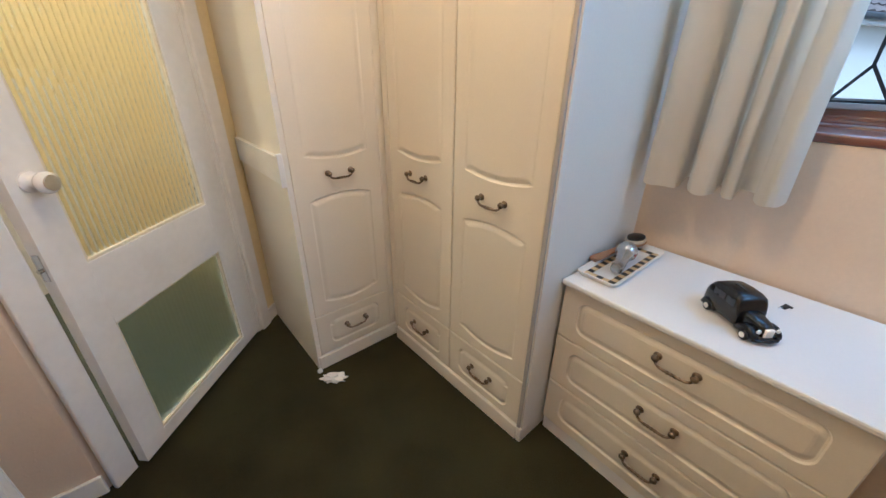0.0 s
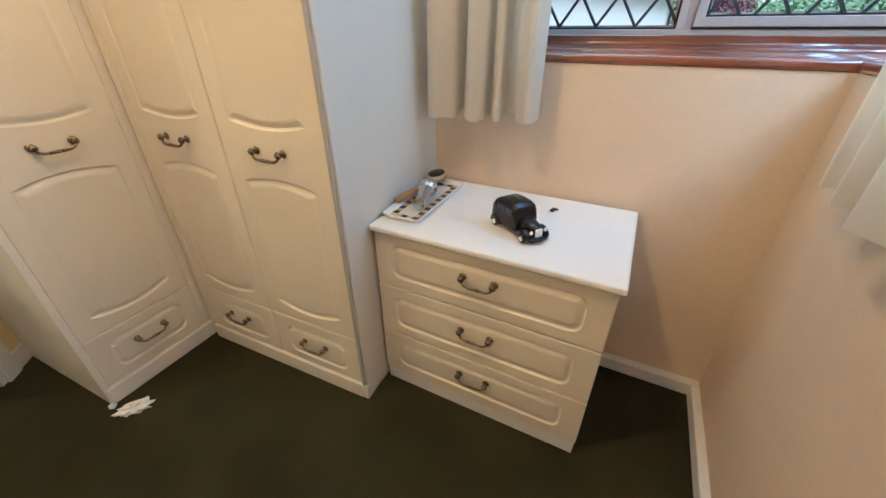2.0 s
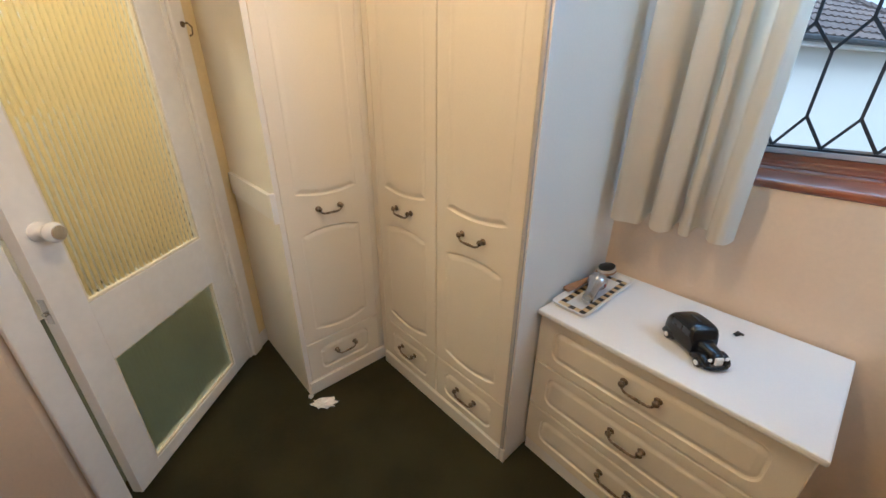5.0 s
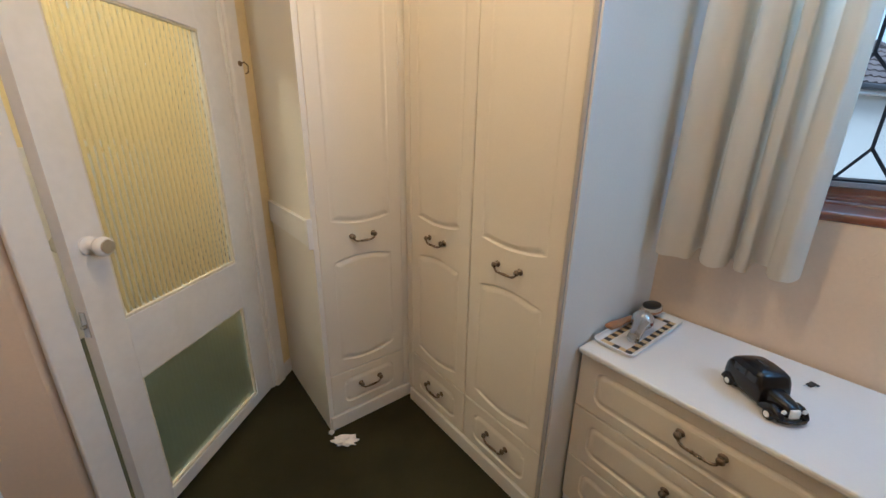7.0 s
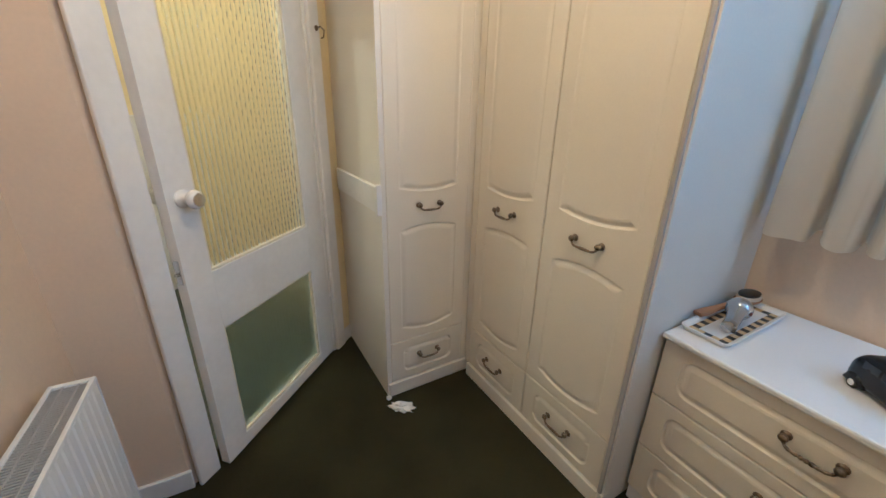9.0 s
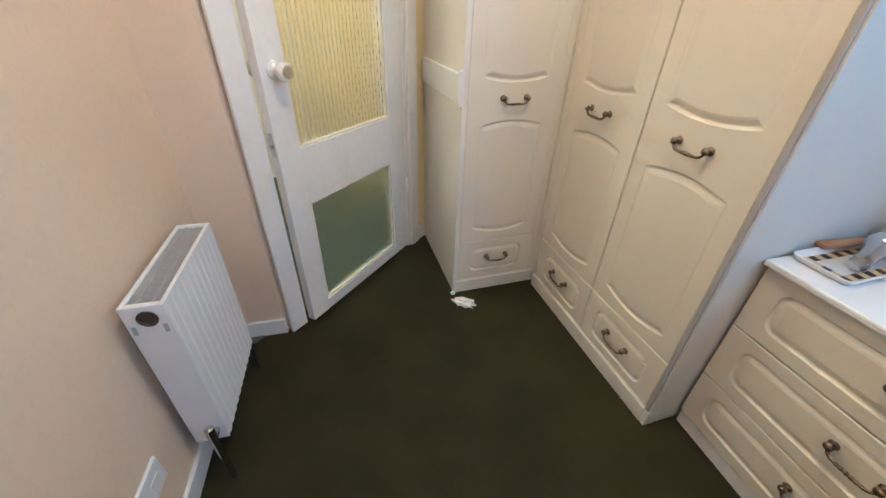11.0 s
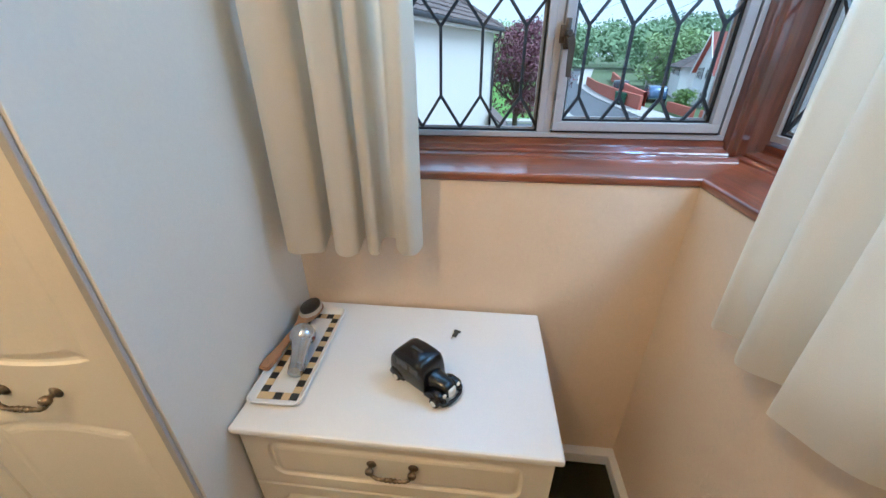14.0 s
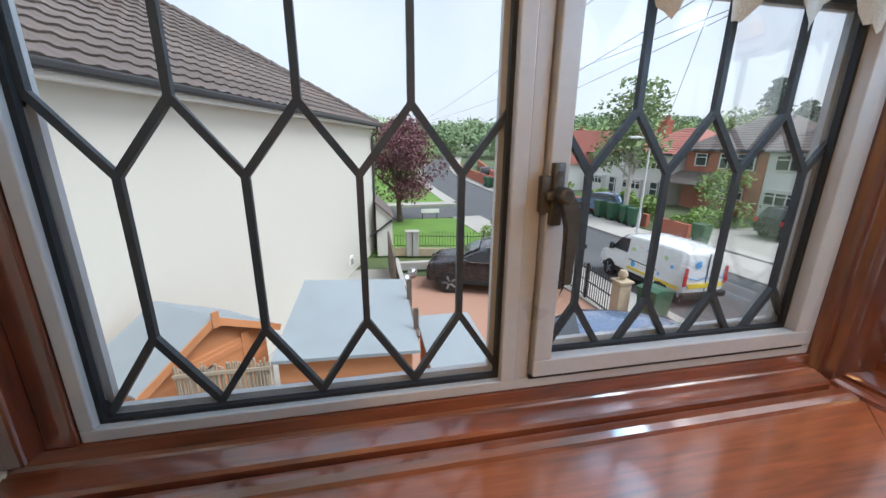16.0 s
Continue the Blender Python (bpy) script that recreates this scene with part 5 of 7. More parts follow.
prism(bm, [(11.5, -23.9), (18.0, -23.9), (18.0, -15.3), (11.0, -15.6)], G - 0.3, G + 0.01)
structure("far_driveway", bm, M_PAVE, "pale concrete driveway across the road", "driveway")
# white dashes where the roads meet
bm = bmesh.new()
for k in range(9):
    x = 23.9 + k * 0.52
    box(bm, (x, -7.05 - k * 0.02, G - 0.054), (x + 0.30, -6.95 - k * 0.02, G - 0.050))
structure("road_marking", bm, M_VAN, "white dashed line at the junction", "road marking")

# block paving near the house, each block a piece
rng = random.Random(5)
blk = bpy.data.meshes.new("paving_block")
bm = bmesh.new()
box(bm, (0.004, 0.004, 0), (0.196, 0.096, 0.014), 0.004)
bm.to_mesh(blk)
bm.free()
blk.materials.append(M_DRIVE)
drive = bpy.data.objects["driveway"]


# the storey below the room
structure("wall_house", boxes(((-2.15, -0.90, G - 0.1), (1.84, 4.15, -0.150))), M_RENDER, "plain rendered wall of the house below the window", "wall")

# ---- neighbouring house ----
nb = thing("neighbour_house", (10.0, 5.0, G), "cream rendered house with a brown tiled hipped roof", "house", world_built=True)
WD, WN = Vector((-0.956, 0.292, 0)), Vector((0.292, 0.956, 0))
CORNER = Vector((17.0, -0.2, 0))
NL, NDEP, EAVE, APEX_S, RISE = 14.5, 8.0, 2.24, 6.94, 2.85
NB = Matrix((( -0.956, 0.292, 0, 17.0), (0.292, 0.956, 0, -0.2), (0, 0, 1, 0), (0, 0, 0, 1)))
part("wall", boxes(((0, 0, G), (NL, NDEP, EAVE)), m=NB), M_RENDER, nb)
bm = bmesh.new()
ridge = [(APEX_S, NDEP / 2, EAVE + RISE), (APEX_S + 0.5, NDEP / 2, EAVE + RISE)]
base = [(-0.3, -0.25, EAVE - 0.02), (NL + 0.3, -0.25, EAVE - 0.02), (NL + 0.3, NDEP + 0.25, EAVE - 0.02), (-0.3, NDEP + 0.25, EAVE - 0.02)]
bv, rv = [bm.verts.new(p) for p in base], [bm.verts.new(p) for p in ridge]
for f in ((bv[0], bv[1], rv[1], rv[0]), (bv[1], bv[2], rv[1]), (bv[2], bv[3], rv[0], rv[1]), (bv[3], bv[0], rv[0]), bv[::-1]):
    bm.faces.new(f)
bmesh.ops.transform(bm, matrix=NB, verts=bm.verts)
roof = part("roof", bm, M_TILE, nb)
slope = Vector((0, NDEP / 2 + 0.25, RISE + 0.02)).normalized()
up = Vector((0, -slope.z, slope.y))
LEN, GAUGE = math.hypot(NDEP / 2 + 0.25, RISE), 0.29
for c in range(int(LEN / GAUGE)):
    a = c * GAUGE
    f0, f1 = a / LEN, min(1, (a + GAUGE * 1.12) / LEN)
    s0, s1 = -0.3 + (APEX_S + 0.3) * f0, (NL + 0.3) - (NL - 0.2 - APEX_S) * f0
    k = max(2, int((s1 - s0) / 0.055))
    bm = bmesh.new()
    lo, hi, un = [], [], []
    for i in range(k + 1):
        s = s0 + (s1 - s0) * i / k
        wave = 0.020 * max(-0.3, math.cos((s + (0.5 if c % 2 else 0) * 0.0) * 2 * math.pi / 0.30)) + 0.006 * noise.noise(Vector((s * 3, c, 0)))
        p = Vector((0, -0.25, EAVE)) + slope * a
        q = Vector((0, -0.25, EAVE)) + slope * (a + GAUGE * 1.12)
        lo.append(bm.verts.new((s, p.y + up.y * (0.050 + wave), p.z + up.z * (0.050 + wave))))
        hi.append(bm.verts.new((s, q.y + up.y * (0.016 + wave), q.z + up.z * (0.016 + wave))))
        un.append(bm.verts.new((s, p.y + up.y * 0.012, p.z + up.z * 0.012)))
    for i in range(k):
        bm.faces.new((lo[i], lo[i + 1], hi[i + 1], hi[i]))
        bm.faces.new((un[i], un[i + 1], lo[i + 1], lo[i]))
    bmesh.ops.transform(bm, matrix=NB, verts=bm.verts)
    part("tile_course", bm, M_TILE, roof)
for p, q in ((base[0], ridge[0]), (base[1], ridge[1]), (ridge[0], ridge[1])):
    p, q = Vector(p), Vector(q)
    bm = bmesh.new()
    n = max(1, int((q - p).length / 0.42))
    for i in range(n):
        tube(bm, [p.lerp(q, i / n) + Vector((0, 0, 0.03)), p.lerp(q, (i + 1.06) / n) + Vector((0, 0, 0.045))], [0.11, 0.125], 8, m=NB)
    part("hip_tiles", bm, M_TILE, roof)
bm = bmesh.new()
box(bm, (-0.35, -0.36, EAVE - 0.10), (NL + 0.3, -0.25, EAVE + 0.01), 0.03, m=NB)
part("gutter", bm, M_GUTTER, nb, "black plastic gutter")
part("fascia", boxes(((-0.3, -0.245, EAVE - 0.16), (NL + 0.3, -0.21, EAVE - 0.02)), m=NB), M_WHITEWALL, nb, "white fascia board")
part("soffit", boxes(((-0.3, -0.21, EAVE - 0.15), (NL + 0.3, 0.0, EAVE - 0.12)), m=NB), M_WHITEWALL, nb)
bm = bmesh.new()
tube(bm, [(0.15, -0.30, EAVE - 0.10), (0.15, -0.29, EAVE - 0.28), (0.16, -0.07, EAVE - 0.48), (0.16, -0.07, G + 0.1)], 0.045, 8, m=NB)
part("downpipe", bm, M_GUTTER, nb, "black downpipe")
bm = bmesh.new()
box(bm, (3.00, -0.05, -2.62), (3.30, 0.0, -2.24), 0.01, m=NB)
vent = part("wall_vent", bm, M_WHITEWALL, nb, "white louvred wall vent")
bm = bmesh.new()
for k in range(2):
    box(bm, (3.05 + k * 0.12, -0.056, -2.56), (3.12 + k * 0.12, -0.049, -2.34), m=NB)
part("vent_slot", bm, M_GUTTER, vent)
# low side porch beyond the corner
bm = bmesh.new()
extrude(bm, [(0.0, -0.72), (-0.62, -1.30), (-0.62, G), (0.0, G)], -1.2, 1.6, m=Matrix.Translation((17.2, -0.25, 0)))
part("porch", bm, M_RENDER, nb)
bm = bmesh.new()
extrude(bm, [(0.02, -0.66), (-0.72, -1.34), (-0.72, -1.42), (0.02, -0.74)], -1.3, 1.7, m=Matrix.Translation((17.2, -0.25, 0)))
part("porch_roof", bm, M_TILE, nb)
bm = bmesh.new()
tube(bm, [(15.95, -0.86, -1.42), (15.9, 0.02, -2.05)], 0.04, 8)
tube(bm, [(15.85, -0.98, -1.38), (18.6, -0.98, -1.38)], 0.045, 8)
part("waste_pipe", bm, M_GUTTER, nb, "black sloping waste pipe")


# ---- sheds and fences ----
def boards(parent, m, x0, x1, z0, z1, mat, h=0.115, y=0.0, gable=None):
    """Lapped boards, one piece each, on a wall facing local -y."""
    z = z0
    while z < z1 - 0.02:
        t = min(z + h, z1)
        a, b = x0, x1
        if gable:
            mid, half, ze, zr = gable
            if t > ze:
                k = max(0.02, (zr - t) / (zr - ze))
                a, b = mid - half * k, mid + half * k
        bm = bmesh.new()
        extrude(bm, [(y - 0.018, z), (y, z), (y, t), (y - 0.006, t)], a, b, m=m)
        part("board", bm, mat, parent)
        z = t


S1 = Matrix(((0.81, 0.586, 0, 5.68), (-0.586, 0.81, 0, 1.92), (0, 0, 1, 0), (0, 0, 0, 1)))
shed = thing("garden_shed", (5.9, 2.3, G), "orange timber shed with a grey felt gable roof", "shed", world_built=True)
part("shed_walls", boxes(((-0.72, 0.02, G), (0.72, 0.90, -0.88)), m=S1), M_SHEDWOOD, shed)
bm = bmesh.new()
extrude(bm, [(-0.72, -0.88), (0.72, -0.88), (0.0, -0.47)], -0.90, -0.03, m=S1 @ Matrix(((0, 1, 0, 0), (-1, 0, 0, 0), (0, 0, 1, 0), (0, 0, 0, 1))))
part("gable", bm, M_SHEDWOOD, shed)
boards(shed, S1, -0.72, 0.72, -1.70, -0.50, M_SHEDWOOD, h=0.08, gable=(0.0, 0.72, -0.88, -0.47))
for sx in (-1, 1):
    bm = bmesh.new()
    vs = [(0, -0.12, -0.42), (0, 0.98, -0.42), (sx * 0.86, 0.98, -0.90), (sx * 0.86, -0.12, -0.90)]
    q = [bm.verts.new(v) for v in vs] + [bm.verts.new((x, y, z - 0.03)) for x, y, z in vs]
    for f in ((0, 1, 2, 3), (7, 6, 5, 4), (0, 3, 7, 4), (1, 0, 4, 5), (2, 1, 5, 6), (3, 2, 6, 7)):
        bm.faces.new([q[i] for i in f])
    bmesh.ops.transform(bm, matrix=S1, verts=bm.verts)
    part("roof_slope", bm, M_FELT, shed, "grey felt roof slope")
    bm = bmesh.new()
    bar(bm, (0, -0.455), (sx * 0.87, -0.945), 0.085, -0.145, -0.121, S1)
    part("bargeboard", bm, M_SHEDWOOD, shed)
bm = bmesh.new()
bar(bm, (0, -0.34), (0, -0.53), 0.085, -0.165, -0.145, S1)
part("finial", bm, M_SHEDWOOD, shed)
sd = part("shed_door", boxes(((-0.32, -0.045, G + 0.1), (0.42, -0.020, -0.86)), bevel=0.004, m=S1), M_SHEDWOOD, shed)
for x, z in ((-0.30, -1.05), (0.20, -0.98)):
    part("strap_hinge", boxes(((x, -0.052, z), (x + 0.24, -0.046, z + 0.025)), m=S1), M_IRON, sd, "black strap hinge")
part("ledge", boxes(((-0.30, -0.055, -1.00), (0.42, -0.045, -0.92)), ((0.34, -0.058, -1.4), (0.44, -0.045, -0.80)), m=S1), M_SHEDWOOD, sd)

shed2 = thing("garden_shed", (6.1, 0.36, G), "long timber shed with a flat grey felt roof", "shed", world_built=True)
part("shed_walls", boxes(((5.19, -0.40, G), (7.2, 1.06, -0.80))), M_SHEDWOOD, shed2)
S2 = Matrix(((0, 1, 0, 5.19), (-1, 0, 0, 1.10), (0, 0, 1, 0), (0, 0, 0, 1)))
boards(shed2, S2, 0.02, 1.50, -2.0, -0.775, M_SHEDWOOD)
bm = bmesh.new()
q = [bm.verts.new(v) for v in ((5.09, 1.13, -0.745), (5.03, -0.48, -0.745), (7.22, -0.49, -0.690), (7.45, 1.13, -0.690), (5.09, 1.13, -0.785), (5.03, -0.48, -0.785), (7.22, -0.49, -0.740), (7.45, 1.13, -0.740))]
for f in ((0, 1, 2, 3), (7, 6, 5, 4), (0, 4, 5, 1), (1, 5, 6, 2), (2, 6, 7, 3), (3, 7, 4, 0)):
    bm.faces.new([q[i] for i in f])
part("roof_sheet", bm, M_FELT, shed2, "flat grey felt roof")
part("trellis", boxes(((5.5, -0.52, -1.0), (5.53, -0.46, -0.45)), ((6.4, -0.54, -1.2), (6.43, -0.47, -0.40)), ((5.3, -0.51, -0.75), (7.0, -0.48, -0.72)), m=None), M_BARK, shed2, "dark twiggy trellis at the side")

store = thing("garden_store", (5.5, -0.95, G), "low garden store with a grey felt lid", "shed", world_built=True)
part("store_walls", boxes(((4.88, -1.28, G), (6.1, -0.62, -0.94))), M_SHEDWOOD, store)
part("store_lid", boxes(((4.78, -1.35, -0.94), (6.22, -0.57, -0.90)), bevel=0.01), M_FELT, store, "grey felt lid")
part("lid_batten", boxes(((4.765, -1.35, -0.935), (4.80, -0.57, -0.885))), M_SHEDWOOD, store)

screen = thing("reed_fence", (5.12, 1.6, G), "weathered reed screen fence by the sheds", "fence", world_built=True)
rng = random.Random(2)
y = 1.14
while y < 2.08:
    bm = bmesh.new()
    tube(bm, [(5.12 + rng.uniform(-0.012, 0.012), y, G), (5.12 + rng.uniform(-0.012, 0.012), y + rng.uniform(-0.01, 0.01), -0.74 + rng.uniform(-0.05, 0.04))], 0.010, 5)
    part("reed", bm, M_REEDS, screen)
    y += 0.017
bm = bmesh.new()
box(bm, (5.09, 1.14, -0.84), (5.105, 2.08, -0.80))
part("rail", bm, M_REEDS, screen)

# railings round the corner green
rail = thing("bow_top_railings", (15.3, -3.2, G), "black bow-topped railings on a low wall", "railings", world_built=True)
RA, RB = Vector((16.0, -0.95, 0)), Vector((15.0, -6.1, 0))
n = 46
for i in range(n + 1):
    p = RA.lerp(RB, i / n)
    top = G + 0.92 + 0.12 * abs(math.sin(i / n * math.pi * 4))
    bm = bmesh.new()
    tube(bm, [(p.x, p.y, G + 0.3), (p.x, p.y, top)], 0.011, 5)
    part("railing_bar", bm, M_IRON, rail)
bm = bmesh.new()
tube(bm, [(RA.x, RA.y, G + 0.42), (RB.x, RB.y, G + 0.42)], 0.018, 6)
tube(bm, [(RA.x, RA.y, G + 0.82), (RB.x, RB.y, G + 0.82)], 0.018, 6)
part("rail", bm, M_IRON, rail)
bm = bmesh.new()
box(bm, (0, -0.10, G), ((RB - RA).length, 0.10, G + 0.32), 0.01, m=Matrix.Translation(RA) @ (RB - RA).to_track_quat('X', 'Z').to_matrix().to_4x4())
part("dwarf_wall", bm, M_STONE, rail, "low buff brick wall")
for f in (0.11, 0.16, 0.71):
    p = RA.lerp(RB, f)
    bm = bmesh.new()
    box(bm, (p.x - 0.14, p.y - 0.12, G), (p.x + 0.14, p.y + 0.12, G + 0.98), 0.01)
    box(bm, (p.x - 0.17, p.y - 0.15, G + 0.98), (p.x + 0.17, p.y + 0.15, G + 1.05), 0.02)
    tagged(part("brick_pier", bm, M_PAVE, None, "pale stone gate pier beside the railings"), category="pier", group="piers")

# driveway gate with its pillar
gate = thing("metal_gate", (11.0, -6.2, G), "black metal driveway gate with upright bars", "gate", world_built=True)
GA, GB = Vector((9.25, -6.16, 0)), Vector((13.1, -6.25, 0))
bm = bmesh.new()
for z in (G + 0.12, G + 0.58, G + 0.95):
    tube(bm, [(GA.x, GA.y, z), (GB.x, GB.y, z)], 0.022, 6)
part("gate_frame", bm, M_IRON, gate)
for i in range(37):
    p = GA.lerp(GB, i / 36)
    bm = bmesh.new()
    thick = 0.045 if i % 12 == 0 else 0.012
    tube(bm, [(p.x, p.y, G + 0.05), (p.x, p.y, G + (1.12 if i % 12 == 0 else 1.08))], thick, 6)
    part("gate_bar", bm, M_IRON, gate)
pil = thing("gate_pillar", (9.0, -6.15, G), "buff brick gate pillar with a stone ball cap", "pillar", world_built=True)
bm = bmesh.new()
for k in range(13):
    box(bm, (8.84, -6.31, G + k * 0.085), (9.16, -5.99, G + k * 0.085 + 0.076), 0.006)
part("brick_course", bm, M_STONE, pil)
part("mortar", boxes(((8.846, -6.304, G), (9.154, -5.996, G + 1.10))), M_PAVE, pil)
bm = bmesh.new()
box(bm, (8.80, -6.35, G + 1.105), (9.20, -5.95, G + 1.17), 0.015)
lathe(bm, [(0.10, 1.17), (0.06, 1.20), (0.11, 1.26), (0.12, 1.33), (0.08, 1.42), (0.0, 1.44)], 14, m=Matrix.Translation((9.0, -6.15, G)))
part("cap", bm, M_STONE, pil, "stone cap and ball", smooth=40)


def wheelie_bin(at, turn, mat=M_BIN, label="green plastic wheelie bin"):
    b = thing("wheelie_bin", at, label, "bin", "wheelie bins", turn=turn)
    bm = bmesh.new()
    lo, hi = [(-0.20, -0.24), (0.20, -0.24), (0.20, 0.24), (-0.20, 0.24)], [(-0.27, -0.30), (0.27, -0.30), (0.27, 0.30), (-0.27, 0.30)]
    a, c = [bm.verts.new((x, y, 0.04)) for x, y in lo], [bm.verts.new((x, y, 0.98)) for x, y in hi]
    for i in range(4):
        bm.faces.new((a[i], a[(i + 1) % 4], c[(i + 1) % 4], c[i]))
    bm.faces.new(a[::-1])
    bm.faces.new(c)
    part("bin_body", bm, mat, b)
    bm = bmesh.new()
    extrude(bm, [(-0.32, 0.98), (0.30, 0.98), (0.32, 1.05), (0.10, 1.09), (-0.30, 1.03)], -0.29, 0.29)
    part("lid", bm, mat, b)
    for sx in (-1, 1):
        bm = bmesh.new()
        tube(bm, [(sx * 0.20, 0.22, 0.10), (sx * 0.26, 0.22, 0.10)], 0.10, 12)
        part("wheel", bm, M_TYRE, b)
    return b


wheelie_bin((8.55, -6.75, G + 0.03), 10)
for x, y, tn in ((19.3, -14.6, 5), (20.1, -14.7, -8), (21.2, -14.6, 0), (14.9, -14.6, 12), (22.2, -14.4, 4), (39.2, -12.7, 0), (40.4, -12.75, 6)):
    wheelie_bin((x, y, G + 0.03), tn)
# blue-grey boxes by the driveway's edge and two silver garden balls
for x, y, r in ((13.3, -1.35, 0.17), (12.6, -1.05, 0.19)):
    bm = bmesh.new()
    bmesh.ops.create_uvsphere(bm, u_segments=16, v_segments=10, radius=r)
    bmesh.ops.translate(bm, verts=bm.verts, vec=(x, y, G + r - 0.01))
    tagged(part("garden_ball", bm, M_SILVER, None, "silver garden ball beside the drive", smooth=60), category="ornament", group="garden balls")
tagged(part("edging_wall", boxes(((10.9, -0.95, G), (14.2, -0.80, G + 0.45)), ((14.0, -3.4, G), (14.2, -0.95, G + 0.30)), bevel=0.02), M_PAVE, None, "low concrete edging wall by the drive"), category="wall", kind="structure")
tagged(part("fence_panel", boxes(((11.4, -0.66, G), (14.6, -0.60, G + 1.35))), M_BARK, None, "dark stained fence panel by the neighbour's wall"), category="fence", kind="structure")


# ---- vehicles ----
def wheel(parent, x, y, r, w, mat=M_ALLOY):
    bm = bmesh.new()
    s = 1 if y > 0 else -1
    m = Matrix.Translation((x, y, r)) @ Matrix.Rotation(radians(-90 * s), 4, 'X')
    lathe(bm, [(r * 0.66, -w / 2), (r * 0.95, -w / 2), (r, -w * 0.3), (r, w * 0.3), (r * 0.95, w / 2), (r * 0.66, w / 2)], 24, m=m)
    t = part("wheel", bm, M_TYRE, parent, smooth=40)
    bm = bmesh.new()
    lathe(bm, [(r * 0.68, w * 0.1), (r * 0.66, w * 0.44), (r * 0.58, w * 0.36), (r * 0.2, w * 0.30), (r * 0.16, w * 0.42), (0.0, w * 0.42)], 20, m=m)
    rim = part("rim", bm, material("dark_alloy_well", (0.12, 0.12, 0.125), 0.5, vary=0.1, bump=0), t, smooth=40)
    bm = bmesh.new()
    for k in range(5):
        box(bm, (0.03, -0.042, w * 0.33), (r * 0.70, 0.042, w * 0.50), 0.008, m=m @ Matrix.Rotation(2 * math.pi * k / 5, 4, 'Z'))
    part("spoke", bm, mat, t)


def vehicle(name, at, turn, label, category, lower, upper, width, paint, glass_from, wheels, r, tumble=0.13, lamp_rows=()):
    """A car body lofted from a lower and an upper side line; local +x is forward."""
    v = thing(name, at, label, category, turn=turn)
    bm = bmesh.new()
    hw = width / 2
    for _ in range(2):
        cut = [upper[0]]
        for (x0, z0), (x1, z1) in zip(upper, upper[1:]):
            cut += [(x0 * 0.78 + x1 * 0.22, z0 * 0.78 + z1 * 0.22), (x0 * 0.22 + x1 * 0.78, z0 * 0.22 + z1 * 0.78)]
        upper = cut + [upper[-1]]
    reach = max(x for x, z in upper)
    ends = [x for x, z in lower]
    zl = sum(z for x, z in lower) / len(lower)
    n = len(upper)
    rows, sills = [], []
    for f in (-1.0, -0.93, -0.8, -0.4, 0.0, 0.4, 0.8, 0.93, 1.0):
        top, sill = [], []
        for x, z in upper:
            t = max(0.0, (z - glass_from) / 0.6)
            narrow = 1 - tumble * min(1, t) - 0.10 * max(0.0, abs(x) / reach - 0.72) / 0.28
            top.append(bm.verts.new((x * (1 - 0.035 * f ** 4), f * hw * narrow, z - (0.075 * f ** 6 if z > glass_from else 0.035 * f ** 8))))
            xl = max(min(ends), min(max(ends), x))
            sill.append(bm.verts.new((xl * (1 - 0.035 * f ** 4), f * hw * (0.96 - 0.10 * max(0.0, abs(x) / reach - 0.72) / 0.28), min(zl, z - 0.06))))
        rows.append(top)
        sills.append(sill)
    for k in range(len(rows) - 1):
        for i in range(n - 1):
            bm.faces.new((rows[k][i], rows[k][i + 1], rows[k + 1][i + 1], rows[k + 1][i]))
            bm.faces.new((sills[k][i], sills[k + 1][i], sills[k + 1][i + 1], sills[k][i + 1]))
        for i in (0, n - 1):
            bm.faces.new((rows[k][i], rows[k + 1][i], sills[k + 1][i], sills[k][i]))
    # flanks, full at the belt line
    for k in (0, len(rows) - 1):
        side = -1 if k == 0 else 1
        belt = []
        for i, (x, z) in enumerate(upper):
            zb = min(glass_from - 0.06, zl + (z - zl) * 0.75)
            belt.append(bm.verts.new((rows[k][i].co.x * 0.5 + sills[k][i].co.x * 0.5, side * hw * (1.0 - 0.10 * max(0.0, abs(x) / reach - 0.72) / 0.28), max(zb, sills[k][i].co.z + 0.02))))
        for i in range(n - 1):
            bm.faces.new((rows[k][i], belt[i], belt[i + 1], rows[k][i + 1]))
            bm.faces.new((belt[i], sills[k][i], sills[k][i + 1], belt[i + 1]))
        for i in (0, n - 1):
            bm.faces.new((rows[k][i], belt[i], sills[k][i]))
    bmesh.ops.remove_doubles(bm, verts=bm.verts, dist=0.002)
    bmesh.ops.recalc_face_normals(bm, faces=bm.faces)
    bmesh.ops.bevel(bm, geom=[e for e in bm.edges if e.is_manifold and e.calc_face_angle(0) > 0.6], offset=0.03, segments=2, affect='EDGES')
    part("body", bm, paint, v, smooth=50)
    for x in wheels:
        for s in (-1, 1):
            bm = bmesh.new()
            lathe(bm, [(r * 1.14, -0.02), (r * 1.14, 0.012), (0.0, 0.012)], 22, m=Matrix.Translation((x, s * (hw * 0.97 - 0.002), r)) @ Matrix.Rotation(radians(-90 * s), 4, 'X'))
            part("wheel_arch", bm, M_TYRE, v)
            wheel(v, x, s * (hw - 0.070), r, 0.22)
    return v


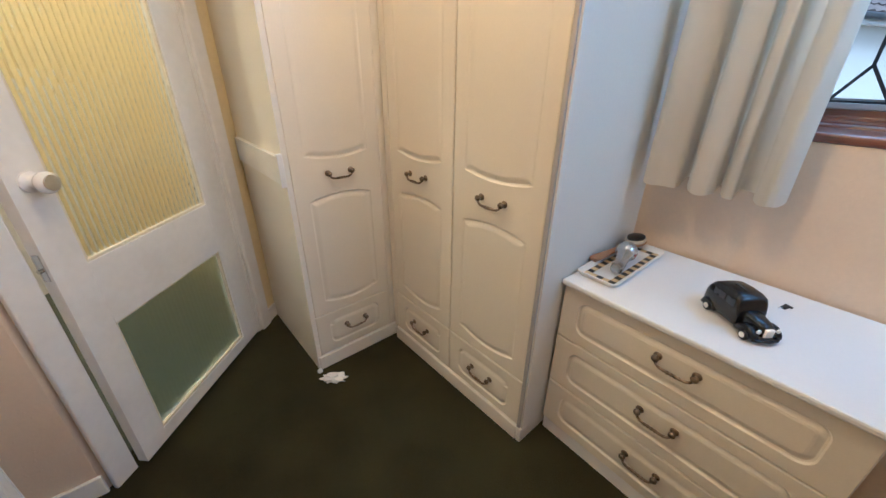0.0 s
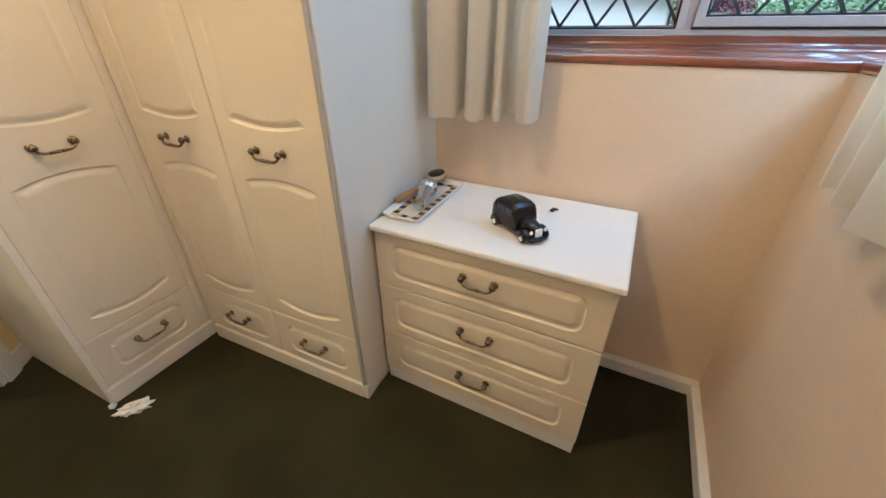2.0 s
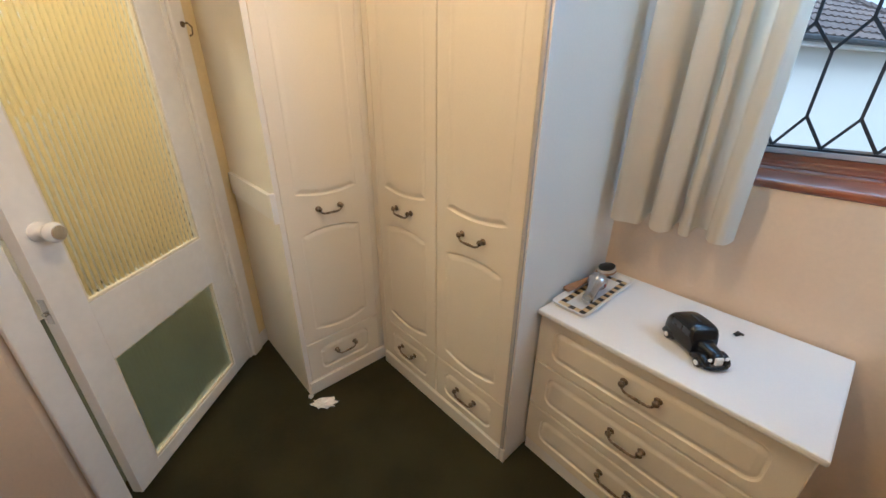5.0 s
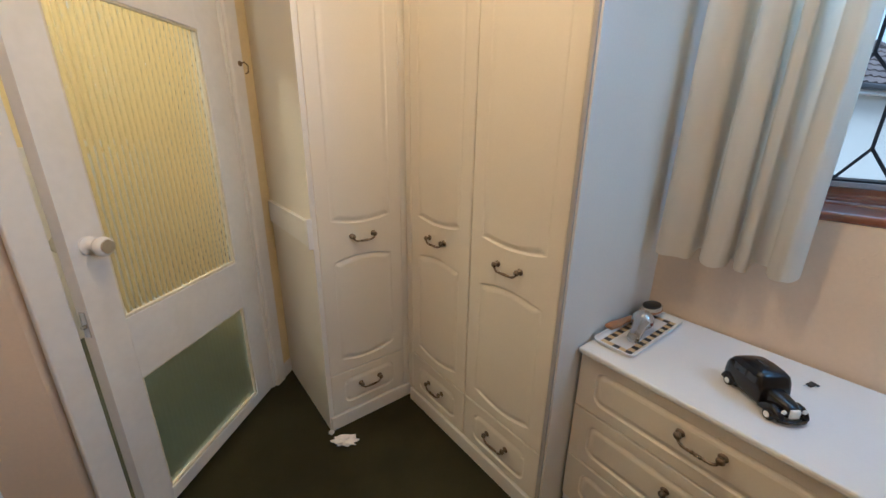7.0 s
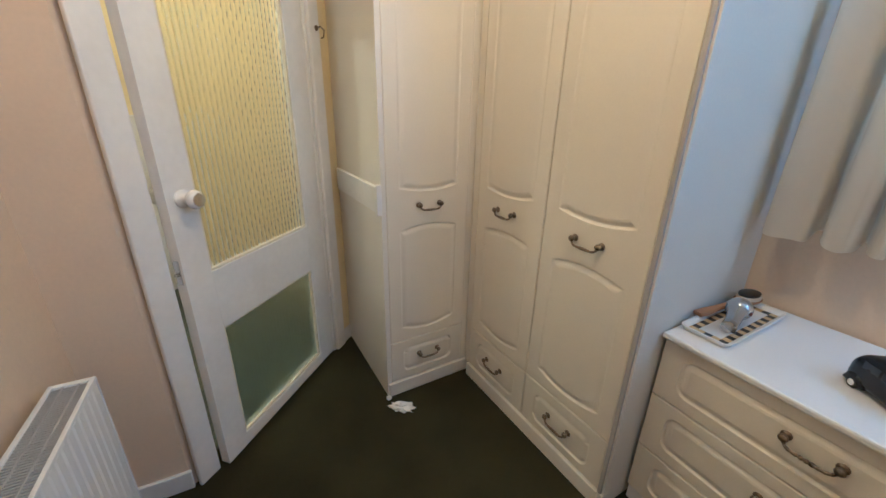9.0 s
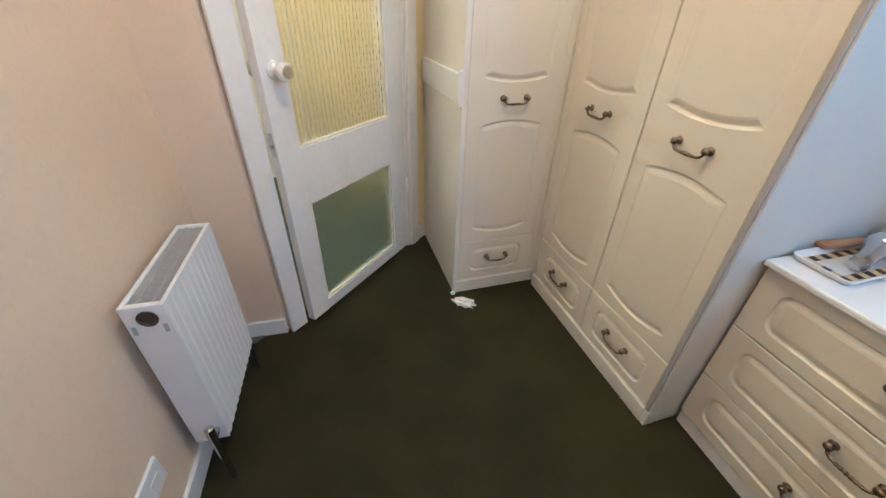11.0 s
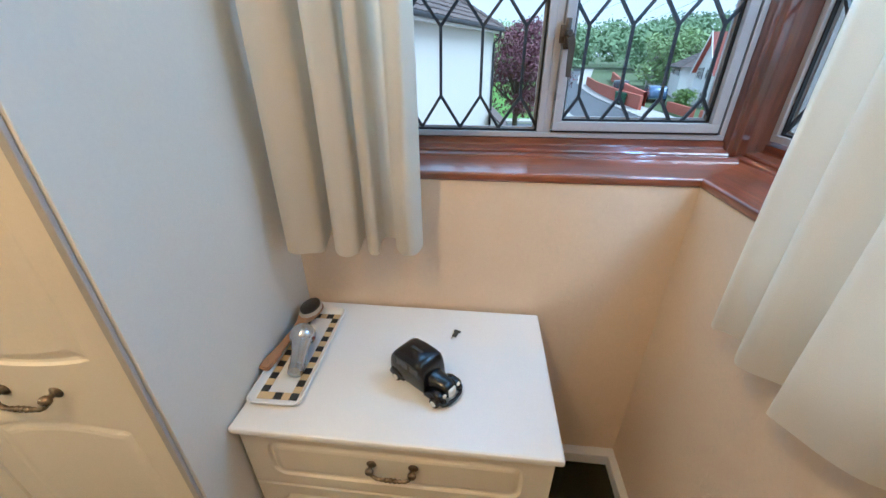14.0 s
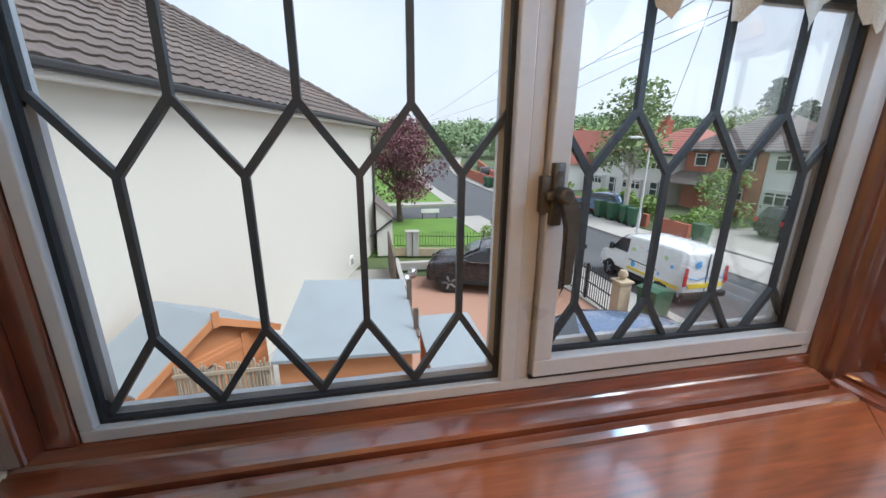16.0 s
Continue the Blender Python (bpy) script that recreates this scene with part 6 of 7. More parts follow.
def side_glass(v, pts, y, tilt, mat=M_DARKGLASS, name="side_window"):
    """A pane on each side: pts are (x, z) corners."""
    z0 = min(z for x, z in pts)
    for s in (-1, 1):
        bm = bmesh.new()
        q = [bm.verts.new((x, s * (y - tilt * (z - z0)), z)) for x, z in pts] + [bm.verts.new((x, s * (y - 0.03 - tilt * (z - z0)), z)) for x, z in pts]
        k = len(pts)
        bm.faces.new(q[:k])
        bm.faces.new(q[k:][::-1])
        for i in range(k):
            bm.faces.new((q[i], q[(i + 1) % k], q[k + (i + 1) % k], q[k + i]))
        part(name, bm, mat, v)


def panel(v, name, corners, mat, label="", depth=0.02):
    """A plate through four corners, with thickness."""
    bm = bmesh.new()
    c = [Vector(p) for p in corners]
    n = (c[1] - c[0]).cross(c[2] - c[0]).normalized() * depth
    q = [bm.verts.new(p) for p in c] + [bm.verts.new(p - n) for p in c]
    for f in ((0, 1, 2, 3), (7, 6, 5, 4), (0, 4, 5, 1), (1, 5, 6, 2), (2, 6, 7, 3), (3, 7, 4, 0)):
        bm.faces.new([q[i] for i in f])
    return part(name, bm, mat, v, label)


# dark estate car on the drive
suv = vehicle("parked_car", (12.1, -3.88, G), 69.0, "dark plum-black family car parked on the drive", "car",
              [(2.15, 0.30), (-2.15, 0.34)], [(2.20, 0.40), (2.24, 0.72), (2.08, 0.98), (1.25, 1.10), (0.45, 1.50), (-0.30, 1.64), (-1.40, 1.60), (-2.05, 1.18), (-2.24, 0.80), (-2.18, 0.45)][::-1], 1.86, M_CARDARK, 1.0, (1.38, -1.32), 0.35)
side_glass(suv, [(1.00, 1.10), (0.42, 1.43), (-0.30, 1.53), (-1.25, 1.51), (-1.70, 1.20), (-1.2, 1.10)], 0.938, 0.19)
panel(suv, "windscreen", [(1.16, -0.70, 1.16), (1.16, 0.70, 1.16), (0.52, 0.62, 1.50), (0.52, -0.62, 1.50)], M_DARKGLASS)
for s in (-1, 1):
    panel(suv, "headlight", [(2.16, s * 0.80, 0.76), (2.24, s * 0.48, 0.76), (2.19, s * 0.48, 0.88), (2.08, s * 0.80, 0.90)], M_CHROME)
    bm = bmesh.new()
    box(bm, (0.82, s * 1.02 - 0.09, 1.04), (0.98, s * 1.02 + 0.09, 1.18), 0.03)
    part("mirror", bm, M_CARDARK, suv)
    bm = bmesh.new()
    tube(bm, [(0.3, s * 0.70, 1.54), (-0.3, s * 0.70, 1.61), (-1.4, s * 0.68, 1.58)], 0.02, 6)
    part("roof_rail", bm, M_CHROME, suv)

for s in (-1, 1):
    for x, wd in ((0.02, 0.06), (-0.82, 0.07)):
        panel(suv, "pillar", [(x, s * 0.947, 1.09), (x - wd, s * 0.947, 1.09), (x - wd - 0.02, s * 0.868, 1.52), (x - 0.02, s * 0.868, 1.52)], M_CARDARK, "", 0.02 * s)
    bm = bmesh.new()
    tube(bm, [(1.00, s * 0.944, 1.09), (-1.2, s * 0.944, 1.09), (-1.72, s * 0.93, 1.20)], 0.014, 6)
    part("window_trim", bm, M_CHROME, suv, "chrome strip under the windows")
    for x in (-0.08, -0.98):
        bm = bmesh.new()
        box(bm, (x - 0.20, s * 0.935 - 0.02, 0.93), (x, s * 0.935 + 0.02, 0.96), 0.008)
        part("door_handle", bm, M_CHROME, suv)
    bm = bmesh.new()
    box(bm, (-1.85, s * 0.915 - 0.02, 0.32), (1.85, s * 0.915 + 0.02, 0.44), 0.01)
    part("sill_trim", bm, M_TYRE, suv, "black plastic sill trim")

suv.scale = (0.97, 0.97, 0.93)

# blue car below the window
blue = vehicle("parked_car", (6.4, -3.9, G), 65.0, "pale blue metallic car parked below the window", "car",
               [(2.0, 0.30), (-2.0, 0.34)], [(2.05, 0.55), (1.95, 0.80), (1.10, 0.98), (0.45, 1.38), (-0.30, 1.47), (-1.30, 1.42), (-1.95, 1.05), (-2.05, 0.70)][::-1], 1.78, M_CARBLUE, 0.98, (1.28, -1.25), 0.32)
side_glass(blue, [(0.92, 1.02), (0.42, 1.32), (-0.30, 1.39), (-1.20, 1.36), (-1.60, 1.10), (-1.2, 1.02)], 0.896, 0.19)
panel(blue, "windscreen", [(1.05, -0.66, 1.03), (1.05, 0.66, 1.03), (0.48, 0.58, 1.38), (0.48, -0.58, 1.38)], M_DARKGLASS)

# white van at the kerb, nose away
van = vehicle("delivery_van", (11.4, -9.15, G - 0.05), 2.0, "white delivery van with coloured spots and a yellow stripe", "van",
              [(2.25, 0.32), (-2.45, 0.36)], [(2.38, 0.62), (2.20, 0.98), (1.55, 1.22), (0.85, 1.86), (0.30, 1.97), (-2.30, 1.97), (-2.46, 1.80), (-2.50, 0.60)][::-1], 1.92, M_VAN, 1.1, (1.45, -1.50), 0.33, tumble=0.10)
side_glass(van, [(1.42, 1.22), (0.92, 1.72), (0.42, 1.76), (0.42, 1.22)], 0.952, 0.14)
panel(van, "windscreen", [(1.52, -0.80, 1.25), (1.52, 0.80, 1.25), (0.88, 0.72, 1.82), (0.88, -0.72, 1.82)], M_DARKGLASS)
side_glass(van, [(0.35, 0.62), (0.35, 0.72), (-2.30, 0.72), (-2.30, 0.62)], 0.962, 0.0, M_DECALY, "yellow_stripe")
side_glass(van, [(0.30, 0.98), (0.30, 1.02), (-1.25, 1.02), (-1.25, 0.98)], 0.962, 0.0, M_GUTTER, "door_rail")
side_glass(van, [(1.9, 0.34), (1.9, 0.52), (-2.3, 0.52), (-2.3, 0.34)], 0.966, 0.0, M_TYRE, "side_trim")
for x, z, rr, mt in ((-0.75, 1.46, 0.17, M_DECALB), (-0.30, 1.52, 0.07, M_TAXI), (-1.55, 1.50, 0.10, M_DECALG), (0.10, 1.36, 0.14, M_DECALG), (0.02, 0.88, 0.12, M_DECALB), (-1.0, 0.86, 0.06, M_DECALB), (-1.9, 1.30, 0.07, M_DECALB), (-1.35, 0.90, 0.06, M_DECALB)):
    for s in (-1, 1):
        bm = bmesh.new()
        lathe(bm, [(rr, 0.0), (rr, 0.012), (0.0, 0.012)], 18, m=Matrix.Translation((x, s * (0.948 - 0.14 * max(0, z - 1.1)), z)) @ Matrix.Rotation(radians(-90 * s), 4, 'X'))
        part("decal", bm, mt, van, "round coloured decal")
for s in (-1, 1):
    panel(van, "tail_light", [(-2.50, s * 0.93, 0.80), (-2.50, s * 0.80, 0.80), (-2.49, s * 0.78, 1.40), (-2.49, s * 0.90, 1.40)], M_REDLAMP, "red tail light", 0.03 * s)
    panel(van, "headlight", [(2.34, s * 0.85, 0.70), (2.38, s * 0.55, 0.70), (2.24, s * 0.55, 0.95), (2.18, s * 0.85, 0.95)], M_CHROME)
    bm = bmesh.new()
    box(bm, (1.22, s * 1.08 - 0.08, 1.18), (1.36, s * 1.08 + 0.08, 1.45), 0.03)
    part("mirror", bm, M_TYRE, van)
bm = bmesh.new()
box(bm, (-2.56, -0.93, 0.34), (-2.40, 0.93, 0.56), 0.03)
part("rear_bumper", bm, M_TYRE, van)
bm = bmesh.new()
box(bm, (-2.525, -0.72, 0.70), (-2.49, 0.72, 0.86), 0.004)
part("yellow_stripe", bm, M_DECALY, van)
bm = bmesh.new()
for k in range(16):
    y = -0.68 + k * 0.09
    box(bm, (-2.522, y, 1.00 + 0.03 * math.sin(k)), (-2.492, y + 0.06, 1.035 + 0.03 * math.sin(k)))
part("dotted_line", bm, M_DECALB, van)
for y, z, rr, mt in ((-0.42, 1.45, 0.15, M_DECALG), (0.40, 1.50, 0.13, M_DECALB), (-0.30, 1.22, 0.10, M_DECALB)):
    bm = bmesh.new()
    lathe(bm, [(rr, 0.0), (rr, 0.015), (0.0, 0.015)], 18, m=Matrix.Translation((-2.485, y, z)) @ Matrix.Rotation(radians(-90), 4, 'Y'))
    part("decal", bm, mt, van, "round coloured decal")
part("door_gap", boxes(((-2.515, -0.012, 0.58), (-2.488, 0.012, 1.85))), M_GUTTER, van)

van.scale = (0.77, 0.82, 0.86)

# orange cab coming along the road
taxi = vehicle("orange_cab", (16.9, -8.2, G - 0.05), 178.0, "bright orange cab standing at the kerb", "car",
               [(2.1, 0.30), (-2.2, 0.34)], [(2.20, 0.55), (2.12, 0.92), (1.10, 1.08), (0.60, 1.62), (0.10, 1.80), (-1.60, 1.76), (-2.15, 1.20), (-2.25, 0.60)][::-1], 1.88, M_TAXI, 1.1, (1.35, -1.45), 0.33)
side_glass(taxi, [(0.98, 1.14), (0.56, 1.58), (-0.1, 1.66), (-1.5, 1.64), (-1.85, 1.2)], 0.946, 0.18)
panel(taxi, "windscreen", [(1.06, -0.72, 1.14), (1.06, 0.72, 1.14), (0.62, 0.66, 1.62), (0.62, -0.66, 1.62)], M_DARKGLASS)
bm = bmesh.new()
box(bm, (2.12, -0.32, 0.58), (2.215, 0.32, 0.92), 0.03)
part("grille", bm, M_TYRE, taxi)
bm = bmesh.new()
box(bm, (2.10, -0.92, 0.30), (2.25, 0.92, 0.52), 0.04)
part("front_bumper", bm, M_TYRE, taxi)
part("number_plate", boxes(((2.245, -0.26, 0.40), (2.262, 0.26, 0.51))), M_VAN, taxi, "plain white plate")
for s in (-1, 1):
    bm = bmesh.new()
    lathe(bm, [(0.12, 0), (0.10, 0.03), (0, 0.04)], 14, m=Matrix.Translation((2.15, s * 0.62, 0.78)) @ Matrix.Rotation(radians(90), 4, 'Y'))
    part("headlight", bm, M_CHROME, taxi)

taxi.scale = (0.88, 0.90, 0.86)

# black hatchback on the far drive, and far cars
hatch = vehicle("parked_car", (15.35, -21.1, G), 264.0, "black hatchback on a driveway across the road", "car",
                [(2.0, 0.30), (-2.0, 0.34)], [(2.05, 0.55), (1.95, 0.82), (1.10, 1.00), (0.45, 1.48), (-0.30, 1.62), (-1.60, 1.58), (-2.00, 1.00), (-2.05, 0.60)][::-1], 1.78, M_CARDARK, 1.0, (1.28, -1.25), 0.32)
side_glass(hatch, [(0.92, 1.06), (0.42, 1.42), (-0.30, 1.52), (-1.40, 1.50), (-1.70, 1.10)], 0.896, 0.18)
panel(hatch, "rear_window", [(-1.99, -0.62, 1.08), (-1.99, 0.62, 1.08), (-1.68, 0.56, 1.50), (-1.68, -0.56, 1.50)], M_DARKGLASS)
for s in (-1, 1):
    panel(hatch, "tail_light", [(-2.06, s * 0.85, 0.80), (-2.06, s * 0.60, 0.80), (-2.0, s * 0.58, 1.02), (-2.0, s * 0.84, 1.02)], M_REDLAMP, "red tail light")
for p, tn, mt in (((23.6, -15.6, G), 15.0, M_CARBLUE), ((44.0, -17.4, G), -12.0, M_CARBLUE), ((52.0, -16.4, G), -15.0, M_CARDARK)):
    c = vehicle("parked_car", p, tn, "small car parked in front of the far houses", "car",
                [(2.0, 0.30), (-2.0, 0.34)], [(2.05, 0.55), (1.95, 0.82), (1.10, 1.00), (0.45, 1.42), (-0.30, 1.50), (-1.60, 1.46), (-2.00, 1.00), (-2.05, 0.60)][::-1], 1.75, mt, 1.0, (1.28, -1.25), 0.32)
    side_glass(c, [(0.92, 1.05), (0.42, 1.36), (-0.30, 1.42), (-1.40, 1.38), (-1.70, 1.08)], 0.881, 0.18)


# ---- houses across the road ----
def house(at, turn, w, d, base, eave, ridge, wall, roofmat, label, bays=(), gable_front=False, chimney=None, courses=14):
    """A two-storey house: local x along the street, front facing local -y. bays: (x0, x1, z0, z1) of each window."""
    h = thing("house", at, label, "house", "houses across the road", turn=turn)
    part("wall", boxes(((0, 0, base), (w, d, eave))), wall, h)
    bm = bmesh.new()
    o = 0.35
    if gable_front:
        prof = [(-o, eave - 0.1), (w / 2, ridge), (w + o, eave - 0.1)]
        fr, bk = [bm.verts.new((x, -o, z)) for x, z in prof], [bm.verts.new((x, d + o, z)) for x, z in prof]
        bm.faces.new((fr[0], fr[1], bk[1], bk[0]))
        bm.faces.new((fr[1], fr[2], bk[2], bk[1]))
        bmesh.ops.solidify(bm, geom=bm.faces[:], thickness=0.15)
        r = part("roof", bm, roofmat, h)
        bm = bmesh.new()
        extrude(bm, [(0, eave), (w, eave), (w / 2, ridge - 0.15)], -d, 0, m=Matrix(((0, 1, 0, 0), (-1, 0, 0, 0), (0, 0, 1, 0), (0, 0, 0, 1))))
        part("gable_wall", bm, wall, h)
        for sx in (0, 1):
            bm = bmesh.new()
            a, b = (w / 2, ridge - 0.02), (w + o if sx else -o, eave - 0.14)
            bar(bm, a, b, 0.22, -o - 0.06, -o, Matrix.Identity(4))
            part("bargeboard", bm, M_WHITEWALL, h)
    else:
        k = min(w * 0.32, d / 2)
        bs = [(-o, -o, eave), (w + o, -o, eave), (w + o, d + o, eave), (-o, d + o, eave)]
        rg = [(k, d / 2, ridge), (w - k, d / 2, ridge)]
        b, g = [bm.verts.new(p) for p in bs], [bm.verts.new(p) for p in rg]
        for f in ((b[0], b[1], g[1], g[0]), (b[1], b[2], g[1]), (b[2], b[3], g[0], g[1]), (b[3], b[0], g[0]), b[::-1]):
            bm.faces.new(f)
        r = part("roof", bm, roofmat, h)
        n = courses
        for c in range(n):
            t0, t1 = c / n, min(1, (c + 1.06) / n)
            p0, p1 = Vector(bs[0]).lerp(Vector(rg[0]), t0), Vector(bs[0]).lerp(Vector(rg[0]), t1)
            q0, q1 = Vector(bs[1]).lerp(Vector(rg[1]), t0), Vector(bs[1]).lerp(Vector(rg[1]), t1)
            lift0, lift1 = Vector((0, -0.03, 0.05)), Vector((0, -0.01, 0.015))
            bm = bmesh.new()
            v = [bm.verts.new(x) for x in (p0 + lift0, q0 + lift0, q1 + lift1, p1 + lift1, p0, q0)]
            bm.faces.new(v[:4])
            bm.faces.new((v[4], v[5], v[1], v[0]))
            part("tile_course", bm, roofmat, r)
        bm = bmesh.new()
        box(bm, (-o, -o - 0.10, eave - 0.12), (w + o, -o + 0.02, eave + 0.01), 0.02)
        part("gutter", bm, M_GUTTER, h)
    for x0, x1, z0, z1, n, proud in bays:
        bm = bmesh.new()
        box(bm, (x0, -0.02 - proud, z0), (x1, 0.02, z1))
        win = part("window", bm, M_DARKGLASS if proud < 0.3 else wall, h)
        y = -0.02 - proud
        if proud >= 0.3:
            bm = bmesh.new()
            box(bm, (x0 + 0.08, y - 0.02, z0 + 0.75), (x1 - 0.08, y + 0.02, z1 - 0.15))
            part("pane", bm, M_DARKGLASS, win)
        bm = bmesh.new()
        zz0, zz1 = (z0, z1) if proud < 0.3 else (z0 + 0.75, z1 - 0.15)
        for i in range(n + 1):
            x = x0 + (x1 - x0 - 0.07) * i / n
            box(bm, (x, y - 0.05, zz0), (x + 0.07, y - 0.01, zz1))
        for z in (zz0, zz1 - 0.07, zz0 + (zz1 - zz0) * 0.66):
            box(bm, (x0, y - 0.045, z), (x1, y - 0.012, z + 0.06))
        part("frame", bm, M_WHITEWALL, win, "white window frame")
    if chimney:
        cx, cy, top = chimney
        bm = bmesh.new()
        box(bm, (cx - 0.55, cy - 0.3, eave + 0.5), (cx + 0.55, cy + 0.3, top))
        box(bm, (cx - 0.62, cy - 0.36, top - 0.22), (cx + 0.62, cy + 0.36, top - 0.05))
        ch = part("chimney", bm, M_BRICK, h)
        bm = bmesh.new()
        for k in range(3):
            lathe(bm, [(0.11, 0), (0.09, 0.35), (0.11, 0.38), (0.08, 0.38)], 8, m=Matrix.Translation((cx - 0.35 + k * 0.35, cy, top)))
        part("chimney_pot", bm, M_REDTILE, ch)
    return h


# fronts face the street (+y), so each is turned half round; local x runs westward
B0, EV = -4.2, 1.32
house((20.1, -24.0, 0), 180, 5.6, 8.0, B0, EV, 3.7, M_WHITEWALL, M_TILE, "white rendered semi with a brown tiled roof", ((0.5, 2.9, 0.15, 1.08, 3, 0.05), (0.6, 3.2, -2.6, -0.9, 4, 0.5)), chimney=(2.4, 3.6, 4.6))
house((26.2, -24.0, 0), 180, 6.05, 8.0, B0, EV, 3.6, M_BRICK, M_TILE, "red brick semi with a bay window and porch", ((2.9, 5.4, 0.05, 1.10, 4, 0.05), (0.9, 1.9, 0.15, 1.05, 1, 0.05), (3.0, 5.4, -2.6, -0.9, 4, 0.5)), chimney=None)
bm = bmesh.new()
extrude(bm, [(0.0, -0.25), (1.7, -1.05), (1.7, -1.15), (0.0, -0.40)], 23.2, 26.6, m=Matrix.Translation((0, -24.0, 0)))
tagged(part("porch_roof", bm, M_TILE, None, "lean-to tiled porch roof on the brick house"), category="roof", kind="structure")
for i, (mt, rm) in enumerate(((M_PALEWALL, M_REDTILE), (M_WHITEWALL, M_REDTILE))):
    house((31.7 + i * 5.4, -23.0, 0), 180, 5.2, 8.0, B0, 0.95 - 0.1 * i, 3.0, mt, rm, "pale rendered terraced house with white windows", ((0.5, 2.6, -0.35, 0.60, 3, 0.05), (3.2, 4.4, -0.3, 0.55, 2, 0.05), (0.5, 2.8, -2.8, -1.2, 4, 0.45), (3.4, 4.3, -3.1, -1.3, 1, 0.05)), chimney=(4.8, 4.0, 3.8) if i == 1 else None)
house((43.4, -20.6, 0), 168, 6.2, 9.0, B0, -0.2, 3.1, M_WHITEWALL, M_REDTILE, "white gabled house with a steep red tiled roof", ((0.8, 2.4, -0.75, 0.25, 3, 0.05), (3.6, 4.8, -0.7, 0.2, 2, 0.05), (0.6, 2.8, -3.2, -1.6, 4, 0.4), (3.6, 5.4, -3.2, -1.7, 3, 0.05)), gable_front=True, chimney=(0.6, 4.0, 3.2))
house((53.5, -22.5, 0), 165, 7.0, 8.0, B0, 0.1, 2.4, M_WHITEWALL, M_TILE, "white house with a dark roof further along", ((0.8, 2.8, -0.75, 0.1, 3, 0.05), (4.0, 6.0, -0.75, 0.1, 3, 0.05)))
house((66, -24.5, 0), 160, 8.0, 8.0, B0, 0.4, 2.8, M_PALEWALL, M_TILE, "distant rendered house at the bend", ((1, 3, -0.6, 0.2, 3, 0.05), (5, 7, -0.6, 0.2, 3, 0.05)))
house((84, -3.0, 0), 100, 8.0, 8.0, B0, 0.8, 3.0, M_PALEWALL, M_TILE, "distant pale house at the end of the road", ((1, 3, -0.6, 0.4, 3, 0.05), (5, 7, -0.6, 0.4, 3, 0.05), (1, 3, -3.0, -1.6, 3, 0.05)))
house((26.0, 14.0, 0), 200, 10.0, 8.0, B0, 2.0, 5.2, M_BRICK, M_REDTILE, "red brick house with a red tiled roof behind", ())
house((9.0, -21.0, 0), 180, 6.5, 8.0, B0, 0.8, 2.9, M_BRICK, M_TILE, "red brick semi beside the white one", ((1, 3.2, -0.6, 0.3, 4, 0.05), (4, 5.6, -0.6, 0.3, 2, 0.05), (1, 3.4, -3, -1.2, 4, 0.5)))
house((2.0, -21.0, 0), 180, 6.5, 8.0, B0, 0.8, 2.9, M_PALEWALL, M_TILE, "pale rendered semi across the road", ((1, 3.2, -0.6, 0.3, 4, 0.05), (4, 5.6, -0.6, 0.3, 2, 0.05), (1, 3.4, -3, -1.2, 4, 0.5)))
# front garden walls of the far side
bm = bmesh.new()
for x0, x1 in ((16.2, 18.4), (19.0, 22.6), (23.6, 30.0), (31.0, 35.4)):
    box(bm, (x0, -15.35, G), (x1, -15.15, G + 0.75), 0.02)
for (x0, y0), (x1, y1) in (((35.6, -13.0), (44.0, -13.1)), ((44.0, -13.1), (54.0, -13.9)), ((54.0, -13.9), (66.0, -15.6))):
    extrude(bm, [(y0 - 0.22, G), (y0, G), (y0, G + 1.15), (y0 - 0.22, G + 1.15)], 0, math.hypot(x1 - x0, y1 - y0), m=Matrix.Translation((x0, y0, 0)) @ Matrix.Rotation(math.atan2(y1 - y0, x1 - x0), 4, 'Z') @ Matrix.Translation((0, -y0, 0)))
tagged(part("garden_wall", bm, M_BRICK, None, "low red brick front garden walls"), category="wall", kind="structure")
tagged(part("long_wall", ribbon([(38, -14.2), (48, -15.8), (62, -19.2), (80, -23.5)], -0.2, 0.1, G - 0.2, G + 1.25), M_BRICK, None, "long red brick boundary wall along the bend"), category="wall", kind="structure")


# ---- trees and planting ----
def leaves(bm, rng, centre, radii, n, size, droop=0.0):
    """Loose leaf clumps scattered through an uneven blob."""
    c = Vector(centre)
    for _ in range(n):
        d = Vector((rng.gauss(0, 1), rng.gauss(0, 1), rng.gauss(0, 1))).normalized()
        k = rng.uniform(0.45, 1.0) ** 0.6 * (1 + 0.35 * noise.noise(d * 2.1 + c))
        p = c + Vector((d.x * radii[0], d.y * radii[1], d.z * radii[2])) * k
        a = Vector((rng.uniform(-1, 1), rng.uniform(-1, 1), rng.uniform(-0.7, 0.7) - droop)).normalized()
        b = a.orthogonal().normalized() * rng.uniform(0.3, 0.6)
        s = size * rng.uniform(0.6, 1.3)
        v = [bm.verts.new(p + a * s), bm.verts.new(p + b * s), bm.verts.new(p - a * s), bm.verts.new(p - b * s)]
        bm.faces.new(v)


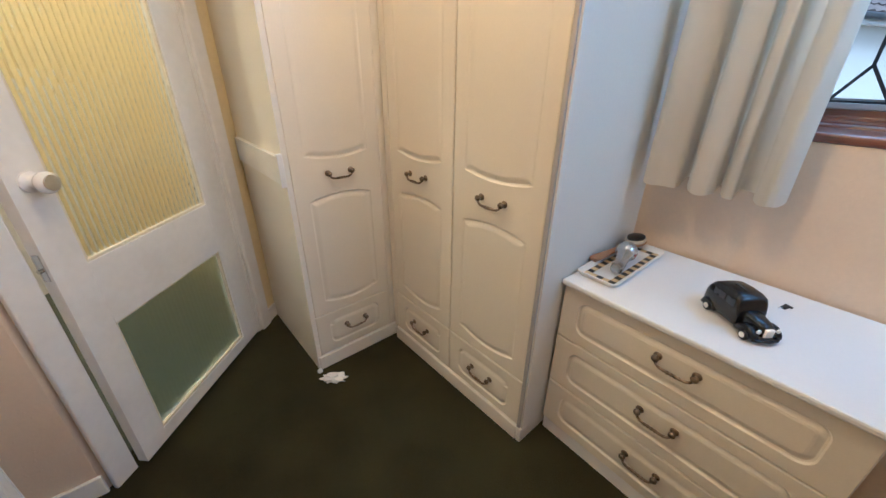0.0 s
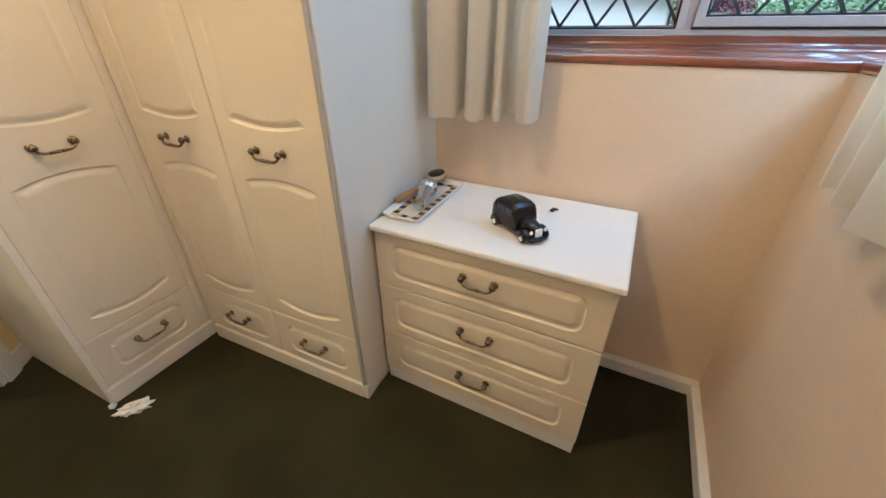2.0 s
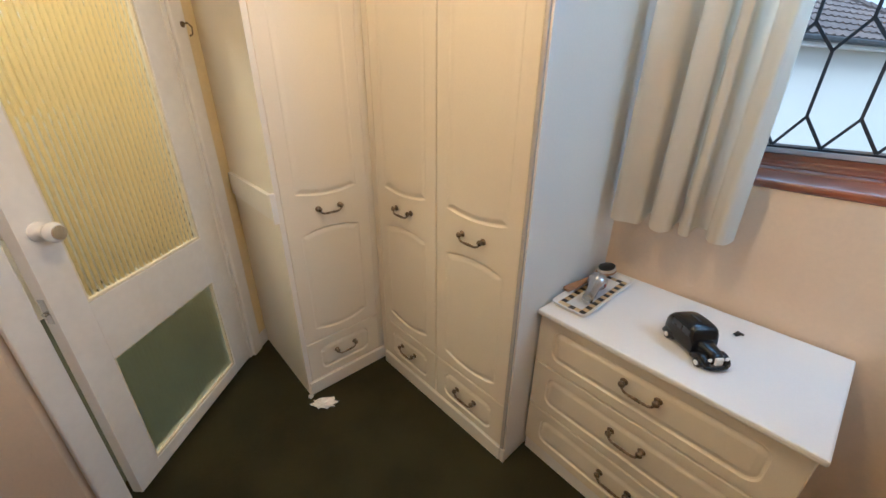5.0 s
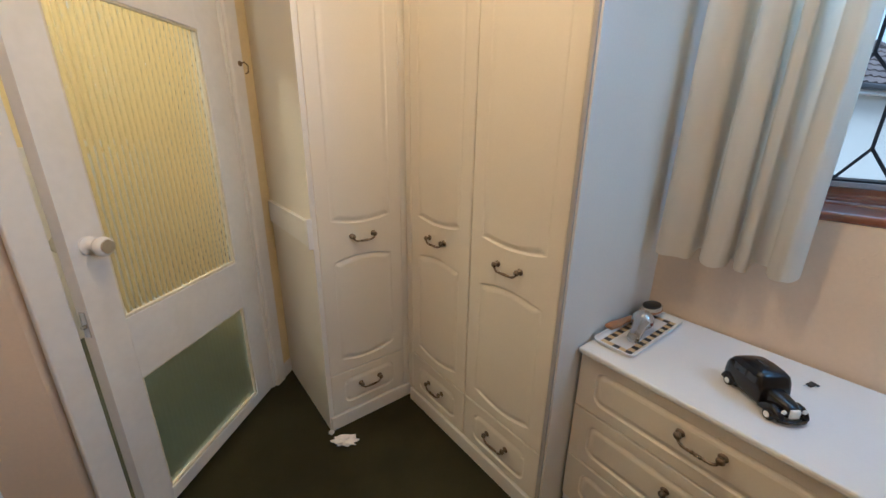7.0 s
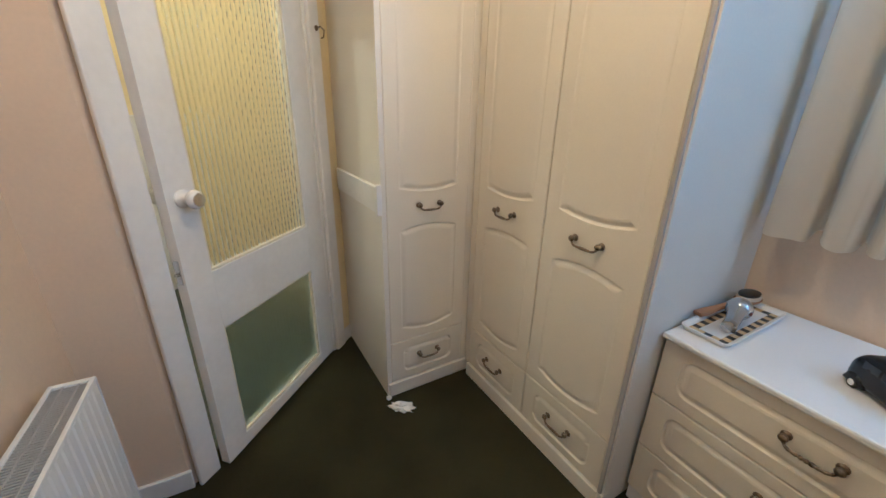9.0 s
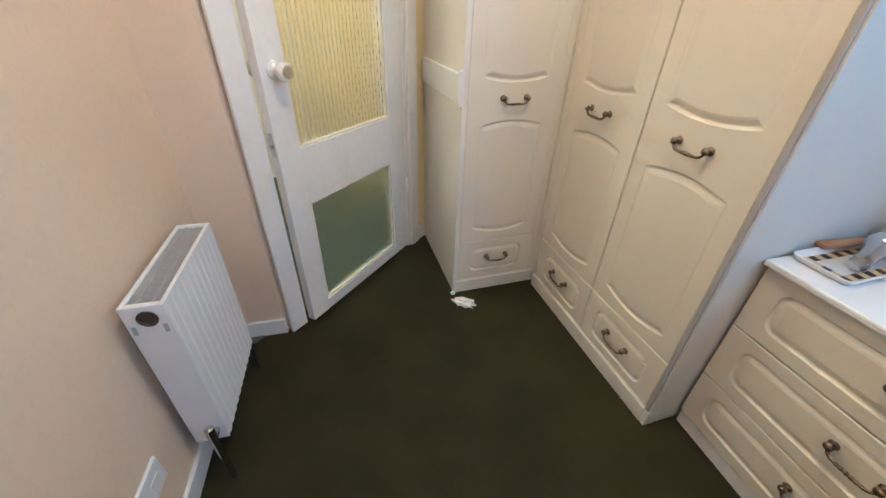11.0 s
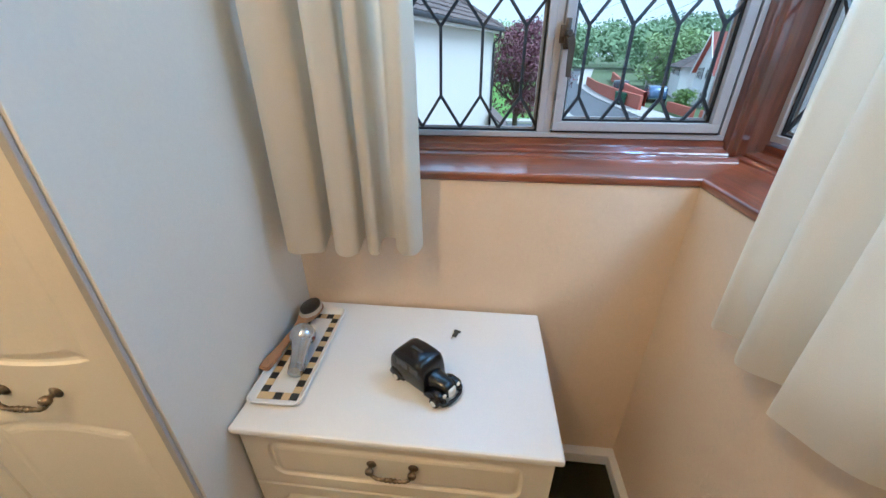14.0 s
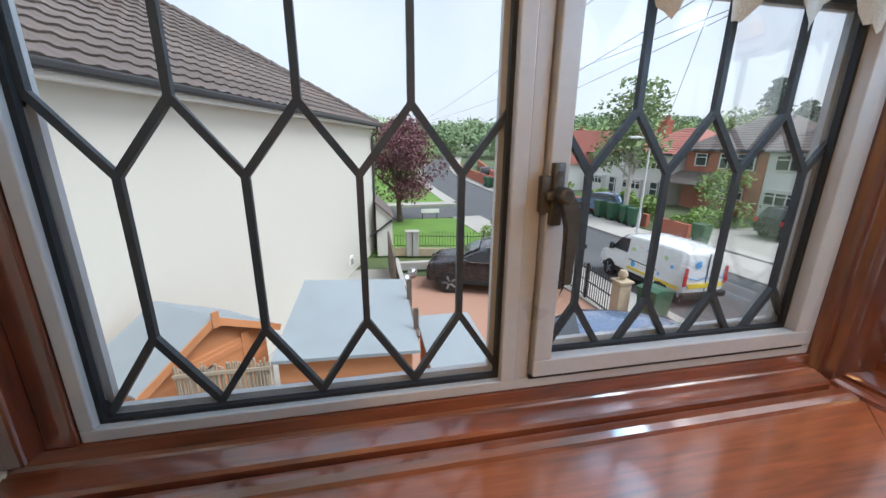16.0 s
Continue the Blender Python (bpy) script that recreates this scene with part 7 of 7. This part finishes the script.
def tree(at, height, spread, mat, label, seed, bark=M_BARK, n=2600, size=0.16, trunk=0.16, clear=0.3, blobs=14, droop=0.0, tall=1.0):
    rng = random.Random(seed)
    t = thing("tree", at, label, "tree", turn=0)
    bm = bmesh.new()
    zc = height * clear
    tube(bm, [(0, 0, -0.1), (0.03, 0.02, zc * 0.5), (-0.03, 0.04, zc), (0.05, -0.02, height * 0.7)], [trunk * 1.25, trunk, trunk * 0.85, trunk * 0.25], 9)
    centres = []
    for i in range(blobs):
        a, r = rng.uniform(0, 6.28), spread * rng.uniform(0.15, 0.75)
        z = zc + (height - zc) * rng.uniform(0.12, 0.88)
        r *= 1.0 - 0.55 * abs((z - zc) / (height - zc) - 0.42)
        c = Vector((r * math.cos(a), r * math.sin(a), z))
        centres.append(c)
        tube(bm, [(0, 0, zc * 0.8 + (z - zc) * 0.3), c * 0.55 + Vector((0, 0, (z - zc) * 0.1 + zc * 0.4)), c], [trunk * 0.45, trunk * 0.22, trunk * 0.07], 6)
    part("trunk", bm, bark, t, smooth=60)
    bm = bmesh.new()
    for c in centres:
        rr = spread * rng.uniform(0.28, 0.46)
        leaves(bm, rng, c, (rr, rr, rr * 0.8 * tall), n // blobs, size, droop)
    part("crown", bm, mat, t)
    return t


tree((22.9, -1.75, G), 5.9, 2.7, M_PURPLE, "copper-leaved tree with a dense dark purple crown", 3, n=9000, size=0.095, clear=0.2, blobs=34, droop=0.5)
tree((21.0, -15.3, G), 8.2, 2.6, M_LEAF, "tall light-leaved birch with a pale trunk at the pavement", 8, bark=M_BIRCH, n=3000, size=0.15, clear=0.34, blobs=26, trunk=0.15, droop=0.3, tall=1.1)
tree((14.0, -4.68, G), 1.95, 0.8, M_HEDGE, "small bright green shrub by the gate", 21, n=900, size=0.09, clear=0.15, blobs=8, trunk=0.04)
for i, (x, y, h, s) in enumerate(((19.3, -20.6, 3.2, 2.1), (16.9, -15.9, 1.2, 0.9), (20.0, -16.0, 1.8, 1.1), (22.0, -16.0, 1.6, 1.2), (25.0, -16.4, 1.5, 1.0), (18.3, -18.6, 1.2, 1.0), (30.5, -16.5, 1.4, 1.0), (35.5, -16.5, 1.6, 1.2))):
    tree((x, y, G), h, s, M_HEDGE, "rounded green garden shrub in front of the houses", 40 + i, n=1400, size=0.11, clear=0.06, blobs=12, trunk=0.05)


def conifer(at, height, spread, seed):
    rng = random.Random(seed)
    t = thing("conifer", at, "dark green conifer with tiered drooping branches", "tree", "conifers")
    bm = bmesh.new()
    tube(bm, [(0, 0, 0), (0, 0, height * 0.98)], [0.22, 0.03], 8)
    part("trunk", bm, M_BARK, t)
    bm = bmesh.new()
    tiers = 21
    for i in range(tiers):
        z = height * (0.12 + 0.86 * i / tiers)
        r = spread * (1 - i / tiers) ** 0.8 + 0.15
        for k in range(9):
            a = 6.283 * k / 9 + rng.uniform(-0.3, 0.3)
            L = r * rng.uniform(0.65, 1.15)
            for j in range(7):
                f = (j + 0.5) / 7
                p = Vector((math.cos(a) * L * f, math.sin(a) * L * f, z - 0.25 * L * f * f))
                leaves(bm, rng, p, (0.26, 0.26, 0.13), 6, 0.20, 0.3)
    part("crown", bm, M_CONIFER, t)


conifer((30.0, -36.0, G - 1), 11.8, 3.6, 1)
conifer((27.6, -36.5, G - 1), 9.6, 3.0, 2)
conifer((32.6, -36.5, G - 1), 8.8, 2.8, 3)
conifer((17.0, -35.5, G - 1), 12.6, 2.8, 4)
for i, (x, y, h, s) in enumerate(((60, 2, 8.0, 5.0), (72, -5, 9, 5.5), (66, 9, 9, 5), (86, 5, 9.5, 6), (96, -12, 9, 6), (58, -24, 7, 4.5), (47, -29, 7.5, 5), (36, -33, 7, 5), (30, -34, 7.5, 5), (74, -32, 8, 6), (48, 5, 6.5, 3.5), (110, -3, 11, 7))):
    tree((x, y, G - 0.5), h, s, M_LEAF, "broad leafy tree behind the houses", 70 + i, n=5200, size=0.24, clear=0.2, blobs=22, trunk=0.3)

# wooded hillside far off
rng = random.Random(9)
bm = bmesh.new()
for i in range(420):
    ang = rng.uniform(-1.25, 0.35)
    dist = rng.uniform(115, 260)
    hill = 5.0 * math.exp(-((ang + 0.55) / 0.45) ** 2) + 1.5
    x, y = dist * math.cos(ang), dist * math.sin(ang)
    z = G + (dist - 100) / 160 * hill * 2.4
    r = rng.uniform(3.5, 6.5)
    leaves(bm, rng, (x, y, z + r * 0.7), (r, r, r * 0.9), 200, 0.8)
woods = part("woodland", bm, M_FARWOOD, None, "distant wooded hillside of mixed green trees")
tagged(woods, category="woodland", kind="stuff")

# ---- street furniture ----
lampost = thing("street_lamp", (17.3, -13.25, G), "slim grey steel street lamp post at the kerb", "street lamp", world_built=True)
bm = bmesh.new()
tube(bm, [(17.3, -13.25, G), (17.3, -13.25, G + 1.2)], 0.075, 10)
tube(bm, [(17.3, -13.25, G + 1.2), (17.3, -13.25, G + 4.6), (17.33, -13.1, G + 4.75), (17.35, -12.6, G + 4.8)], [0.05, 0.04, 0.035, 0.03], 10)
part("post", bm, M_ALLOY, lampost, smooth=40)
bm = bmesh.new()
box(bm, (17.25, -12.65, G + 4.76), (17.45, -12.1, G + 4.86), 0.03)
part("lantern", bm, M_ALLOY, lampost)
pole = thing("telegraph_pole", (60, -7.2, G), "tall wooden telegraph pole by the far bend", "pole", world_built=True)
bm = bmesh.new()
tube(bm, [(60, -7.2, G), (60, -7.2, 4.55)], [0.16, 0.11], 8)
part("pole_shaft", bm, M_BARK, pole)
for a, b, sag in (((60, -7.2, 4.4), (2.5, -9.5, 5.2), 0.5), ((60, -7.2, 4.4), (3.0, -6.5, 6.2), 0.6), ((46, -14, 3.6), (6.0, -8.6, 5.0), 0.3), ((24, -19.5, 2.2), (9, -7.4, 4.8), 0.15), ((44, -12, 3.6), (4.0, -5.5, 4.4), 0.4)):
    bm = bmesh.new()
    a, b = Vector(a), Vector(b)
    tube(bm, [a.lerp(b, i / 14) - Vector((0, 0, sag * 4 * (i / 14) * (1 - i / 14))) for i in range(15)], 0.010, 5)
    tagged(part("overhead_cable", bm, M_GUTTER, None, "thin black overhead telephone cable"), category="cable", group="overhead cables")
sign = thing("street_sign", (23.4, -3.6, G), "low white street name sign on two posts", "sign", world_built=True)
part("sign_board", boxes(((23.38, -4.2, G + 0.38), (23.42, -3.1, G + 0.62))), M_WHITEWALL, sign)
for y in (-4.1, -3.2):
    part("sign_post", boxes(((23.42, y, G), (23.47, y + 0.05, G + 0.6))), M_IRON, sign)
# paving blocks on the near drive
rng = random.Random(5)
count = 0
for i in range(21):
    for j in range(14):
        x, y = 8.6 + i * 0.20 + (0.1 if j % 2 else 0), -5.6 + j * 0.10 - 0.2
        ob = bpy.data.objects.new("paving_block", blk)
        scene.collection.objects.link(ob)
        ob.location = (x, y + rng.uniform(-0.002, 0.002), G - 0.022 + rng.uniform(0, 0.004))
        ob.parent = drive
